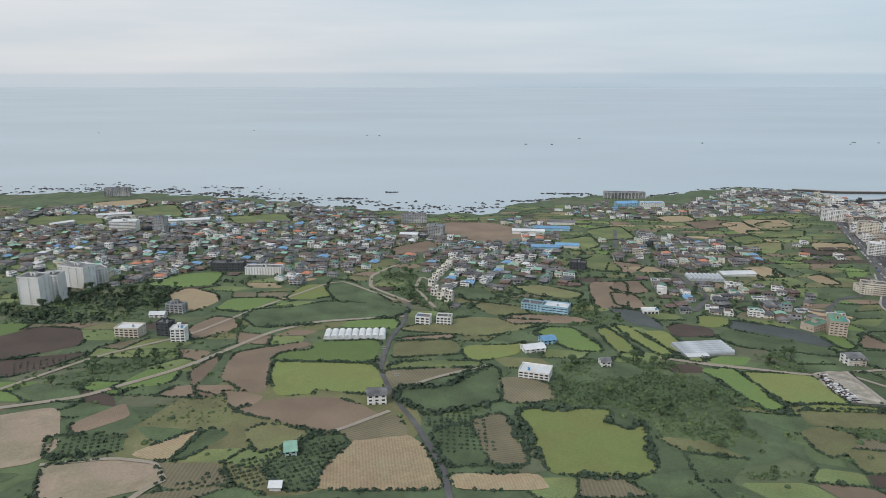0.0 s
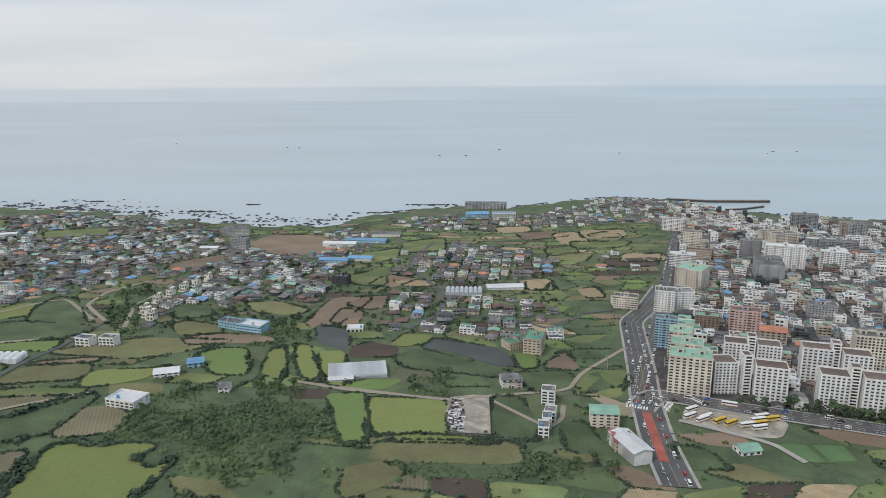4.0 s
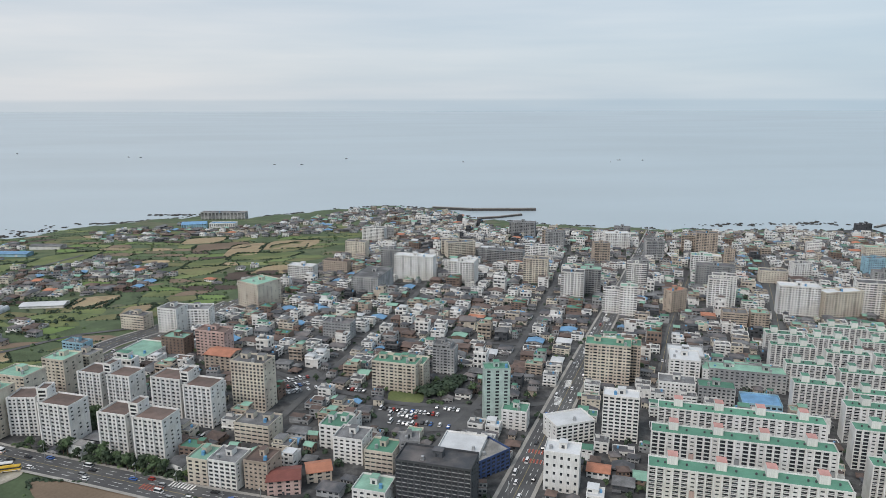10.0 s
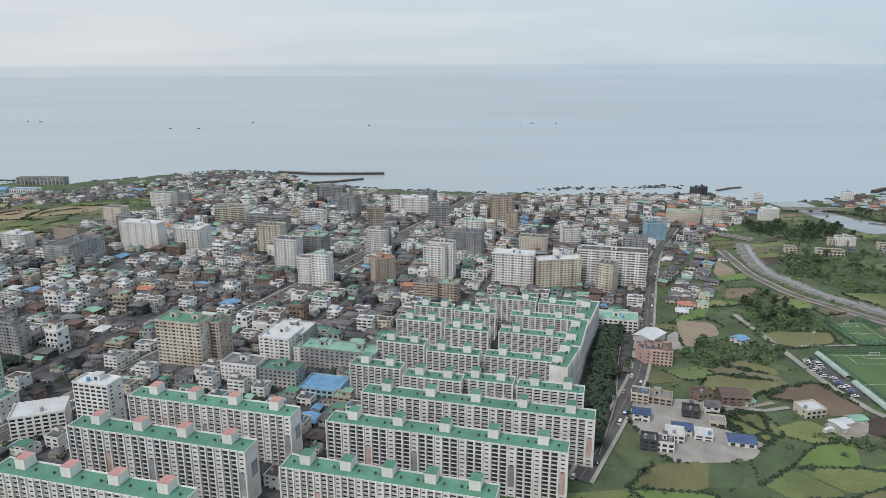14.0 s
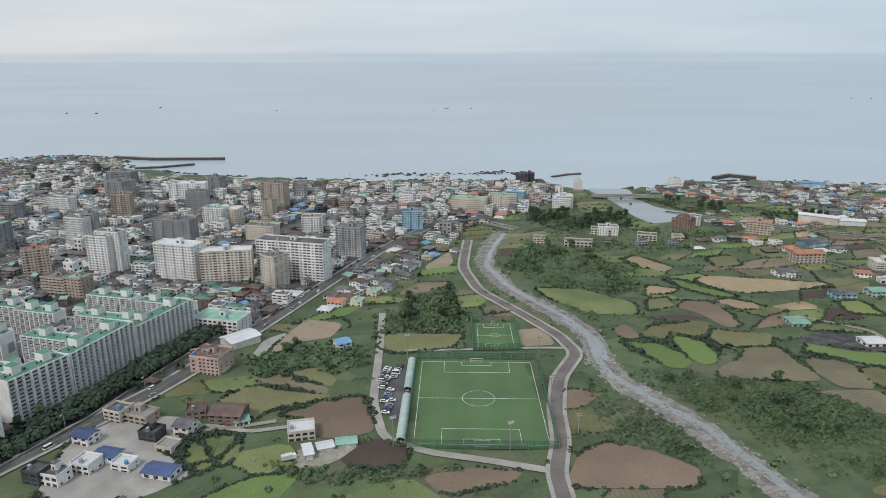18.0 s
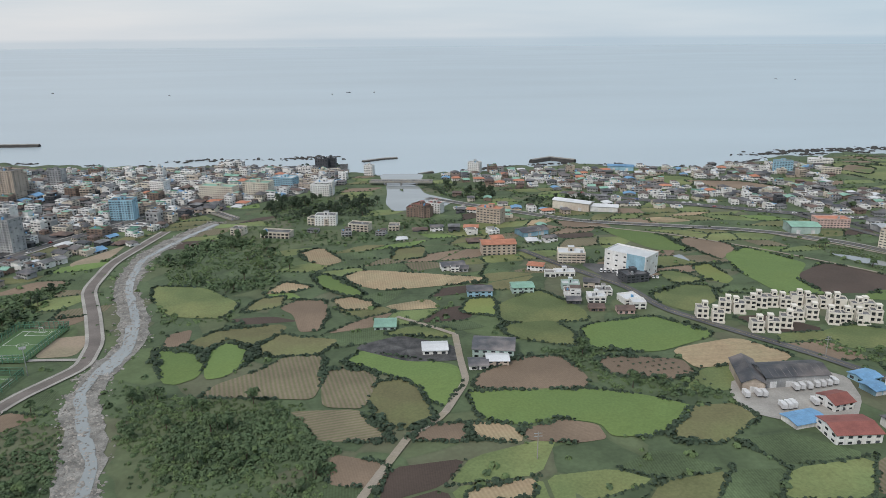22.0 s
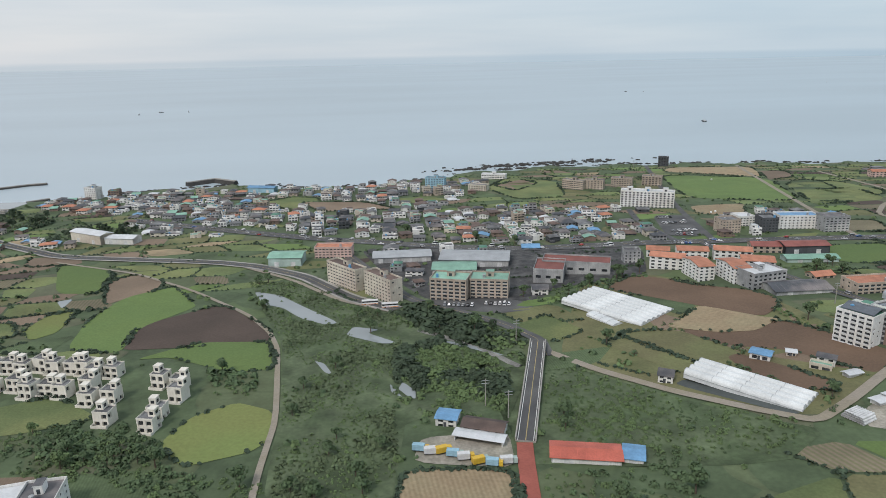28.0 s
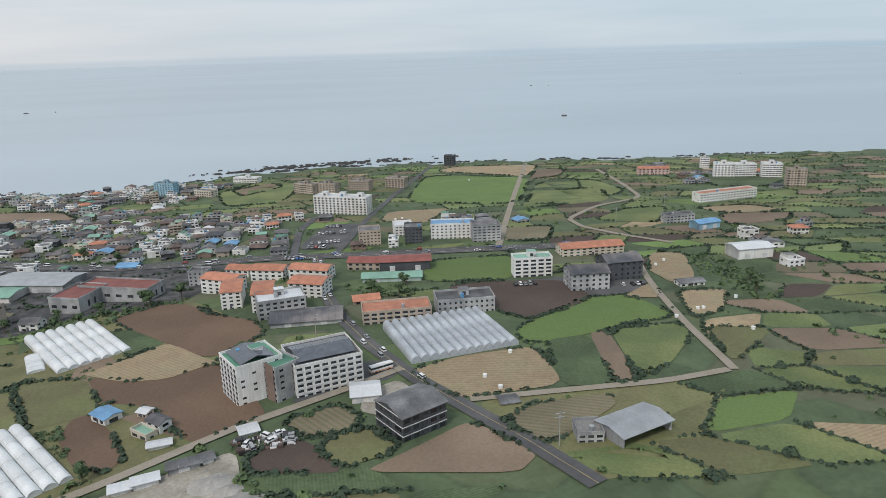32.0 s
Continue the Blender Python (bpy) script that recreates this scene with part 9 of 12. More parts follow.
# ---- buildings west of the town ----
greenhouse(-39.3, 291.8, 2.2, 27.3, 9.0, 2.9, 9, label="milky plastic greenhouse with long ridged roofs")
greenhouse(112.5, 281.1, 97.1, 13.0, 22.8, 2.4, 6, "film_grey", label="row of long low grey stock houses with ridged roofs")
shed(107.0, 272.4, 7.1, 9.0, 3.0, 1.4, "white", "white_roof", rise=0.3, label="low white lean-to beside the stock houses")
block(-207.7, 337.5, -8.2, 11.8, 9.0, 15.0, "white", "grey_roof", bays=5)
block(-202.3, 344.3, 3.4, 9.5, 9.0, 14.3, "white", "grey_roof", bays=5)
block(-204.4, 372.4, -15.6, 17.0, 9.0, 12.5, "white", "grey_roof", bays=6)
block(-199.1, 379.9, 46.9, 12.2, 9.0, 8.9, "white", "grey_roof", bays=6)
block(-109.0, 407.5, -0.5, 21.9, 7.0, 5.0, "white", "grey_roof", bays=9)
block(-133.5, 416.4, -0.9, 20.3, 7.0, 5.5, "darkwall", "grey_roof", bays=8)
block(-257.9, 549.9, 4.9, 21.0, 9.0, 8.4, "white", "white_roof", bays=6)
block(-226.6, 544.5, -11.8, 10.0, 7.0, 12.5, "greywall", "grey_roof")
block(-362.5, 765.9, 6.8, 26.9, 7.0, 9.5, "greywall", "grey_roof", bays=7)
shed(-222.1, 594.8, 15.3, 34.7, 8.0, 3.0, "white", "white_roof", label="long low white storage hall")
shed(-299.0, 620.0, 19.0, 28.8, 8.0, 3.1, "white", "white_roof", label="long low white storage hall")
shed(-323.1, 575.8, 45.0, 18.4, 6.0, 1.9, "white", "white_roof", label="low white storage hall")
block(-26.2, 610.2, 4.5, 22.6, 8.0, 7.7, "greywall", "grey_roof", bays=7)
block(-5.8, 548.3, -19.7, 13.6, 6.0, 8.4, "greywall", "grey_roof")
block(46.8, 339.3, -24.1, 12.0, 6.0, 4.0, "bluewall", "dark_roof", huts=0)
block(57.6, 335.7, -20.1, 13.5, 8.0, 3.9, "bluewall", "white_roof", huts=0, label="pale blue school-like building by the fields")
gabled(-23.1, 221.8, 5.9, 6.6, 6.0, 4.0, "white", "grey_roof")
block(-138.6, 289.2, -5.8, 10.9, 7.0, 4.5, "cream", "white_roof", huts=0, category="house", label="cream two-storey house with a flat white roof")
block(-123.6, 291.0, -12.9, 6.2, 5.0, 6.4, "darkwall", "grey_roof", category="house", label="narrow charcoal house beside a white one")
block(-114.6, 283.2, 2.5, 6.2, 5.0, 6.2, "white", "white_roof", category="house", label="white cubic house beside parked cars")
block(-131.7, 325.4, -10.0, 9.0, 5.0, 4.7, "greywall", "dark_roof", category="house", label="grey house with dark flat roofs")
gabled(-137.8, 317.6, 2.7, 7.2, 5.0, 2.0, "white", "white_roof")
gabled(-45.2, 184.6, 12.5, 3.5, 6.0, 2.2, "mintwall", "mint_roof")
shed(-44.8, 164.5, 1.3, 3.0, 3.0, 1.7, "white", "white_roof", doors=1, label="small white farm container shed")
gabled(38.6, 278.0, 15.0, 9.3, 6.0, 2.1, "white", "white_roof")
gabled(46.3, 288.6, 16.0, 6.2, 6.0, 2.4, "bluewall", "blue_roof")
block(35.9, 248.9, -17.9, 11.8, 8.0, 3.3, "white", "white_roof", huts=0, category="house", label="low white flat-roofed farm building")
block(105.6, 335.8, 2.5, 7.6, 5.0, 1.8, "white", "white_roof", huts=0, category="house", label="low white flat-roofed farm building")
gabled(65.8, 262.0, 2.4, 3.9, 5.0, 2.5, "white", "grey_roof")
villa(-6.2, 385, -20, 0.6, 1)
villa(-4.1, 398.7, -20, 0.6, 1)
villa(-1.4, 411.8, -20, 0.6, 1)
villa(1.4, 424.3, -20, 0.6, 1)
villa(4.4, 437.8, -20, 0.6, 1)
villa(-4.4, 363.9, -20, 0.6, 1)
villa(-0.6, 357.1, -20, 0.6, 1)
villa(3.3, 353.2, -20, 0.6, 1)
block(-9.2, 312.2, -12.9, 6.9, 5.0, 4.0, "white", "dark_roof", huts=0, category="house", label="white terraced house with a dark roof")
block(0.7, 312.8, -9.0, 7.0, 5.0, 4.0, "white", "dark_roof", huts=0, category="house", label="white terraced house with a dark roof")
block(199.5, 756.1, -6.0, 44.4, 10.0, 6.8, "greywall", "dark_roof", huts=0, bays=12, label="long grey quayside building under construction", category="quay building")
gabled(186.6, 697.2, 6.5, 21.6, 12.0, 4.5, "bluewall", "blue_roof", rise=1.6, category="hall")
block(212.6, 696.1, -3.4, 23.2, 9.0, 4.5, "white", "blue_roof", huts=0, category="hall")
shed(74.3, 490.7, -6, 20, 8, 3.0, "bluewall", "blue_roof", rise=0.7, label="long blue-roofed store near the shore")
shed(91.8, 498.1, -6, 17, 8, 2.6, "white", "blue_roof", rise=0.7, label="white store with a blue metal roof")
shed(70.1, 556.4, -6, 26, 9, 2.8, "white", "white_roof", rise=0.7, label="long white works hall near the shore")
shed(90.8, 568.2, -6, 30, 9, 2.8, "bluewall", "blue_roof", rise=0.7, label="long blue-roofed works hall near the shore")
shed(103.7, 597.5, -6, 24, 9, 3.0, "white", "grey_roof", rise=0.7, label="white works hall with a grey roof")
shed(-27.2, 542.1, -6, 14, 7, 2.4, "white", "white_roof", rise=0.7, label="low white store among the fields")
gabled(200.5, 239.2, -7.4, 9.4, 7.0, 5.5, "cream", "mint_roof", rise=0.5, category="guest house")
gabled(171.7, 270.9, 3.9, 6.7, 6.0, 4.0, "white", "grey_roof")
block(87.0, 430.4, -19.3, 10.0, 6.0, 5.0, "darkwall", "dark_roof")
greenhouse(160.5, 408.1, -3.6, 21.1, 12.0, 4.8, 8, "film_grey", label="row of grey plastic film greenhouse tunnels")
shed(185.3, 420.6, 3.5, 21.6, 8.0, 1.8, "white", "white_roof", label="long low white greenhouse hall")
block(246.0, 380.5, -15.4, 8.7, 6.0, 5.8, "cream", "grey_roof")
block(180.6, 316.5, 28.4, 13.4, 7.0, 3.5, "tanwall", "green_roof")
block(178.5, 230.2, -9.3, 3.6, 5.0, 3.8, "white", "grey_roof", huts=0, category="house", label="white terraced house stepping up the lane")
block(180.6, 236.1, -11.6, 3.1, 5.0, 4.3, "white", "grey_roof", huts=0, category="house", label="white terraced house stepping up the lane")
block(182.7, 241.8, -15.6, 3.9, 5.0, 4.0, "white", "grey_roof", huts=0, category="house", label="white terraced house stepping up the lane")
block(184.3, 255.8, -13.8, 4.9, 5.0, 5.6, "white", "grey_roof", huts=0, category="house", label="white terraced house stepping up the lane")
gabled(172.8, 270.9, 2.8, 7.0, 6.0, 3.1, "cream", "grey_roof")
gabled(201.8, 223.2, 2.7, 5.7, 8.0, 4.2, "tanwall", "red_roof")
shed(203.7, 218.3, 16.7, 6.5, 14.0, 4.7, "white", "white_roof", along="y", label="white barrel-roofed farm store")
gabled(241.5, 220.6, 10.5, 6.9, 5.0, 1.8, "white", "mint_roof")
block(245.9, 386.3, -1.5, 10.4, 6.0, 4.3, "cream", "grey_roof")

# ---- buildings east of the town ----
gabled(596.7, 259.6, -22, 5.0, 4.2, 2.6, "white", "navy_roof", rise=0.6)
block(606.0, 271.0, -24, 9.5, 5.5, 2.4, "tanwall", "pale_roof", category="house", huts=1)
block(600.7, 271.4, -24, 5.5, 5.0, 3.4, "cream", "dark_roof", category="house", huts=0)
block(612.7, 260.8, -20, 5.0, 4.6, 2.6, "darkwall", "dark_roof", category="house", huts=1)
gabled(620.4, 263.1, -20, 4.4, 4.6, 2.9, "white", "dark_roof", rise=0.8)
block(618.3, 255.0, -20, 4.6, 4.4, 1.7, "cream", "pale_roof", category="house", huts=0, tanks=0)
gabled(605.5, 250.7, -20, 5.6, 4.0, 2.3, "white", "navy_roof", rise=0.5)
block(601.8, 247.1, -20, 5.2, 5.0, 2.6, "white", "white_roof", category="house", huts=0)
block(610.4, 247.2, -20, 5.0, 4.0, 1.9, "white", "white_roof", category="house", huts=0)
block(596.8, 242.2, -20, 5.2, 4.6, 3.0, "white", "dark_roof", category="house", huts=1)
block(592.6, 242.8, -20, 4.6, 4.4, 3.4, "darkwall", "dark_roof", category="house", huts=0)
gabled(619.9, 243.6, -18, 7.4, 4.6, 1.8, "white", "navy_roof", rise=0.6)
gabled(630.4, 269.2, -10.9, 8.8, 7.0, 3.3, "brick", "brown_roof", rise=1.2)
block(621.1, 272.0, 8.9, 5.2, 5.0, 2.7, "brick", "brown_roof", category="house", huts=0)
gabled(633.9, 267.2, 17.6, 3.8, 4.0, 1.7, "white", "mint_roof", rise=0.5)
block(650.6, 260.1, 7.5, 7.0, 6.0, 2.7, "cream", "white_roof", huts=0, category="house", label="cream flat-roofed house beside a field")
shed(653.2, 250.1, 14.5, 1.9, 5.0, 2.0, "white", "white_roof", rise=0.3, doors=1)
shed(657.2, 253.1, 14.7, 3.8, 3.0, 1.3, "white", "white_roof", rise=0.3, doors=1)
shed(662.5, 254.9, 4.2, 4.9, 3.0, 1.3, "mintwall", "mint_roof", rise=0.3, doors=1)
block(616.5, 303.0, 12.5, 9.1, 7.0, 5.3, "pinkwall", "brown_roof", bays=6)
shed(623.4, 322.9, 40.5, 10.9, 8.0, 2.8, "white", "white_roof", label="white arched sports shed")
gabled(658.4, 318.8, 23.4, 4.8, 5.0, 2.1, "white", "blue_roof", rise=0.6)
field("concrete", 0, [(591.8, 259.4), (600.2, 273.2), (621.1, 270.7), (625.4, 264), (616.3, 254.1), (628.3, 244.2), (618.1, 233.9), (595, 233.9)], hedge=0.25, lift=0.06)
field("concrete", 0, [(631, 325.4), (638.3, 332.3), (636, 314.9), (628.3, 307.9)], hedge=0)
field("concrete", 0, [(652.4, 252.5), (662.2, 254.3), (658, 244.1), (652.8, 242.3)], hedge=0)
road("concrete", 1.8, [(617, 262.8), (624.5, 266.3), (637, 262), (646.5, 264.1)])
field("grass", 0, [(621.2, 256.7), (627.7, 262.4), (636.2, 259.6), (631, 249.3), (623.3, 245.7)], hedge=0.6, soft=1)
block(795.6, 463.9, -21.3, 11.4, 6.0, 3.8, "cream", "grey_roof", category="house", huts=0)
block(833.0, 447.7, -7.8, 5.3, 6.0, 2.5, "cream", "grey_roof", category="house", huts=0)
block(816.1, 448.7, -21.9, 10.3, 6.0, 3.7, "cream", "grey_roof", category="house", huts=0)
block(757.0, 450.4, -19.5, 6.0, 6.0, 3.4, "cream", "grey_roof", category="house", huts=0)
block(776.3, 442.5, -17.2, 14.5, 6.0, 3.0, "cream", "grey_roof", category="house", huts=0)
block(847.7, 474.4, -21.1, 13.0, 6.0, 5.0, "brick", "red_roof", bays=6)
block(923.2, 365.6, -48.4, 17.6, 10.5, 8.4, "white", "white_roof", bays=5, floors=4, huts=0, tanks=0, ww=0.3, wh=0.3, stripe=(0.55, 0.98, "bluewall"), label="white exhibition building with a blue glazed front", category="exhibition building")
gabled(876.1, 399.5, -1.4, 14.8, 8.0, 5.1, "tanwall", "orange_roof", rise=1.0, category="guest house")
block(904.1, 383.1, -10.9, 11.1, 8.0, 4.4, "cream", "white_roof", bays=6)
shed(898.0, 428.5, 18.3, 14.0, 8.0, 2.6, "bluewall", "dark_roof")
shed(919.0, 270.1, -15.6, 5.7, 14.0, 3.3, "tanwall", "dark_roof", rise=1.4, along="y", doors=1, label="tan gabled warehouse with a dark metal roof")
shed(930.1, 269.0, -1.0, 17.3, 8.0, 3.6, "greywall", "dark_roof", rise=1.2, doors=4, label="long grey warehouse with a dark metal roof")
shed(948.2, 260.4, 10.3, 4.5, 5.0, 1.8, "bluewall", "blue_roof", rise=0.4, label="small blue metal shed beside the yard")
gabled(950.2, 266.7, 13.2, 6.2, 5.0, 1.7, "bluewall", "blue_roof", rise=0.5)
block(953.4, 257.2, 6.9, 5.2, 6.0, 3.8, "white", "dark_roof", category="house", label="white stepped house by the road")
gabled(956.4, 252.4, -3.7, 5.3, 6.0, 2.6, "white", "brown_roof")
gabled(967.3, 268.4, -24.5, 4.6, 6.0, 2.9, "tanwall", "pink_roof", rise=0.6)
block(970.3, 258.3, -55.9, 4.5, 4.0, 4.2, "tanwall", "grey_roof", category="house")
gabled(933.5, 254.8, 10.0, 5.9, 6.0, 2.4, "white", "red_roof")
gabled(927.8, 241.7, -2.8, 10.7, 8.0, 2.8, "white", "red_roof", rise=0.8, category="workshop")
shed(944.1, 240.8, -2.6, 12.2, 8.0, 2.3, "white", "dark_roof", rise=0.7)
shed(921.2, 248.3, 10.1, 8.4, 5.0, 1.6, "white", "blue_roof", rise=0.4, doors=1)
gabled(855.9, 297.4, -12.8, 12.0, 9.0, 3.0, "mintwall", "dark_roof", rise=0.9)
gabled(849.9, 288.8, -4.3, 5.3, 5.0, 1.6, "white", "dark_roof", rise=0.6)
gabled(855.6, 290.2, -5.5, 6.2, 5.0, 1.9, "tanwall", "white_roof", rise=0.4)
gabled(838.8, 301.1, -2.7, 7.3, 6.0, 1.7, "white", "white_roof", rise=0.6)
gabled(824.8, 322.5, -4.0, 6.8, 7.0, 1.4, "mintwall", "mint_roof", rise=0.4)
gabled(875.7, 349.1, -2.3, 8.0, 6.0, 2.5, "mintwall", "mint_roof", rise=0.5)
gabled(859.7, 347.8, -4.6, 9.0, 6.0, 2.4, "bluewall", "dark_roof", rise=0.5)
gabled(853.7, 379.7, 4.0, 9.5, 6.0, 2.3, "white", "dark_roof", rise=0.7)
block(910.3, 332.7, 8.8, 6.2, 6.0, 2.0, "white", "white_roof", huts=0, category="house")
block(920.4, 355.0, 8.8, 9.4, 7.0, 3.2, "darkwall", "dark_roof", category="house", huts=1)
block(882.8, 455.1, -32.7, 13.0, 7.0, 7.9, "tanwall", "orange_roof", bays=6)
block(896.2, 365.2, -10, 8.0, 4.5, 1.6, "white", "white_roof", category="house", huts=1, tanks=0)
block(890.4, 364.6, -12, 4.5, 4.0, 1.8, "white", "pale_roof", category="house", huts=0, tanks=0)
block(899.2, 335.1, -8, 6.2, 5.0, 2.2, "white", "white_roof", category="house", huts=1)
block(904.1, 341.5, -8, 5.5, 4.6, 2.0, "white", "pale_roof", category="house", huts=1)
gabled(890.9, 334.8, -8, 4.8, 4.4, 1.6, "darkwall", "dark_roof", rise=0.8)
gabled(896.5, 326.8, -8, 5.0, 4.2, 1.5, "brick", "brown_roof", rise=0.9)
gabled(905.3, 323.1, -6, 5.6, 4.4, 1.8, "pinkwall", "brown_roof", rise=0.9)
block(911.2, 326.8, -6, 4.6, 4.6, 2.4, "white", "white_roof", category="house", huts=0, tanks=0)
block(854.3, 376.1, -6, 3.4, 3.4, 1.9, "white", "white_roof", category="house", huts=0, tanks=0)
gabled(857.3, 376.5, -6, 4.6, 4.0, 1.7, "greywall", "dark_roof", rise=0.8)
block(893.9, 349.1, -10, 6.4, 4.4, 2.4, "mintwall", "white_roof", category="house", huts=1, tanks=0)
villa(928.8, 316, -14, 0.3, 1)
villa(932.2, 311.8, -18, 0, -1)
villa(938.7, 319.8, -22, 0.6, 1)
villa(942.7, 318.2, -14, 0.3, -1)
villa(948.6, 321.5, -18, 0, 1)
villa(953, 322.2, -22, 0.6, -1)
villa(956.8, 322.5, -14, 0.3, 1)
villa(960.8, 320.8, -18, 0, -1)
villa(965.3, 321.5, -22, 0.6, 1)
villa(968.9, 319.3, -14, 0.3, -1)
villa(973.8, 318.5, -18, 0, 1)
villa(977.5, 316.3, -22, 0.6, -1)
villa(980.7, 312.4, -14, 0.3, 1)
villa(985.3, 313, -18, 0, -1)
villa(940.3, 302.7, -14, 0, 1)
villa(945.2, 301.8, -18, 0.3, -1)
villa(950.9, 304.2, -22, 0.6, 1)
villa(957.6, 309.1, -14, 0, -1)
villa(963.2, 309.9, -18, 0.3, 1)
villa(967.7, 305.1, -22, 0.6, -1)
villa(971.8, 305.7, -14, 0, 1)
villa(976.1, 303.2, -18, 0.3, -1)
villa(981.7, 304.8, -22, 0.6, 1)
villa(983.4, 297.7, -14, 0, -1)
villa(988.6, 297.6, -18, 0.3, 1)
villa(998.8, 303.6, -22, 0.6, -1)
villa(1003.7, 301.4, -14, 0, 1)
villa(990.2, 286.2, -18, 0.3, -1)
villa(1004.5, 294.8, -22, 0.6, 1)
villa(1001.4, 286.5, -14, 0, -1)
villa(1000.8, 280.7, -18, 0.3, 1)
block(848.5, 473.8, -47.8, 8.9, 6.0, 6.7, "brick", "red_roof", bays=4)
block(856.8, 481.2, -31.7, 8.0, 6.0, 5.8, "white", "red_roof", bays=4)
block(798.9, 462.7, -8.5, 10.6, 6.0, 5.5, "white", "grey_roof", bays=4)
block(794.0, 539.4, -8.1, 10.9, 7.0, 8.6, "white", "white_roof", bays=5)
block(767.1, 570.9, -24.4, 14.5, 8.0, 6.5, "bluewall", "white_roof", bays=6)
block(897.6, 605.4, -26.6, 8.8, 6.0, 7.5, "white", "grey_roof", bays=4)
block(793.1, 645.6, -7.6, 7.8, 6.0, 7.0, "darkwall", "grey_roof", bays=4)
shed(932.9, 477.9, -38.1, 21.3, 7.0, 4.9, "cream", "white_roof")
shed(948.1, 471.2, -19.4, 15.2, 7.0, 3.2, "white", "white_roof")

# ---- the last stretch: workshops, estates and greenhouses ----
block(1210.9, 471.3, -28.6, 27.3, 7.0, 8.5, "white", "white_roof", bays=14, huts=3, ww=0.5)
block(1195.6, 538.8, -43.0, 13.7, 6.0, 5.8, "tanwall", "grey_roof", bays=5)
block(1207.4, 535.4, -33.1, 11.7, 6.0, 5.8, "tanwall", "grey_roof", bays=5)
block(1226.2, 537.0, -32.8, 12.6, 6.0, 5.8, "tanwall", "grey_roof", bays=5)
block(1247.0, 538.2, -34.1, 11.9, 6.0, 5.9, "tanwall", "grey_roof", bays=5)
block(1298.4, 623.3, -25.0, 7.4, 5.0, 7.1, "darkwall", "dark_roof", huts=0, label="dark sea-front tower building", category="tower")
block(1159.9, 599.6, -26.2, 16.8, 6.0, 3.4, "white", "white_roof", huts=1, bays=6)
block(1114.7, 574.9, -25.5, 12.6, 6.0, 7.1, "bluewall", "grey_roof", huts=1)
block(1139.0, 556.1, -35.7, 12.0, 6.0, 3.8, "cream", "grey_roof", huts=0)
shed(1003.5, 597.0, -20.9, 18.3, 6.0, 3.6, "bluewall", "blue_roof")
gabled(1164.7, 360.4, -32.2, 12.1, 7.0, 4.9, "white", "orange_roof", rise=0.9, category="apartment house", group="orange-roofed apartment houses")
gabled(1169.1, 376.6, -26.2, 8.4, 6.0, 3.0, "white", "orange_roof", rise=0.9, category="apartment house", group="orange-roofed apartment houses")
gabled(1179.0, 368.9, -21.7, 11.2, 7.0, 3.8, "white", "orange_roof", rise=0.9, category="apartment house", group="orange-roofed apartment houses")
gabled(1168.6, 346.1, -1.6, 5.8, 12.0, 5.6, "white", "orange_roof", rise=0.9, category="apartment house", group="orange-roofed apartment houses")
gabled(1177.7, 339.6, -2.6, 5.9, 12.0, 5.7, "white", "orange_roof", rise=0.9, category="apartment house", group="orange-roofed apartment houses")
gabled(1192.3, 363.3, -25.9, 13.3, 7.0, 4.1, "white", "orange_roof", rise=0.9, category="apartment house", group="orange-roofed apartment houses")
gabled(1191.2, 346.5, -25.8, 10.9, 8.0, 4.6, "white", "orange_roof", rise=0.9, category="apartment house", group="orange-roofed apartment houses")
solar_roof(block(1177.2, 280.8, -65.7, 9.2, 10.0, 8.6, "white", "green_roof", bays=5, split=True, balcony=True, huts=1, label="white care home wing with green roof decks", category="care home"), 9.2, 10.0, 8.6)
block(1182.6, 278.1, -54.4, 6.9, 6.0, 7.8, "greywall", "green_roof", bays=3, huts=0, stripe=(0.5, 0.9, "brick"), label="grey entrance tower with a brick-red panel", category="care home")
solar_roof(block(1191.7, 282.0, 13.2, 14.4, 12.0, 7.3, "white", "dark_roof", bays=8, split=True, balcony=True, huts=0, tanks=0, label="white care home wing with a dark roof", category="care home"), 14.4, 12.0, 7.3)
block(1182.4, 331.4, 7.8, 13.1, 9.0, 5.3, "greywall", "white_roof", bays=6)
shed(1189.4, 322.8, -5.1, 18.9, 10.0, 1.7, "greywall", "dark_roof", rise=1.2)
block(1213.0, 316.7, -3.3, 18.3, 8.0, 3.6, "tanwall", "orange_roof", bays=9, huts=0, split=True)
block(1232.2, 318.1, -4.6, 15.9, 8.0, 4.2, "greywall", "grey_roof", bays=7, huts=1)
gabled(1206.6, 333.6, 1.5, 7.6, 5.0, 1.3, "tanwall", "orange_roof")
block(1082.6, 354.7, -23.9, 12.5, 9.0, 7.5, "tanwall", "mint_roof", bays=6, split=True)
block(1096.0, 353.6, -19.2, 12.9, 9.0, 6.7, "tanwall", "mint_roof", bays=6, split=True)
shed(1089.6, 384.3, -12.2, 16.4, 10.0, 2.5, "white", "mint_roof")
shed(1100.0, 394.4, -17.1, 27.0, 14.0, 3.3, "greywall", "zinc_roof", label="broad grey factory hall with a pale roof", doors=4)
shed(1072.2, 406.8, -6.0, 23.3, 10.0, 2.7, "greywall", "zinc_roof", label="broad grey factory hall with a pale roof", doors=4)
block(1121.2, 365.0, -23.4, 10.5, 14.0, 5.0, "greywall", "red_roof", huts=0, tanks=0, bays=3, floors=1, ww=0.5, wh=0.2, label="flat grey depot with a dull red roof", category="depot")
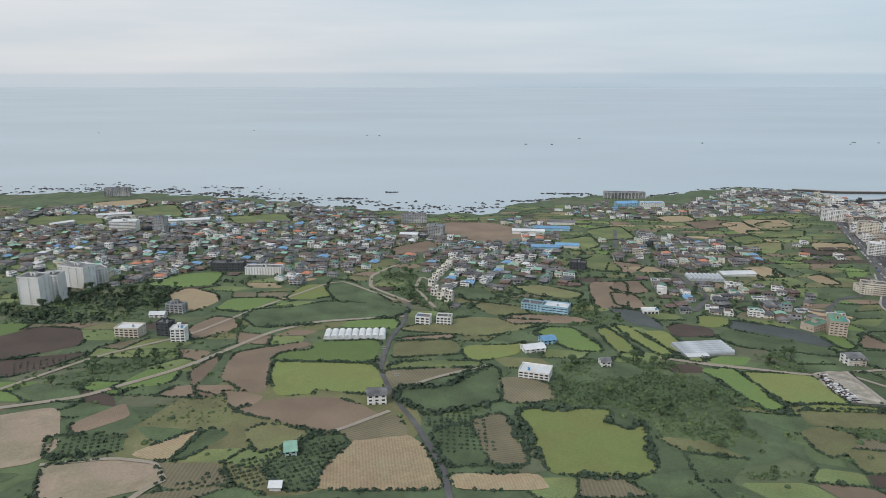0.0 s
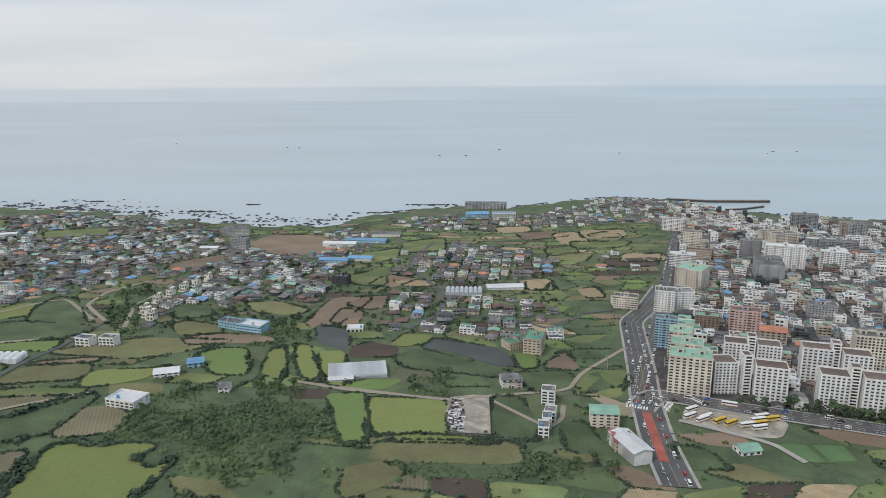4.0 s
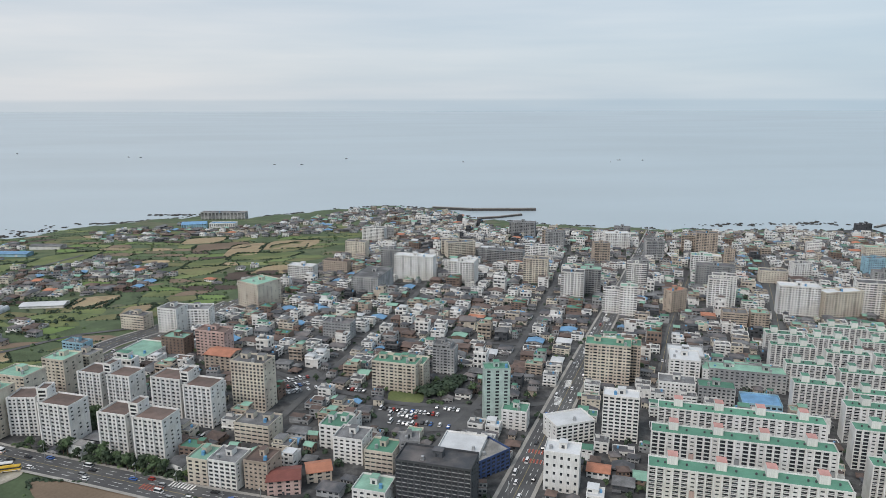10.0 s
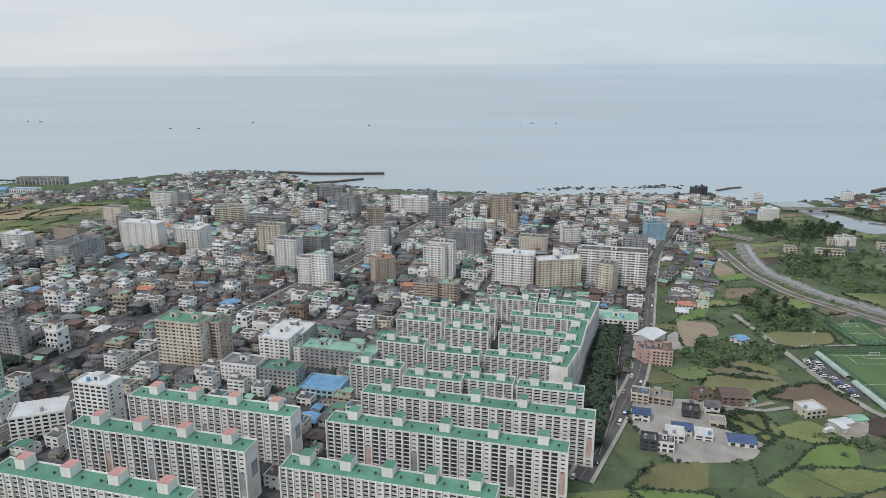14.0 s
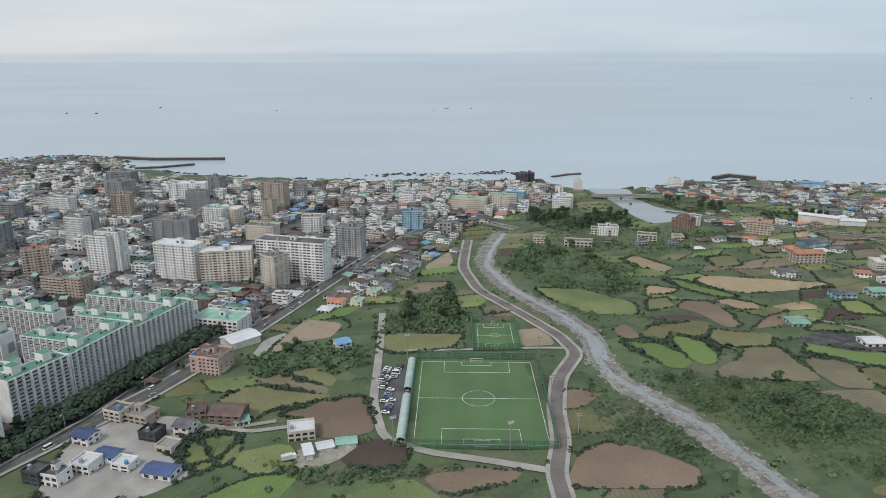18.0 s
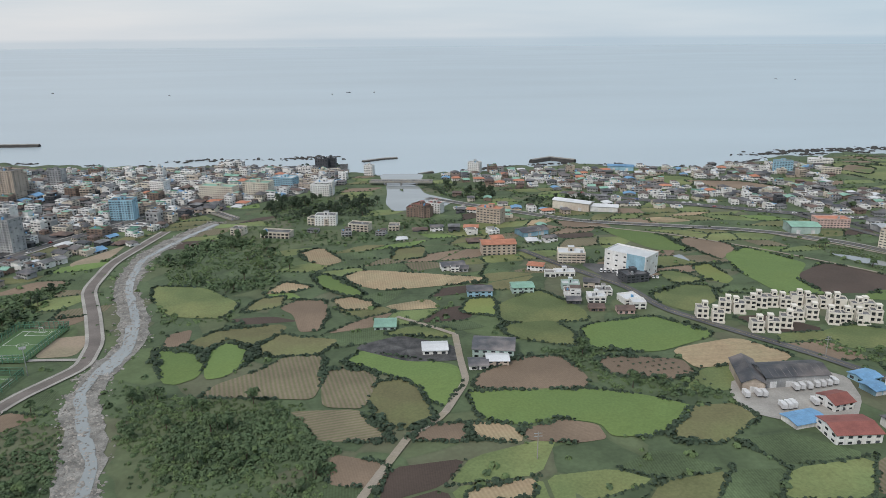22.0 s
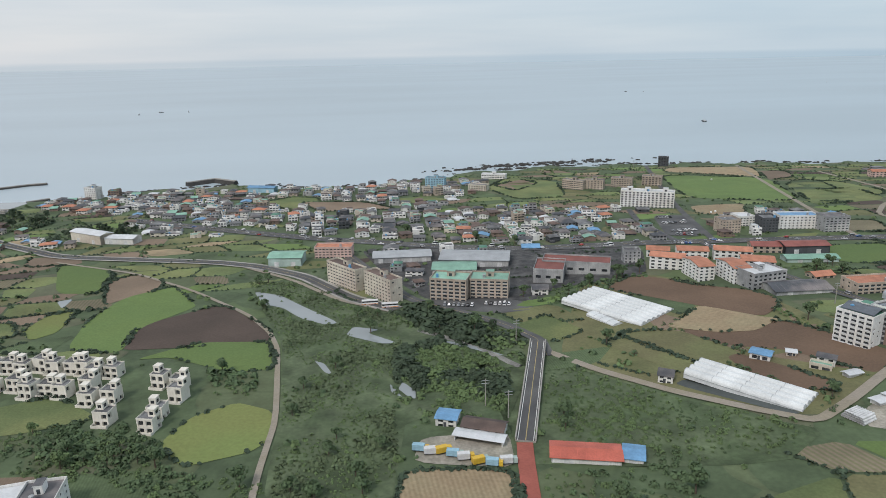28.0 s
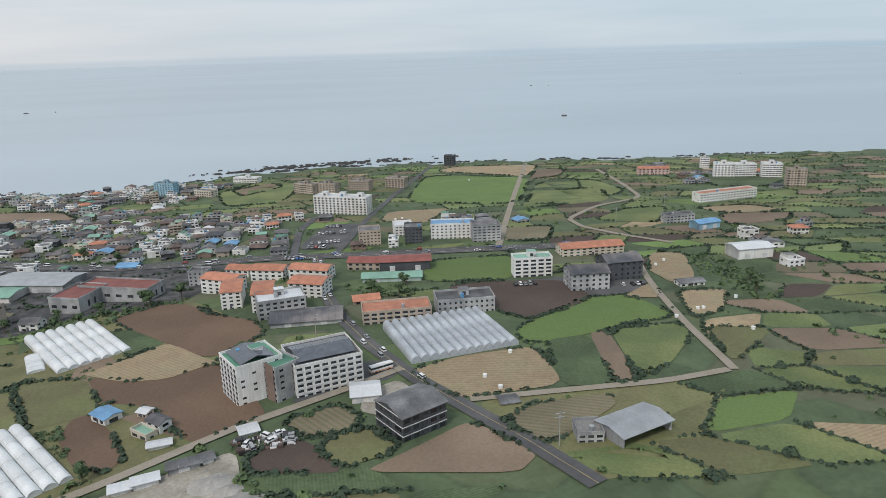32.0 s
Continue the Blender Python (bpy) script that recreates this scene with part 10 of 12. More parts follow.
block(1132.7, 368.4, -24.0, 24.5, 9.0, 4.8, "greywall", "red_roof", huts=0, tanks=0, bays=6, floors=1, ww=0.5, wh=0.2, label="long flat grey depot with a white rim", category="depot")
field("street", 0, [(1056.1, 428.2), (1093.9, 422.8), (1127.9, 408.7), (1168.9, 389.9), (1154.9, 355.8), (1139.7, 352.1), (1119.3, 352.4), (1112.3, 345.1), (1103.5, 334.9), (1097.5, 343.4), (1074.5, 351.2), (1062.3, 390.1)], hedge=0, lift=0.07, claim=False)
block(1156.2, 372.8, -12.5, 6.2, 5.0, 4.8, "greywall", "dark_roof", huts=0)
shed(1126.9, 407.3, -11.6, 7.2, 6.0, 1.2, "bluewall", "blue_roof")
gabled(1210.7, 370.1, -18.1, 11.4, 7.0, 3.0, "tanwall", "red_roof", category="workshop")
shed(1223.5, 365.3, -9.8, 17.0, 8.0, 3.6, "darkwall", "red_roof")
shed(1217.2, 353.0, -11.0, 18.8, 6.0, 1.8, "mintwall", "mint_roof")
gabled(1112.4, 349.4, -11.9, 5.3, 5.0, 2.3, "white", "dark_roof")
block(1260.9, 343.7, -7.1, 12.2, 6.0, 6.2, "white", "mint_roof", bays=5, split=True)
block(1232.9, 401.9, -10.1, 6.9, 8.0, 6.5, "darkwall", "grey_roof", huts=0)
block(1249.3, 404.7, -11.9, 17.3, 8.0, 6.1, "white", "blue_roof", huts=0)
block(1260.2, 395.4, -7.4, 10.8, 8.0, 6.7, "greywall", "dark_roof", huts=0)
block(1216.0, 404.9, -3.9, 8.3, 8.0, 6.0, "tanwall", "grey_roof", huts=0)
block(1231.1, 416.6, -1.2, 7.6, 8.0, 4.5, "white", "white_roof", huts=0)
shed(1025.9, 413.3, -10.7, 13.3, 10.0, 4.0, "mintwall", "mint_roof")
block(1048.4, 376.1, -57.2, 17.5, 5.0, 8.3, "cream", "brown_roof", bays=6)
block(1060.0, 359.6, -60.8, 15.6, 5.0, 8.3, "cream", "brown_roof", bays=6)
block(1045.1, 419.9, -11.4, 15.5, 7.0, 4.6, "pinkwall", "orange_roof", huts=0, bays=6)
gabled(1148.2, 279.6, -45.8, 4.8, 3.8, 1.8, "white", "blue_roof", rise=0.4)
gabled(1159.8, 271.0, -45.3, 4.0, 2.8, 2.4, "white", "dark_roof", rise=0.6)
block(1157.2, 269.5, -45.3, 4.8, 2.5, 1.3, "cream", "mint_roof", huts=0, tanks=0, category="house", label="cream ground floor with a mint green roof terrace")
shed(1176.8, 263.3, 13.6, 3.2, 3.0, 0.9, "white", "white_roof", rise=0.2, doors=1, label="small white yard shed with flat roof")
shed(1160.9, 263.8, 7.4, 3.9, 1.8, 1.1, "white", "white_roof", rise=0.2, doors=1, label="small white yard shed with flat roof")
gabled(1155.8, 278.6, -32.1, 2.3, 2.2, 1.3, "cream", "white_roof", rise=0.3)
gabled(1120.5, 275.8, -34.1, 3.4, 3.6, 2.2, "white", "dark_roof")
banded(gabled(1206.7, 256.9, 25.0, 9.8, 9.0, 5.3, "darkwall", "grey_roof", rise=1.2, floors=3, bays=5, category="office building", ww=0.7), 9.8, 9.0, 5.3)
greenhouse(1223.2, 298.3, 8.2, 26.9, 24.0, 2.4, 12, "film_grey", label="silver multi-span greenhouse with twelve arched bays")
greenhouse(1130.2, 326.7, 31.3, 17.9, 29.5, 1.9, 7, label="white multi-span film greenhouse with scalloped roof")
greenhouse(1122.6, 318.2, 20.7, 4.0, 11.5, 1.2, 1, label="small white film tunnel")
shed(1244.8, 243.4, 17.3, 11.5, 7.0, 2.5, "greywall", "zinc_roof", rise=0.6, open_front=True, label="open-fronted grey machinery shed with pale roof")
block(1236.4, 244.3, -10.7, 4.6, 5.0, 2.0, "greywall", "pale_roof", huts=0, bays=3, category="house")
gabled(1272.1, 326.5, -7.5, 11.5, 9.0, 5.6, "greywall", "dark_roof", rise=1.5, floors=4, bays=6, category="apartment house", ww=0.4)
gabled(1285.8, 332.9, -1.0, 11.5, 9.0, 6.2, "darkwall", "dark_roof", rise=1.5, floors=4, bays=6, category="apartment house", ww=0.4)
gabled(1289.6, 363.4, -3.7, 22.5, 8.0, 3.1, "cream", "orange_roof", category="apartment house")
shed(1199.7, 271.6, -4.3, 5.6, 6.0, 1.9, "white", "white_roof", label="small white yard shed with flat roof")
shed(1156.9, 250.8, 12.1, 3.3, 2.2, 1.1, "white", "white_roof", rise=0.1, doors=1, label="white storage container on a pale dirt lot")
shed(1160.7, 251.4, 12.4, 4.0, 2.2, 1.4, "white", "white_roof", rise=0.1, doors=1, label="white storage container on a pale dirt lot")
shed(1166.5, 254.2, 10.4, 5.3, 2.2, 1.4, "greywall", "grey_roof", rise=0.1, doors=1, label="grey storage container on a pale dirt lot")
shed(1170.2, 255.3, 16.2, 2.0, 2.2, 1.2, "greywall", "grey_roof", rise=0.1, doors=1, label="grey storage container on a pale dirt lot")
shed(1226.9, 261.1, -0.5, 3.5, 3.0, 0.7, "white", "grey_roof", rise=0.2, doors=1, label="small white farm hut beside the track")
gabled(1301.5, 318.4, -2.0, 7.8, 4.0, 1.4, "white", "grey_roof", rise=0.5)
block(1433.4, 499.6, -26.5, 10.7, 7.0, 7.9, "white", "white_roof", bays=6)
block(1444.1, 496.0, -14.2, 12.1, 7.0, 7.5, "white", "white_roof", bays=6)
block(1455.5, 487.0, -26.5, 10.6, 7.0, 8.1, "white", "white_roof", bays=6)
block(1390.9, 434.7, 6.2, 32.7, 6.0, 4.6, "white", "orange_roof", bays=10, huts=0)
gabled(1402.8, 525.4, -18.0, 18.3, 7.0, 4.1, "pinkwall", "orange_roof")
block(1442.1, 532.4, -27.4, 5.3, 5.0, 7.1, "white", "grey_roof")
block(1447.3, 456.6, -25.6, 9.5, 6.0, 9.0, "tanwall", "grey_roof")
shed(1337.3, 340.7, -2.8, 12.7, 8.0, 3.9, "white", "white_roof")
block(1344.4, 397.9, -0.6, 12.8, 5.0, 3.4, "greywall", "grey_roof", huts=0)
shed(1347.8, 383.6, 9.3, 10.4, 6.0, 3.0, "bluewall", "blue_roof")
gabled(1072.4, 263.3, -28.2, 9.0, 4.4, 2.2, "white", "brown_roof", rise=0.8, category="workshop")
shed(1070.5, 259.8, -28.2, 10.4, 2.6, 1.7, "white", "white_roof", rise=0.15, open_front=True, label="white open-fronted canopy along the workshop")
gabled(1065.6, 269.4, -23.8, 4.6, 4.4, 2.1, "white", "blue_roof", rise=0.3)
shed(1089.7, 249.4, -17.8, 13.5, 5.6, 1.6, "white", "coral_roof", rise=0.5, label="long shed with a bright coral red metal roof")
shed(1098.8, 247.1, -24.8, 3.8, 5.0, 1.5, "white", "blue_roof", rise=0.6, doors=1)
block(989.1, 251.5, 0.9, 6.7, 8.0, 5.0, "white", "dark_roof", bays=5, huts=1)
block(980.3, 253.5, 6.9, 10.4, 8.0, 3.4, "white", "white_roof", bays=6, huts=0)
greenhouse(1136.0, 266.2, 34.8, 10.1, 26.9, 2.2, 4, label="long milky film greenhouse tunnels beside a farm track")

# ---- dark belt of trees and a low wall along the estate's road ----
_r = random.Random(77)
_belt, _foot = [], []
for (ax, ay), (bx, by) in (((570, 247), (584.3, 280)), ((584.3, 280), (594, 306)), ((594, 306), (607, 336))):
    _n = int(math.dist((ax, ay), (bx, by)) / 0.55)
    for _k in range(_n):
        for _e in (3.0, 4.8, 6.6, 8.2):
            _x, _y = ax + (bx - ax) * _k / _n + _e * 0.92 + _r.uniform(-0.8, 0.8), ay + (by - ay) * _k / _n - _e * 0.39 + _r.uniform(-0.8, 0.8)
            if _r.random() < 0.6:
                _belt.append((_x, _y, _r.uniform(1.1, 1.9)))
                take(_x, _y, 1.6)
shrubs("thicket", _belt, "hedge", "dense dark row of trees beside the apartment road", "thicket", count=26, size=0.3, rise=0.9)
_wv, _wf, _ = ribbon([(577, 238), (592.5, 270), (602, 297), (615, 330)], 0.4, 0.9)
tagged(part("boundary_wall", big_mesh("boundary_wall", [(x, y, z - d) for d in (0.0, 1.0) for x, y, z in _wv], _wf + [(i, i + 2, i + 2 + len(_wv), i + len(_wv)) for i in range(len(_wv) - 2)], "concrete")), "low pale concrete wall along the apartment road", "wall", kind="structure")

# ---- park grove beside the slim tower ----
_r, _belt = random.Random(78), []
for (ax, ay), (bx, by) in zip([(378.8, 292.6), (386.1, 297.5), (394.0, 306.7)], [(386.1, 297.5), (394.0, 306.7)]):
    for _k in range(46):
        _u = _r.random()
        _belt.append((ax + (bx - ax) * _u + _r.uniform(-2.2, 2.2), ay + (by - ay) * _u + _r.uniform(-3.5, 3.5), _r.uniform(1.0, 1.8)))
        take(_belt[-1][0], _belt[-1][1], 1.2)
shrubs("thicket", _belt, "hedge", "park grove of broad dark green trees", "thicket", count=26, size=0.3, rise=0.8)

# ---- river, pools and harbour ----
stream("gravel", 9, [(740.7, 476.5), (729.4, 447.3), (721.5, 417.2), (726.3, 374.5), (740.2, 343), (745.6, 322.8), (743.9, 301.5), (744.6, 283.2), (752.9, 263.4), (758.9, 241.9), (762.8, 225.7), (765.4, 210.5)], 0.12, "grey boulder-strewn river bed")
stream("gravel", 2, [(1067.1, 325.8), (1074.2, 318.1), (1081.8, 307.6), (1089.1, 293.6)], 0.14, "narrow stony stream")
stream("pond", 2.7, [(741.9, 472.4), (731.3, 444.8), (722.1, 412.4), (727, 378.2), (742.5, 336.9), (745.5, 317.8), (742.5, 299.6), (743, 287.1), (751.9, 265.7), (758, 253.8), (762.5, 232.1), (765.2, 215.8)], 0.2, "shallow dark water in the river bed")
stream("pond", 3.6, [(741.5, 335.4), (746.5, 316.5), (744.7, 299)], 0.2, "still dark pool in the river bed")
pool([(832.4, 568.6), (853, 561.8), (855.4, 532.7), (872.1, 509.4), (861.2, 492.2), (845.9, 488.8), (833.8, 487.6), (830.3, 507.7), (832.2, 536)], "pond", "calm grey lagoon behind the river mouth")
pool([(828.4, 609.1), (861.1, 604.8), (854.3, 565.6), (831.6, 560.6)], "pond", "river mouth channel open to the sea")
pool([(1015.2, 377.5), (1025.4, 369.8), (1031.5, 358.7), (1044.0, 337.9), (1040.4, 336.7), (1032.3, 344.8), (1026.5, 356.3), (1019.8, 361.9)], "pond", "shallow pool in the reedy stream valley")
pool([(1045.7, 326.7), (1048.1, 333.3), (1055.9, 329.0), (1052.0, 327.1), (1060.3, 316.9), (1055.2, 317.9)], "pond", "shallow pool in the reedy stream valley")
pool([(1056.7, 288.0), (1058.2, 291.5), (1060.7, 286.1), (1060.1, 281.5), (1058.1, 284.1)], "pond", "shallow pool in the reedy stream valley")
pool([(1036.4, 310.5), (1039.2, 307.4), (1041.3, 299.6), (1039.2, 301.7)], "pond", "shallow pool in the reedy stream valley")
pool([(1055, 291.3), (1056.5, 286.2), (1057.1, 283), (1054.8, 286.6)], "pond", "shallow pool in the reedy stream valley")
pool([(1070.7, 317.1), (1078.1, 312.7), (1088, 300.6), (1081.5, 306.1)], "pond", "shallow pool in the reedy stream valley")
pool([(948, 383), (952.9, 384.9), (952.7, 373.9)], "pond", "shallow pool in the reedy stream valley")

# ---- football grounds ----
pitch(699.9, 277.3, -6.2, 35.3, 50.5)
pitch(712.3, 324.0, -6.2, 12.3, 21.5, stands=False)

# ---- harbour and sea ----
breakwater([(411, 810), (453, 794), (521, 790)], 7, 2.2)
breakwater([(452, 742), (473, 746), (500, 760)], 5, 1.5)
breakwater([(948, 643), (966, 654), (982, 639)], 6, 2.5)
breakwater([(817, 666), (834, 676), (845, 678)], 5, 1)
breakwater([(868, 614), (857, 606)], 4, 1.2)
bridge(822, 569, 863, 563, 6, 4.5, 3)
bridge(1098.0, 306.2, 1079.7, 257.3, 4.2, 10.5, 3, 0.9)
bridge(736.4, 496.1, 750.3, 479.8, 4.5, 4.7, 2)
boat(-162, 1499, 163)
boat(156, 1319, 155)
boat(-432, 1608, 73)
boat(-761, 1552, 140)
boat(-135, 1490, 45)
boat(496, 1339, 135)
boat(277, 1424, 169)
boat(766, 1315, 82)
boat(205, 1316, 25)
boat(1506, 924, 102, 9)
boat(1677, 1526, 129)
boat(1705, 1502, 85)
boat(2240, 1646, 43)
boat(836, 1343, 115)
boat(794, 1349, 1)
boat(1503, 918, 134)
boat(790, 1351, 70)

# ---- walled yard of salvaged goods west of the town ----
scrap([(147.9, 229.4), (147.8, 243.6), (149.4, 255.6), (153.1, 257.2), (152.9, 245.1), (152.7, 230.7)], 90, 41)
scrap([(147.9, 229.4), (147.8, 243.6), (149.4, 255.6), (152.7, 230.7)], 60, 42)
for _a, _b in zip([(147.4, 227.8), (160.8, 227.1), (162.8, 258.5)], [(160.8, 227.1), (162.8, 258.5)]):
    _v, _f, _ = ribbon([_a, _b], 0.3, 1.2)
    tagged(part("boundary_wall", big_mesh("boundary_wall", [(x, y, z - d) for d in (0.0, 1.3) for x, y, z in _v], _f + [(i, i + 2, i + 2 + len(_v), i + len(_v)) for i in range(len(_v) - 2)], "concrete")), "pale concrete wall round a salvage yard", "wall", kind="structure")

# ---- the built-up quarters ----
quarter(TOWN, -19.5, 5.3, 0.98, split=315.0, seed=11)
quarter(TOWN, -19.5, 3.3, 0.9, seed=111, low=True, size=0.62, street=7, jitter=0.8)
quarter([(-377.4, 535.8), (-391.8, 653.7), (-348.4, 698.3), (-221.6, 737.9), (-128.6, 694.3), (-43.8, 627.4), (-10.6, 525.7), (-24, 444.2), (-63.3, 405.6), (-85.7, 381.1), (-116.8, 399.9), (-150, 398), (-182.8, 367.1), (-289, 404.4)], -12, 6.0, 0.62, seed=3, low=True, jitter=1.1)
quarter([(-10.7, 436.5), (6.5, 483.8), (49.2, 505.2), (73, 494), (85.5, 409.4), (74.7, 370.4), (37.8, 382), (20.2, 358), (4.7, 339.4), (-13, 391.3)], -20, 6.1, 0.85, low=True, seed=4)
quarter([(118.1, 520.5), (163.8, 555), (234.2, 512.6), (217.3, 451.6), (150.8, 430), (116, 431.5)], -8, 6.4, 0.8, low=True, seed=5)
quarter([(115.5, 410.3), (148.3, 405.2), (176.5, 396.8), (167.9, 332.4), (140.5, 330.6), (116.5, 338.2)], -8, 6.4, 0.75, low=True, seed=6)
quarter([(179.3, 394.6), (212.1, 385), (200.2, 326.1), (169, 324)], -8, 6.8, 0.6, low=True, seed=7)
quarter([(-29.1, 576.4), (69.9, 629.8), (100.9, 568.8), (79.2, 464.6), (26.2, 467.7), (-9.1, 417.4), (-33.3, 465.3)], -8, 6.0, 0.72, seed=8, low=True, jitter=0.9)
quarter([(100, 675.5), (169, 717.1), (234.8, 697.3), (321.1, 787), (415.6, 784.5), (367.4, 661.1), (221.8, 626.4), (135.6, 622.2)], -8, 7.4, 0.6, low=True, seed=9)
quarter([(266.2, 521.8), (312.5, 520.6), (293.2, 466.5), (253.4, 467.1)], -8, 6.8, 0.5, low=True, seed=10)
quarter([(313, 772.8), (362.1, 815.2), (428.3, 778.1), (447.1, 703.2), (386, 636.9), (348, 643.4)], -15, 6.6, 0.8, low=True, seed=12)
quarter([(621.9, 335), (649.9, 383.4), (675, 441.3), (709.7, 477.2), (711.8, 439), (680.7, 390.9), (659.9, 346.3), (642.5, 353.5)], -32, 6.4, 0.7, low=True, split=400.0, seed=13)
quarter([(691.4, 420.9), (716.6, 460.9), (723, 567.8), (693.3, 534.9), (679.1, 441.8)], -25, 6.4, 0.75, low=True, seed=14)
quarter([(864.5, 594.7), (926.9, 614.3), (1022.2, 591.5), (1089.1, 593.8), (1167.4, 591.5), (1101.4, 504.4), (1029.7, 489.2), (964.3, 498.9), (925.4, 540.6), (876.2, 574.9)], -5, 6.4, 0.85, low=True, seed=15)
quarter([(938, 512.8), (1004.4, 557.9), (1060.6, 521.8), (1139, 468.5), (1187.5, 457.1), (1154.1, 411.9), (1099.7, 425.7), (1049.7, 435), (1011.9, 463.7), (960.6, 477.2)], -5, 6.6, 0.8, low=True, seed=16)
quarter([(837.9, 532), (869.7, 531.4), (936.5, 458), (925.5, 449.2), (870.9, 463)], -5, 7.4, 0.45, low=True, seed=17)
quarter([(925.1, 611.1), (1025.9, 558.9), (1092.3, 508.7), (1155.6, 485.6), (1202.2, 458.8), (1185.4, 396.9), (1123.6, 415.6), (1050.7, 454.3), (986.9, 493.2)], -2, 6.3, 0.88, low=True, seed=18)
quarter([(1221.4, 447.6), (1292, 432.5), (1269.2, 389.3), (1206.8, 397.5)], -2, 6.8, 0.6, low=True, seed=19)
quarter([(1050.4, 430.9), (1068.1, 356.2), (1072.5, 360.4), (1114.3, 400.3), (1114.4, 410.6)], -2, 7.0, 0.5, low=True, seed=20)
quarter([(979.8, 617.6), (1066.1, 607.1), (1146.9, 597.3), (1144.2, 562.5), (1072.9, 567.9), (996.8, 576.9)], -2, 7.0, 0.55, low=True, seed=21)
quarter([(884, 376.3), (907.6, 371.9), (914.2, 339.7), (911.4, 320), (890.5, 321.4)], -12, 5.9, 0.6, low=True, split=400.0, seed=22)
quarter([(754, 452.9), (810.6, 462.3), (858.3, 446.8), (911.8, 441.3), (910, 411.5), (861.5, 412), (821.8, 434.1), (764.4, 432)], -5, 8.3, 0.3, low=True, seed=23)
quarter([(1415.1, 574.6), (1439, 531.2), (1486.1, 508.6), (1437.1, 438.2), (1428.5, 461.6), (1399.8, 474.2)], 0, 7.4, 0.3, low=True, seed=24)
quarter([(1354.3, 373.3), (1385.9, 371.8), (1340.7, 319.1), (1328.9, 330.3)], 0, 7.4, 0.35, low=True, seed=25)
town_trees(TOWN, 1100, 9)
town_trees([(-377.4, 535.8), (-391.8, 653.7), (-221.6, 737.9), (-43.8, 627.4), (-10.6, 525.7), (-85.7, 381.1), (-182.8, 367.1), (-289, 404.4)], 900, 19)
town_trees([(-10.7, 436.5), (6.5, 483.8), (73, 494), (234, 512), (212, 385), (167, 332), (4.7, 339.4)], 420, 20)

# ---- yards, traffic and parked cars ----
traffic([(600.6, 658.3), (504.1, 448.2), (455.3, 344.4), (426.3, 281.4), (407.4, 239.2), (393.3, 207.8)], (-2.9, -1.3, 1.3, 2.9), 24, 1)
traffic([(216.4, 251.8), (225.9, 264.9), (253.8, 251.9), (291.3, 236.5), (314.9, 226.2), (339.7, 217.8), (371.2, 207.9)], (-3.1, -1.4, 1.4, 3.1), 15, 2)
traffic([(212.7, 199), (215.4, 228.3), (221, 259), (228, 287.4), (235.6, 323), (242.4, 355.3)], (-3, 3), 9, 3)
traffic([(216.4, 255.8), (235.4, 304.5), (262.9, 374.3), (292.5, 450.7), (361.5, 630.3)], (-2.4, 2.4), 10, 4)
traffic([(568.6, 227.3), (586.6, 255.8), (607.6, 290.4), (629.2, 340.9), (650, 391.9), (675.4, 450.7)], (-1.8, 1.8), 16, 5)
traffic([(939.2, 524.5), (995.4, 482.2), (1039.4, 451.7), (1084.6, 426.5), (1123.2, 406.6), (1162.5, 397.3), (1201.6, 389.2), (1243.3, 382.3), (1302.3, 371.6)], (-2.8, -1.0, 1.0, 2.8), 24, 6)
traffic([(1194.7, 390.5), (1195.3, 344.5), (1198.2, 321.5), (1203.7, 298.6), (1211, 276.9), (1218.6, 260.1)], (-1, 1), 22, 7)
parked(329.5, 308.2, 25, 9, skip=0.12)
parked(331.7, 302.2, 25, 9, skip=0.12)
parked(333.9, 297.5, 25, 9, skip=0.12)
parked(327.5, 295.5, 25, 9, skip=0.12)
parked(368, 279.8, -19.5, 7, skip=0.12)
parked(371.2, 275, -19.5, 7, skip=0.12)
parked(378.6, 277, -19.5, 7, skip=0.12)
parked(387.4, 280, -19.5, 7, skip=0.12)
parked(371.2, 269, -19.5, 7, skip=0.12)
parked(381.7, 267.7, -19.5, 7, skip=0.12)
parked(311.2, 274.1, -19.5, 7, skip=0.12)
parked(315.3, 269.4, -19.5, 7, skip=0.12)
parked(308.5, 260.9, -19.5, 7, skip=0.12)
parked(345.9, 302, -19.5, 5, skip=0.12)
parked(354.3, 297.6, -19.5, 5, skip=0.12)
parked(676.6, 296.8, 75, 7, skip=0.1)
parked(672.6, 294.8, 75, 7, skip=0.05)
parked(672.7, 289.1, 75, 6, skip=0.12)
parked(673.3, 280.4, 75, 6, skip=0.12)
parked(673.6, 273.8, 75, 6, skip=0.12)
parked(916.6, 364.7, -15, 8, skip=0.12)
parked(921.3, 359.2, -15, 8, skip=0.12)
parked(925.1, 356.6, -15, 8, skip=0.12)
truck(928.8, 263.7, 82, l=2.9)
truck(930.5, 263.9, 82, l=2.9)
truck(932.6, 264, 82, l=2.9)
truck(934.9, 264.5, 82, l=2.9)
truck(936.7, 264.7, 82, l=2.9)
truck(938.6, 265, 82, l=2.9)
truck(940.6, 265.4, 82, l=2.9)
truck(914.3, 261.8, 82, l=2.9)
truck(917.5, 261.9, 82, l=2.9)
truck(918.9, 261.6, 82, l=2.9)
truck(920, 255, 82, l=2.9)
truck(921.5, 255, 82, l=2.9)
truck(922.9, 255.3, 82, l=2.9)
truck(929, 255.9, 82, l=2.9)
parked(1096.5, 342, -19.5, 7, skip=0.12)
parked(1083.1, 344.3, -19.5, 7, skip=0.12)
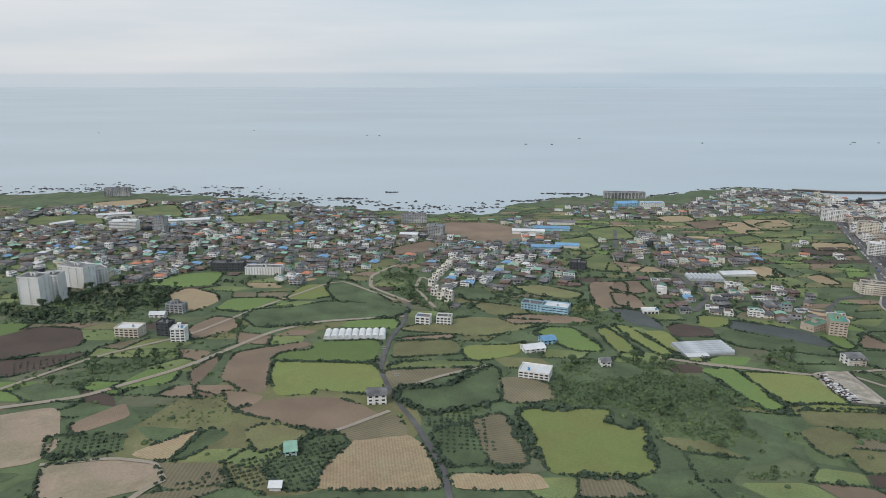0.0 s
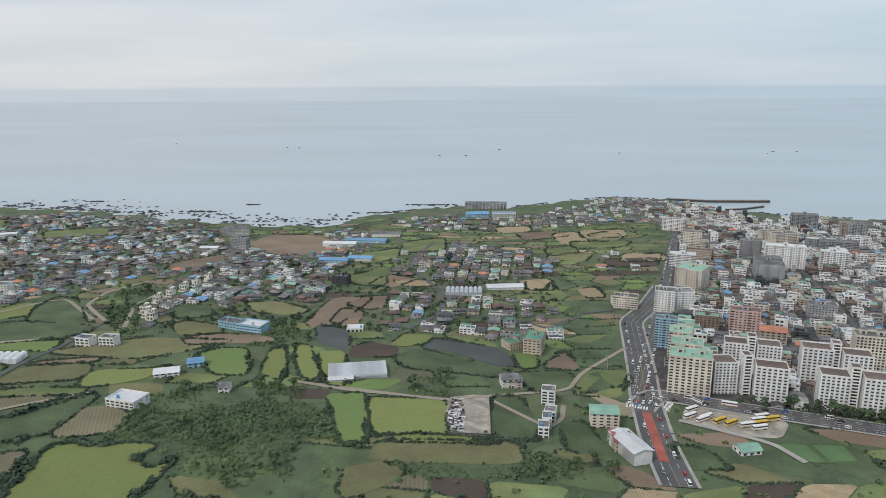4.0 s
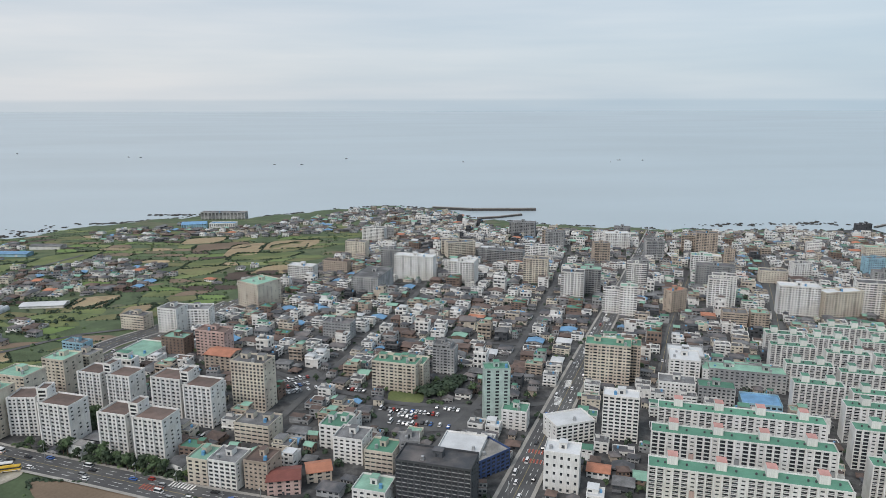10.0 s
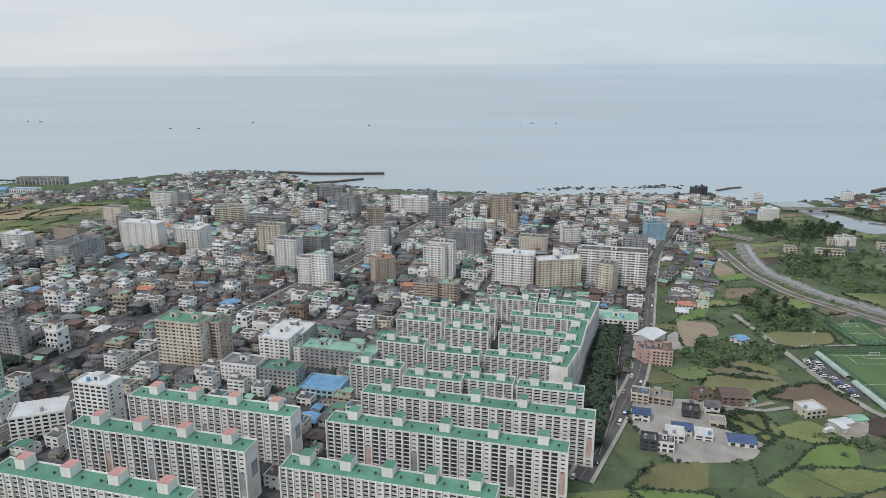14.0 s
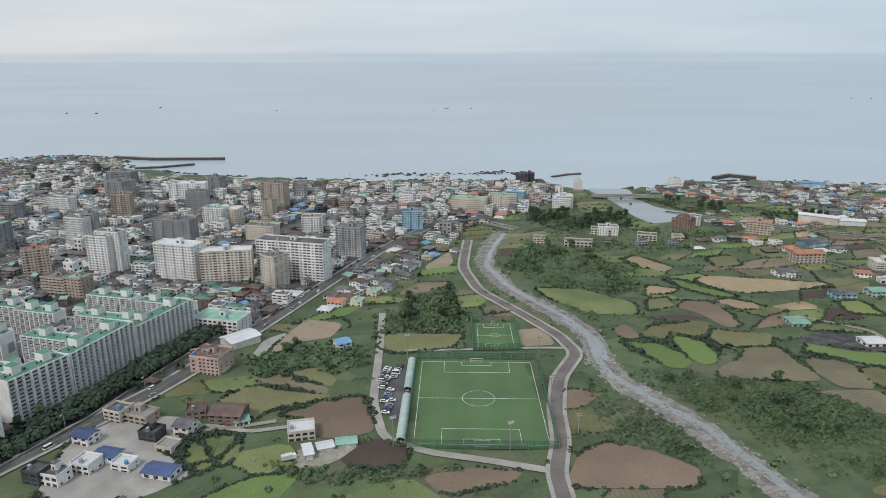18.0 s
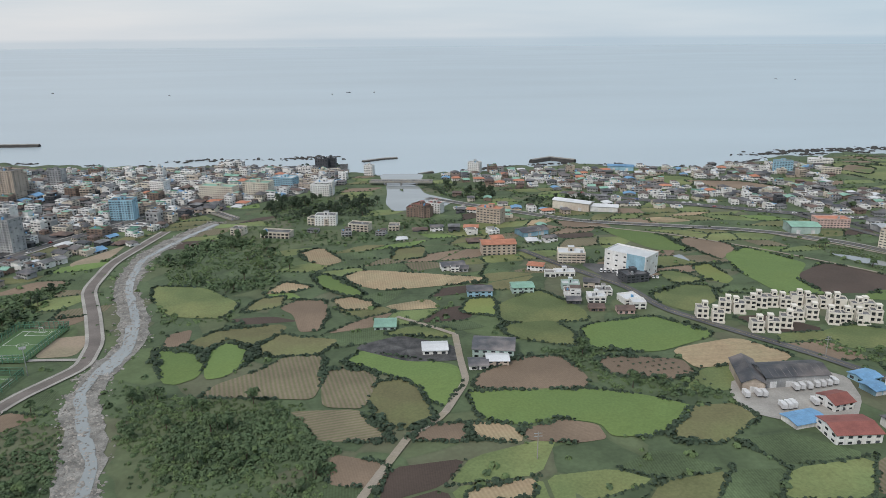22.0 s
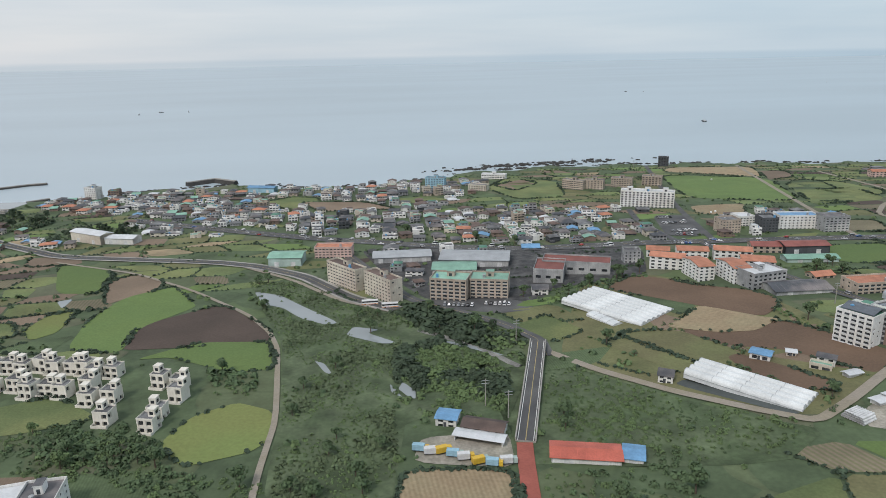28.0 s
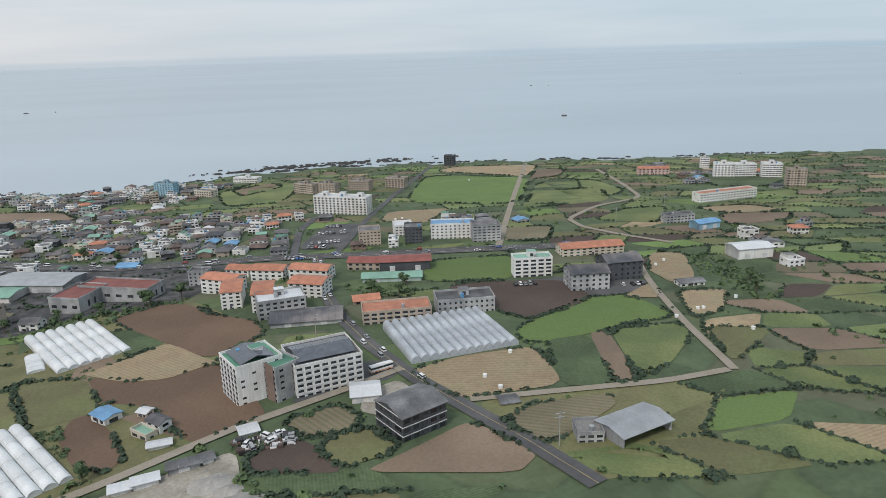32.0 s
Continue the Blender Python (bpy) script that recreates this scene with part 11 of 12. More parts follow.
parked(1202.7, 427.2, 0, 8, skip=0.12)
parked(1199, 410.9, 0, 8, skip=0.12)
parked(1205, 439.4, 0, 8, skip=0.12)
parked(1255.2, 333, -5, 5, skip=0.12)
parked(1270.1, 324.8, -5, 5, skip=0.12)
parked(1285.4, 322.6, -5, 5, skip=0.12)
parked(1186.5, 389.5, -19.5, 5, skip=0.12)
parked(1195.2, 403.6, -19.5, 5, skip=0.12)
parked(484.3, 327.6, -19.5, 6, skip=0.12)
parked(449.6, 252.2, -19.5, 6, skip=0.12)
parked(447, 224.2, -19.5, 6, skip=0.12)
parked(481.6, 235.9, -19.5, 4, skip=0.12)
parked(479.3, 241.8, -19.5, 4, skip=0.12)
depot_bus(235.8, 242.4, 28, 0)
depot_bus(237.5, 244.1, 28, 1)
depot_bus(241.2, 241.2, 28, 2)
depot_bus(232.2, 244.9, 28, 0)
depot_bus(234.8, 250.3, 28, 1)
depot_bus(244.4, 239.4, 28, 2)
depot_bus(249.3, 237.9, 12, 0)
depot_bus(252.6, 235.8, 12, 1)
depot_bus(254.2, 239, 12, 2)
depot_bus(254.8, 241.7, 12, 0)
depot_bus(257.2, 244.5, 12, 1)
depot_bus(260.3, 242.6, 12, 2)
depot_bus(250.2, 254.7, -22, 0)
depot_bus(1204.4, 282.9, 20, 0)
depot_bus(1054.8, 352.7, -2, 0)
depot_bus(1061, 348.2, -2, 0)
truck(1057.9, 258.4, -20, "yellow", "bluewall", 3.4, "yellow tanker truck parked in the depot yard")
truck(1060, 256.8, -5, "mintwall", "frame", 3.4, "mint green flatbed truck parked in the depot yard")
truck(1062.3, 256.7, 10, "yellow", "yellow", 3.4, "yellow tanker truck parked in the depot yard")
truck(1064.3, 254.8, -20, "mintwall", "bluewall", 3.4, "mint green flatbed truck parked in the depot yard")
truck(1066.2, 253.3, -5, "yellow", "frame", 3.4, "yellow tanker truck parked in the depot yard")
truck(1068.7, 251.3, 10, "mintwall", "yellow", 3.4, "mint green flatbed truck parked in the depot yard")
truck(1071.2, 249.9, -20, "yellow", "bluewall", 3.4, "yellow tanker truck parked in the depot yard")
truck(1074.1, 250.1, -5, "mintwall", "frame", 3.4, "mint green flatbed truck parked in the depot yard")
truck(648.8, 247.9, 20)
truck(649.4, 258.2, 20)
bale(1225.5, 273.1)
bale(1234.7, 284.1)
bale(1227.1, 266.9)
bale(1306.4, 303)
bale(1292.9, 297.4)
bale(1291.3, 297.5)
bale(1295.7, 280.5)
bale(1225.4, 291.7)
bale(1282.8, 293.7)
bale(1232.2, 444.9)
bale(1235.5, 446.3)
bale(1292.5, 545.9)
bale(1302.3, 339.8)
bale(1307.6, 343.9)
utility_pole(1079, 268.1)
utility_pole(723.1, 254.4)
utility_pole(1092.8, 310.1)
utility_pole(1075.4, 274.8)
utility_pole(1230.2, 242.2)
utility_pole(897.8, 413.9)
utility_pole(855.3, 241.2)
utility_pole(1269.4, 612.8)
utility_pole(214.1, 289.2)
utility_pole(301.9, 251.1)
utility_pole(284.7, 261.7)
utility_pole(-23.8, 260.6)
utility_pole(-16.7, 232)
utility_pole(1191.2, 307.3)
utility_pole(948.5, 280.5)
utility_pole(958.3, 264.5)
utility_pole(1352.9, 423.9)
utility_pole(1319.5, 404)
lamp_post(266.6, 249.2)
lamp_post(280.1, 242.6)
lamp_post(297, 236.3)
lamp_post(309.9, 230.1)
lamp_post(322.8, 225.9)
lamp_post(333.7, 221.7)
lamp_post(217.1, 266.1)
lamp_post(224.6, 281.8)
lamp_post(398.6, 223)
lamp_post(417.3, 262.7)
lamp_post(441.6, 315.8)
lamp_post(471.9, 379.3)
lamp_post(589.4, 265.1)
lamp_post(602.9, 286.5)
lamp_post(621.1, 326.3)
crossing(216.2, 253, -22, 8, 2.4)
crossing(227.5, 253.6, 60, 8, 2.4)
crossing(240.2, 258.2, -60, 8, 2.4)
crossing(311, 231.6, -22, 8, 2.4)
crossing(427.1, 286.5, 70, 8, 2.4)
crossing(435.2, 303.3, 70, 8, 2.4)
crossing(452.4, 340.5, 70, 8, 2.4)
crossing(475.9, 389.2, 70, 8, 2.4)
crossing(303.1, 230.9, -20, 7, 2.4, "red_lane")
crossing(409.9, 242.8, -20, 7, 2.4, "red_lane")
crossing(412.6, 248.4, -20, 7, 2.4, "red_lane")

# ---- woods, thickets and reeds ----
wood([(-235.6, 324.7), (-213.6, 344.6), (-189.7, 382), (-147.5, 381.7), (-138.9, 313.3), (-167.4, 305.7), (-199.3, 301.7), (-216.7, 296.7)], 3.0, (3, 4, 0), 1, 0.12, "leaf_dark", (1.3, 2.4), "dense dark wood of pines and broadleaf trees")
wood([(-132.3, 253.6), (-124.9, 257), (-109.4, 276.5), (-97.6, 310.6), (-90, 302.3), (-105, 264.3), (-123.9, 240.4), (-128.5, 228.5), (-154.2, 227.6), (-155.5, 243.8)], 2.6, (0, 1), 2, 0.08)
wood([(21.2, 250.6), (60.3, 268.8), (85.6, 237.7), (78.8, 205.4), (71, 207.1), (60.9, 215.1), (44.6, 221.2), (27, 222.9)], 2.4, (0, 1, 2), 3, 0.04)
wood([(-82.8, 225), (-61, 225.6), (-70.7, 204.9), (-81.9, 200.5), (-100.6, 202), (-97.7, 217.4)], 3.2, (1,), 31, 0.03, "leaf_light", (0.5, 1.1), "low scrub between fields")
wood([(37.6, 224.9), (51.7, 227.2), (78.6, 253.8), (97.2, 254.2), (104.8, 175.3), (88.2, 174.9), (84.6, 195.7), (59.6, 207.7), (51.8, 218.9)], 2.3, (0, 1), 4, 0.04)
wood([(-19.9, 233.7), (12.7, 237.4), (18.6, 217.2), (-6.4, 214.7)], 2.4, (1,), 5, 0.03, "leaf_dark", (0.7, 1.3), "clipped citrus orchard with dark green rows")
wood([(-42.4, 416.9), (-17, 410.2), (7.3, 318.9), (-17.4, 345.3)], 2.6, (0,), 6, 0.06)
wood([(26.2, 467.7), (67.4, 524.1), (84.8, 512), (76.5, 448)], 3, (0,), 61, 0.05)
wood([(68.9, 347.3), (86.8, 328.8), (85.2, 312.2), (59.9, 312)], 2.4, (0,), 62, 0.05)
wood([(132.9, 278.5), (148.5, 276.4), (147.6, 256.5), (133, 258.2)], 2.2, (0,), 63, 0.05)
wood([(72.5, 271.5), (93.4, 266.3), (115.8, 217.3), (97.2, 227.5)], 2.3, (0,), 7, 0.04)
wood([(128.1, 211.3), (165.3, 219.2), (197.4, 211.1), (198.2, 202.4), (133.3, 199.8)], 2.2, (0, 1), 8, 0.05)
wood([(380.4, 299.7), (396.5, 315.1), (401.5, 294.3), (393.6, 280.1), (379.2, 279.9)], 2.6, (0, 4), 9, 0.3, "leaf", (1.4, 2.3), "park grove of broad green trees")
wood([(247.2, 261.6), (280.1, 249.9), (283.7, 241.5), (252.9, 251.9)], 1.9, (0, 4), 10, 0.5, "leaf_dark", (1.6, 2.6))
wood([(280.4, 248.8), (312.4, 237.8), (312.1, 231.2), (284, 240.1)], 1.9, (0, 4), 11, 0.5, "leaf_dark", (1.6, 2.6))
wood([(265.1, 285.3), (274.7, 282.4), (279.7, 251.8), (272.4, 260)], 2.0, (0, 4), 12, 0.4, "leaf_dark", (1.5, 2.4))
wood([(307.9, 437.8), (324, 443.7), (327.6, 412.6), (312.5, 409.8)], 3, (0,), 13, 0.2)
wood([(576.3, 268.9), (583.3, 273.9), (593, 295.2), (605.2, 325.1), (614, 331.7), (611.3, 321.1), (599.4, 290.7), (589.2, 271.2), (582, 256), (577.5, 256.1)], 1.8, (0, 4), 14, 0.3)
wood([(677.8, 374.4), (690.7, 370.1), (706.5, 350.8), (710.4, 331.1), (685, 310.7), (669.4, 321.9), (669.2, 345.9)], 2.4, (4, 0), 15, 0.05, "leaf", (1.2, 2.1))
wood([(627.9, 312.7), (654.5, 322.4), (672.6, 311.2), (669.4, 288.1), (655.6, 292.9), (629.7, 297.4)], 2.6, (0,), 16, 0.05)
wood([(764.8, 535.4), (805.2, 527.9), (824.2, 503.2), (810.6, 483.8), (760.8, 493.5)], 3, (4,), 17, 0.08, "leaf_dark")
wood([(775.1, 484.4), (867.5, 459.9), (843.2, 424.2), (778.4, 420.1), (726.5, 396.1), (738.9, 435.9)], 4, (0, 1), 18, 0.04)
wood([(671.2, 335.8), (684.7, 368.6), (702.6, 385.5), (705.4, 341.7), (704.6, 313.5), (677.7, 315.5)], 2.3, (4, 0), 19, 0.06, "leaf", (1.2, 2.2))
wood([(626.8, 311.8), (646.9, 315), (665.8, 320.9), (667, 303.1), (654.2, 292.1), (633.3, 297.2)], 2.6, (0,), 20, 0.06)
wood([(734, 283.8), (743.4, 279.6), (750.1, 264.7), (753.5, 242.6), (750.4, 231.1), (739.4, 240.8), (729.9, 250.8), (731.1, 271.1)], 1.9, (1, 2), 21, 0.02, "leaf", (0.8, 1.6))
wood([(746.7, 298.7), (755.5, 289.2), (773.5, 279.1), (797, 277.7), (805.6, 261), (782.6, 229.5), (768.4, 227), (766.7, 248.6), (760.1, 267.1), (750.6, 282.2)], 2.6, (0, 1), 22, 0.02, "leaf_light", (0.7, 1.6))
wood([(742.1, 387.8), (771.4, 410.1), (781.1, 382.2), (770, 335.4), (753, 334.9), (744.7, 351.2)], 2.6, (2,), 23, 0.02, "leaf_light", (0.6, 1.3))
wood([(638.9, 249), (655.2, 245.6), (678.9, 241.7), (694.2, 244.1), (694.3, 241.8), (680.8, 238.3), (655.4, 236.9)], 2.2, (1,), 24, 0.03)
wood([(756.2, 289.9), (775.5, 279.7), (802.6, 273.3), (813, 248.2), (808.1, 228.5), (785.9, 226), (771, 231.6), (759.1, 264.7)], 2.0, (0, 1), 25, 0.03, "leaf", (0.9, 1.9))
wood([(731.1, 408.9), (744, 439.9), (771.4, 438.9), (789.4, 391.7), (779.9, 363.8), (747.7, 362.2)], 2.6, (0, 1), 26, 0.05)
wood([(745.9, 359.3), (773.6, 355.1), (774.1, 334.9), (753, 332.8)], 2.6, (2,), 27, 0.02, "leaf_light", (0.6, 1.2))
wood([(762.8, 512.6), (796.5, 523.7), (828.4, 514.3), (822.9, 479.3), (770.3, 479)], 3, (4,), 28, 0.1, "leaf_dark")
wood([(857.4, 561), (883.3, 552.9), (900.4, 531.2), (890.9, 508.3), (868.8, 518.3)], 2.8, (4,), 29, 0.1, "leaf_dark")
wood([(913.8, 514.9), (951.1, 500.9), (948.4, 477.8), (906.7, 481.1)], 3, (4,), 291, 0.08, "leaf_dark")
wood([(949.9, 291.5), (972.3, 295.9), (994.4, 286), (999.9, 273.4), (989.2, 261.2), (974.3, 269.5), (960.3, 275.1)], 2.0, (2,), 30, 0.02, "leaf_light", (0.6, 1.3))
wood([(875.7, 287.3), (891.9, 273.5), (908.9, 267.8), (907.1, 262.3), (893.7, 264.8), (881.3, 271.8)], 2.0, (0,), 32, 0.04)
wood([(869.2, 297.1), (887.5, 295.7), (896, 272.2), (918.8, 260.5), (917.2, 258.3), (893.2, 266)], 2.0, (0,), 33, 0.04)
wood([(1012.4, 389.8), (1037.3, 383.3), (1061.9, 339.7), (1060.9, 304), (1055, 279.1), (1051.1, 243.7), (1028.8, 247.2), (1029.2, 285), (1027.4, 328.7), (1021.1, 349.9)], 1.35, (1,), 34, 0.01, "reed", (0.45, 1.15), "tall green reeds in the wet stream valley")
wood([(1058.6, 310.4), (1076.1, 319), (1085.7, 298), (1080.4, 273.2), (1065.4, 263.6), (1055.5, 283.3)], 1.7, (3, 4), 35, 0.0, "leaf_dark", (1.9, 3.0), "dark grove of evergreen trees")
wood([(1061, 348.2), (1074, 347.8), (1097.4, 316), (1090.8, 296.8), (1075.8, 317.7), (1061, 332.2)], 1.8, (4, 0), 36, 0.02, "leaf_dark", (1.6, 2.4))
wood([(1094.4, 288.7), (1117, 268.6), (1125.3, 254.7), (1104.1, 250.9), (1085.2, 262.8)], 2.2, (1,), 37, 0.02, "leaf_light", (0.6, 1.2))
wood([(962.5, 300.4), (988.1, 290.2), (1003.1, 277.7), (1008.6, 260.9), (1028.6, 250.8), (1006.3, 252.1), (988, 267.5), (971.5, 277.7)], 2.2, (0, 1), 38, 0.04)
wood([(1009.1, 310.7), (1022.6, 305.8), (1022.2, 292.6), (1012.7, 294.8)], 2.2, (0,), 39, 0.06)
wood([(1024.3, 402), (1064.4, 362.5), (1051.5, 345), (1021.2, 380.4)], 2.8, (1,), 40, 0.01, "leaf_light", (0.5, 1.0))
wood([(1100.7, 294.6), (1119, 266.5), (1136.7, 249.6), (1139.3, 244.8), (1125, 240.2), (1086.6, 251.7), (1090.8, 280.4)], 2.3, (1,), 41, 0.01, "leaf_light", (0.5, 1.1))
wood([(1081.9, 253), (1113, 244.7), (1103.8, 228.9), (1076.1, 235.2)], 2.4, (0, 1), 51, 0.05, "leaf", (0.7, 1.5))
wood([(1120.3, 302.1), (1142.1, 312.3), (1156.7, 246.2), (1137.8, 253)], 2.4, (0, 1), 52, 0.04, "leaf", (0.5, 1.3))
wood([(1008.6, 260.9), (1028.4, 254.6), (1027.9, 245.7), (1010.8, 249.4)], 2.2, (0, 1), 53, 0.05)
wood([(1112.9, 310.5), (1123.3, 292.3), (1120.3, 287.2), (1112.8, 303.2)], 2.6, (0,), 42, 0.15)
wood([(1137.3, 293.6), (1157.4, 289.1), (1154.1, 277.3), (1138.3, 283.4)], 3.4, (0,), 43, 0.2)
wood([(1102.9, 351.2), (1155, 357.8), (1153.6, 349.9), (1113.2, 334.1)], 2.6, (0,), 44, 0.1)
wood([(1317.4, 349.8), (1328.4, 341.8), (1324.3, 318.3), (1310.3, 285.6), (1310.9, 299.9), (1308.7, 323.8)], 2.6, (0, 1), 45, 0.08)
wood([(1059.8, 474), (1090.2, 448), (1141.7, 402.7), (1142.7, 396), (1072, 439.1)], 2.8, (0,), 46, 0.1)
wood([(1201.6, 348.3), (1222.8, 347.3), (1222.4, 335.3), (1205.2, 332.7)], 2.4, (0,), 47, 0.12)
wood([(1169.8, 300.3), (1172.9, 313.8), (1175.8, 285), (1173.5, 283.1)], 2.2, (0,), 48, 0.1)
wood([(1161.2, 266), (1167.9, 261.3), (1175.5, 252.5), (1181.4, 239), (1174.3, 242.8)], 2.2, (0, 1), 49, 0.08)
orchard([(885.9, 286.2), (905.3, 285.4), (909.7, 268.8), (892.2, 274.2)], 2.2, 10, 0.42)
orchard([(-73.5, 164.6), (-39.5, 195), (-28, 190.4), (-36.5, 165.4)], 1.7, 30, 0.6)
orchard([(-121.8, 192), (-98.6, 194.2), (-95.4, 183.4), (-114.6, 178.5)], 1.9, 20, 0.5)
orchard([(-8, 212.2), (12.4, 217.6), (16.1, 188.3), (1, 185.2)], 2, 0, 0.55)
orchard([(-169.2, 252.2), (-144.4, 264.7), (-152.4, 249.8), (-163.3, 239)], 2.2, 30, 0.4)
car(1175.5, 259.6, 0, 3)
car(1176.8, 258, 67, 0)
car(1180.1, 260.1, 134, 1)
car(1182.5, 260.4, 21, 0)
car(1183.7, 259.1, 88, 3)
car(1184.6, 257.4, 155, 2)
car(1181.1, 258, 42, 0)
car(1177.8, 256.2, 109, 4)
scrap([(1174.2, 260.6), (1185.6, 261), (1185.2, 255.6), (1176.1, 254.8)], 40, 3)
scrap([(1159.3, 242), (1165.6, 242.3), (1165.7, 237.3), (1159.4, 238.7)], 50, 5)
pipe_stack(1148.2, 246.6, 20)
spoil_heap(1171.9, 247, 3.4)
spoil_heap(1174.6, 244.3, 2.2)
spoil_heap(1176.9, 238.7, 4.2)
wood([(586.1, 283.7), (596.3, 309), (605.9, 334.5), (612.4, 330.9), (604.4, 304.2), (593.5, 275.2), (588, 258.1), (583.6, 261.2)], 2.2, (4, 0), 61, 0.3, "leaf_dark", (1.7, 2.8), "dark row of tall trees beside the apartment road")

# ---- what lies too far off to count ----
far_houses.build("town_houses", "hundreds of small white, grey and brown town houses", "houses")
far_cars.build("cars", "many small cars on distant roads and in yards", "cars")
far_trees.build("trees", "many distant broadleaf and pine trees", "trees")

# ---- small plots that fill the land between the fields ----
VALLEY = [[(1008.0, 414.8), (1054.7, 393.9), (1093.0, 331.9), (1091.5, 296.7), (1075.9, 256.6), (1056.9, 273.1), (1049.7, 240.1), (1027.9, 244.8), (1027.6, 291.3), (1012.8, 363.4)], [(1071.1, 302.4), (1096.5, 298.9), (1107.5, 283.3), (1127.1, 257.0), (1139.8, 244.7), (1125.0, 240.2), (1066.8, 256.5)], [(736.2, 416.9), (756.1, 423.1), (773.6, 352.1), (764.1, 312.3), (773.7, 287.4), (793.7, 274.6), (801.6, 264.4), (809.8, 252.4), (804.0, 225.4), (760.8, 231.1), (747.2, 333.7)]]
_r = random.Random(21)
_far_plots = {c: ([], []) for c in ("grass", "bright", "olive", "crop", "soil", "tan", "rows", "dark_soil")}
_plots = ["grass"] * 7 + ["olive"] * 4 + ["crop"] * 8 + ["bright"] * 2 + ["soil"] * 3 + ["tan"] * 1 + ["rows"] * 2 + ["dark_soil"] * 2


def corner(i, j):
    """A crossing of field edges, shifted by its own amount."""
    q = random.Random(i * 1009 + j * 9176)
    x, y = i * 17.0 + q.uniform(-4.5, 4.5) + (j % 2) * 7.0, j * 11.5 + q.uniform(-3, 3)
    return x + 0.12 * y + 5.0 * math.sin(y * 0.02), y - 0.16 * x * math.sin(x * 0.004 + 1.0) * 0.3 + 3.0 * math.sin(x * 0.03) + 60.0


def at_cell(x, y):
    return (int(math.floor(x / CELL)), int(math.floor(y / CELL)))


def hedge_line(a, b, thick):
    d = math.dist(a, b)
    k = 0.0
    while k < d:
        x, y = a[0] + (b[0] - a[0]) * k / d + _r.uniform(-0.5, 0.5), a[1] + (b[1] - a[1]) * k / d + _r.uniform(-0.5, 0.5)
        if at_cell(x, y) not in taken and not any(inside(x, y, p) for p in VALLEY):
            tall = _r.random() < 0.05 * thick
            (hedge_high if tall else hedge_low).append((x, y, _r.uniform(0.8, 1.4) if tall else _r.uniform(0.3, 0.62)))
        k += _r.uniform(0.5, 0.95) / thick


for _j in range(6, 56):
    for _i in range(-32, 96):
        _c = [corner(_i, _j), corner(_i + 1, _j), corner(_i + 1, _j + 1), corner(_i, _j + 1)]
        mx, my = sum(p[0] for p in _c) / 4, sum(p[1] for p in _c) / 4
        if not -520 < mx < 1570 or my < 105 + 0.095 * max(0.0, mx) or my > along(COAST, mx) - 22 or inside(mx, my, TOWN) or any(inside(mx, my, p) for p in WOODED) or any(inside(mx, my, p) for p in VALLEY):
            continue
        cells = [((1 - v) * ((1 - u) * _c[0][0] + u * _c[1][0]) + v * ((1 - u) * _c[3][0] + u * _c[2][0]), (1 - v) * ((1 - u) * _c[0][1] + u * _c[1][1]) + v * ((1 - u) * _c[3][1] + u * _c[2][1])) for u in (0.12, 0.37, 0.63, 0.88) for v in (0.15, 0.5, 0.85)]
        used = sum(at_cell(*p) in taken for p in cells)
        if used > 4 or _r.random() < 0.1:
            continue
        crop = _r.choice(_plots)
        _q = [(mx + (x - mx) * 0.95, my + (y - my) * 0.93) for x, y in _c]
        if my < 135 + 0.095 * max(0.0, mx) and used < 3:
            field(crop, _r.choice([10, 20, 100, 110]), _q, hedge=0, lift=0.05, soft=1, claim=False)
        else:
            _v, _f = _far_plots[crop]
            o = len(_v)
            _p = rounded(_q, 1)
            _v += [(x, y, float(gz(x, y)) + 0.06) for x, y in _p]
            _f.append(tuple(range(o, o + len(_p))))
        for a, b in ((_c[0], _c[1]), (_c[0], _c[3])):
            if _r.random() < 0.68:
                hedge_line(a, b, _r.choice([0.5, 0.8, 1.1]) if my < 380 else 0.33)
for _crop, (_v, _f) in _far_plots.items():
    if _v:
        _me = bpy.data.meshes.new("field")
        _me.from_pydata(_v, [], _f)
        _me.materials.append(MAT[_crop])
        tagged(new("field", _me), "many small " + CROPS[_crop].split(" ", 1)[-1] + "s between hedges", "fields", kind="stuff")

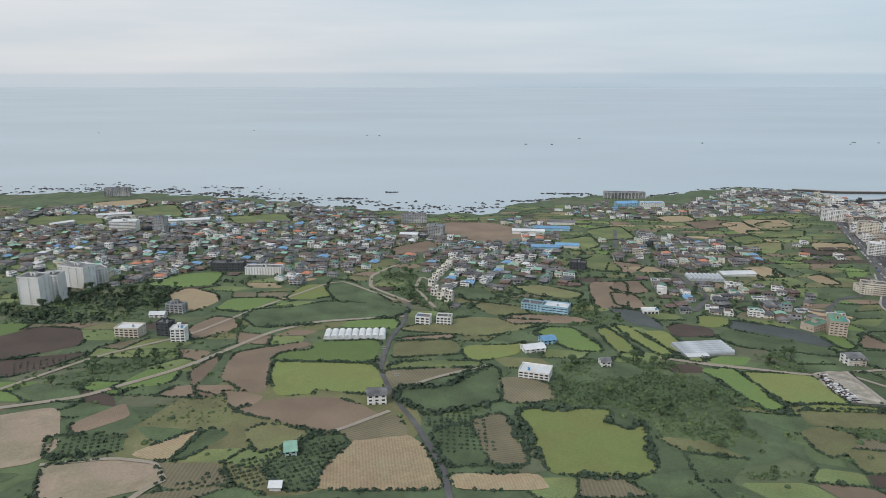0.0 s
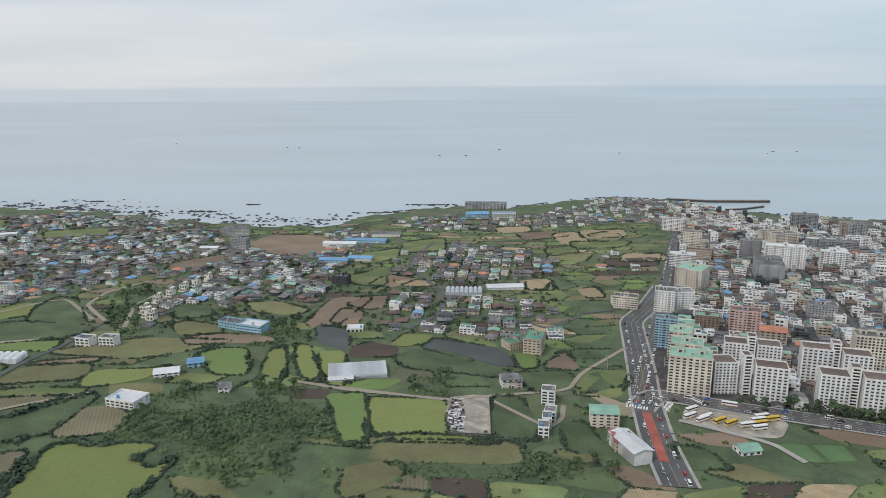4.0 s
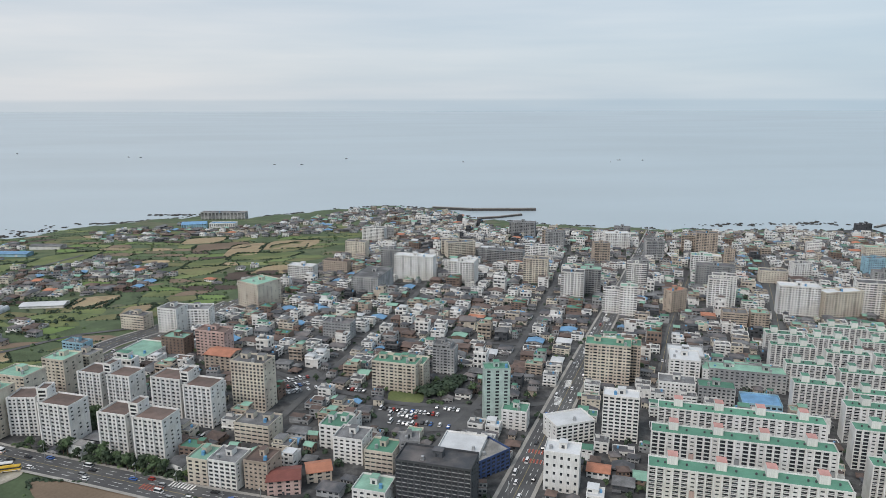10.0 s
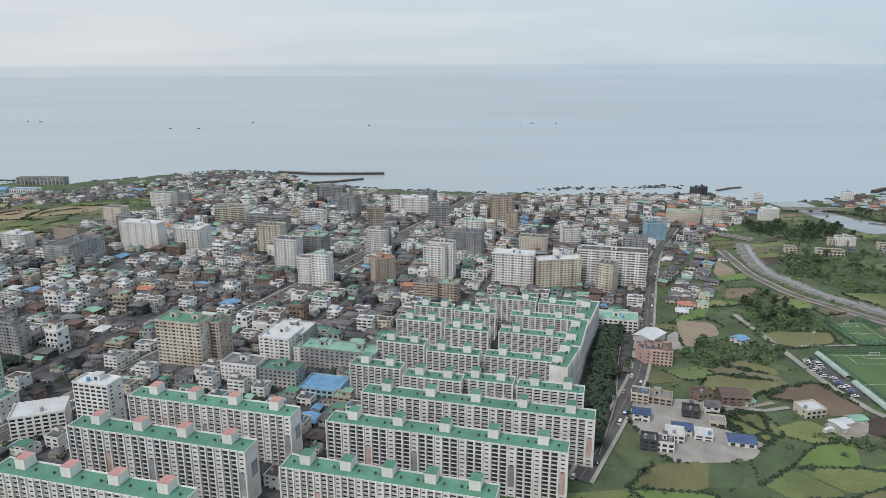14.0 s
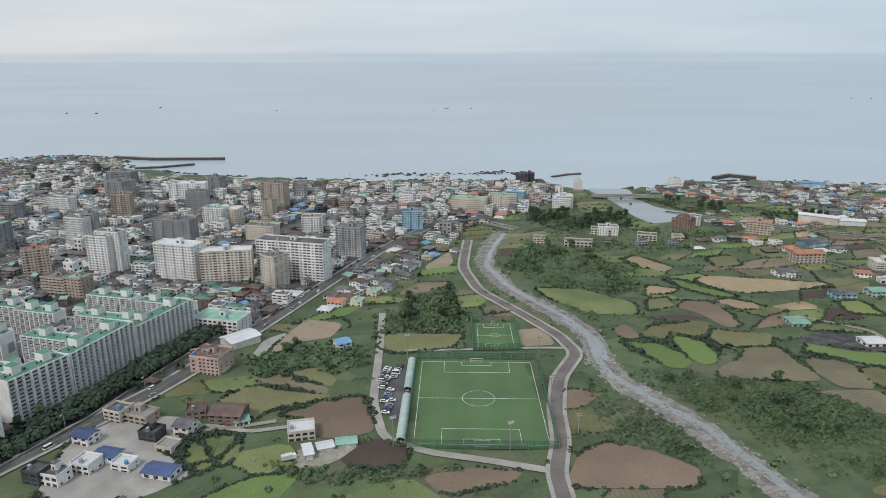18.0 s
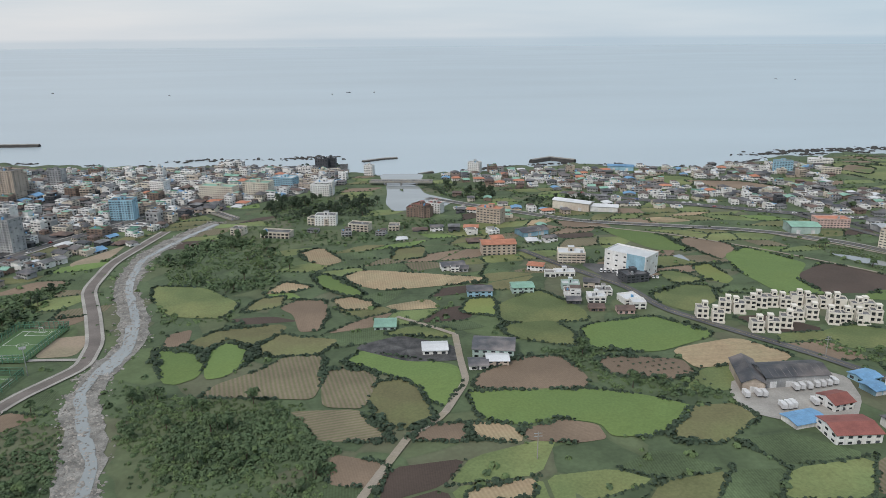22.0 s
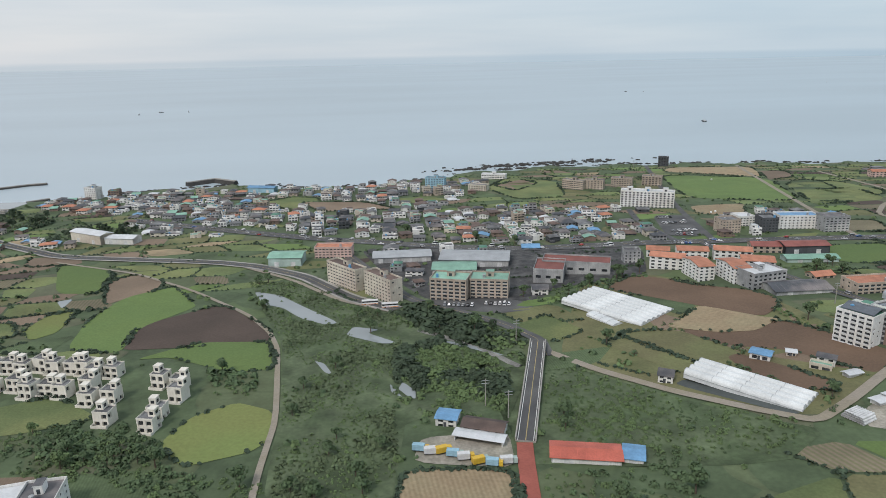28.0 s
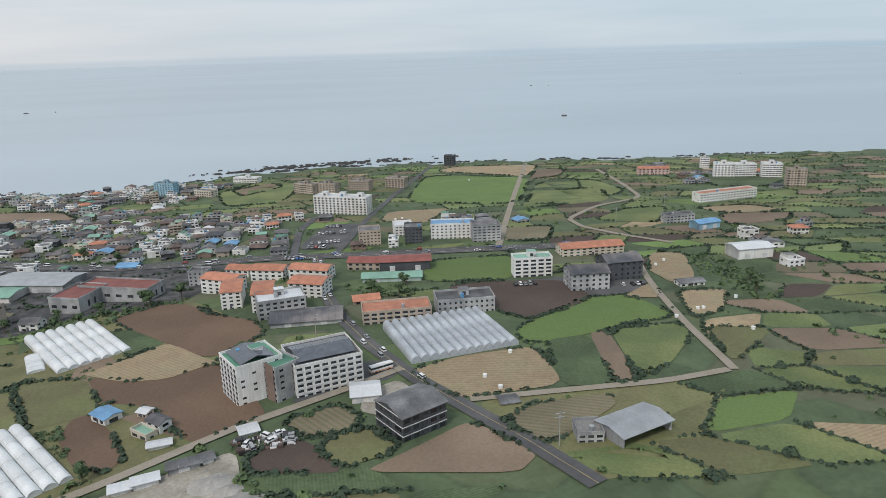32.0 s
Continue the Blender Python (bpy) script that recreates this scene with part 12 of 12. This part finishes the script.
# ---- hedges, scrub, rocks ----
shrubs("hedge", [p for p in hedge_low if p[1] < 360], "hedge", "ragged low hedges along the field edges", "hedge", count=8, size=0.52)
shrubs("hedge", [p for p in hedge_low if p[1] >= 360], "hedge", "ragged low hedges along distant field edges", "hedge", count=4, size=0.75)
shrubs("hedge", hedge_high, "hedge", "taller bushes standing in the hedges", "hedge", count=20, size=0.32)
scrub_light, scrub_dark = [], []
_r = random.Random(5)
for _ in range(15000):
    x, y = _r.uniform(-480, 1560), _r.uniform(150, 640)
    if y < 105 + 0.095 * max(0.0, x):
        continue
    if (int(math.floor(x / CELL)), int(math.floor(y / CELL))) in taken or inside(x, y, TOWN) or y > along(COAST, x) - 10:
        continue
    n = noise.noise(Vector((x * 0.02, y * 0.02, 3)))
    if n < _r.uniform(-0.5, 0.35):
        continue
    (scrub_dark if _r.random() < 0.45 else scrub_light).append((x, y, _r.uniform(0.35, 1.15)))
shrubs("scrub", scrub_light, "leaf_light", "scattered light green scrub", "scrub", count=16, size=0.42)
shrubs("scrub", scrub_dark, "leaf", "scattered dark green bushes", "scrub", count=18, size=0.4)
rocks = []
for _ in range(2600):
    x = _r.uniform(-560, 60) if _r.random() < 0.55 else _r.uniform(60, 1560)
    far = abs(_r.gauss(0, 26 if x < 60 else 3.5))
    y = along(COAST, x) - 4 + far
    if noise.noise(Vector((x * 0.03, y * 0.06, 8))) > -0.05 and not 800 < x < 880:
        rocks.append((x, y, 0.1, _r.uniform(0.5, 1.9)))
for _cx, _cy, _n, _s in ((-103, 760, 60, 9), (-250, 830, 40, 6), (-60, 800, 20, 4), (1190, 665, 90, 22), (1245, 668, 90, 26), (1150, 655, 50, 12), (90, 745, 40, 10), (140, 790, 50, 14), (760, 690, 40, 20), (690, 690, 40, 20)):
    for _ in range(_n):
        rocks.append((_cx + _r.gauss(0, _s), _cy + _r.gauss(0, _s * 0.16), 0.2, _r.uniform(0.5, 2.0)))
stones("lava_rock", rocks, "rock", "black lava rocks along the shore", "rock")
bed = []
for _o in [o for o in scene.objects if o.get("label") == "grey boulder-strewn river bed"]:
    _v = [tuple(q.co) for q in _o.data.vertices]
    for _ in range(3000):
        i = _r.randrange(len(_v) // 2 - 1) * 2
        a, b, k = _v[i], _v[i + 1], _r.random()
        bed.append((a[0] + (b[0] - a[0]) * k + _r.uniform(-2, 2), a[1] + (b[1] - a[1]) * k + _r.uniform(-2, 2), a[2] + 0.08, _r.uniform(0.12, 0.42)))
stones("boulders", bed, "stone", "pale boulders strewn over the river bed", "boulders")
for _o in [*_cars, *TREES]:
    if not (_o in _cars and CAR_USED[_cars.index(_o)]) and not (_o in TREES and TREE_USED[TREES.index(_o)]):
        for _c in (*_o.children_recursive, _o):
            bpy.data.objects.remove(_c)
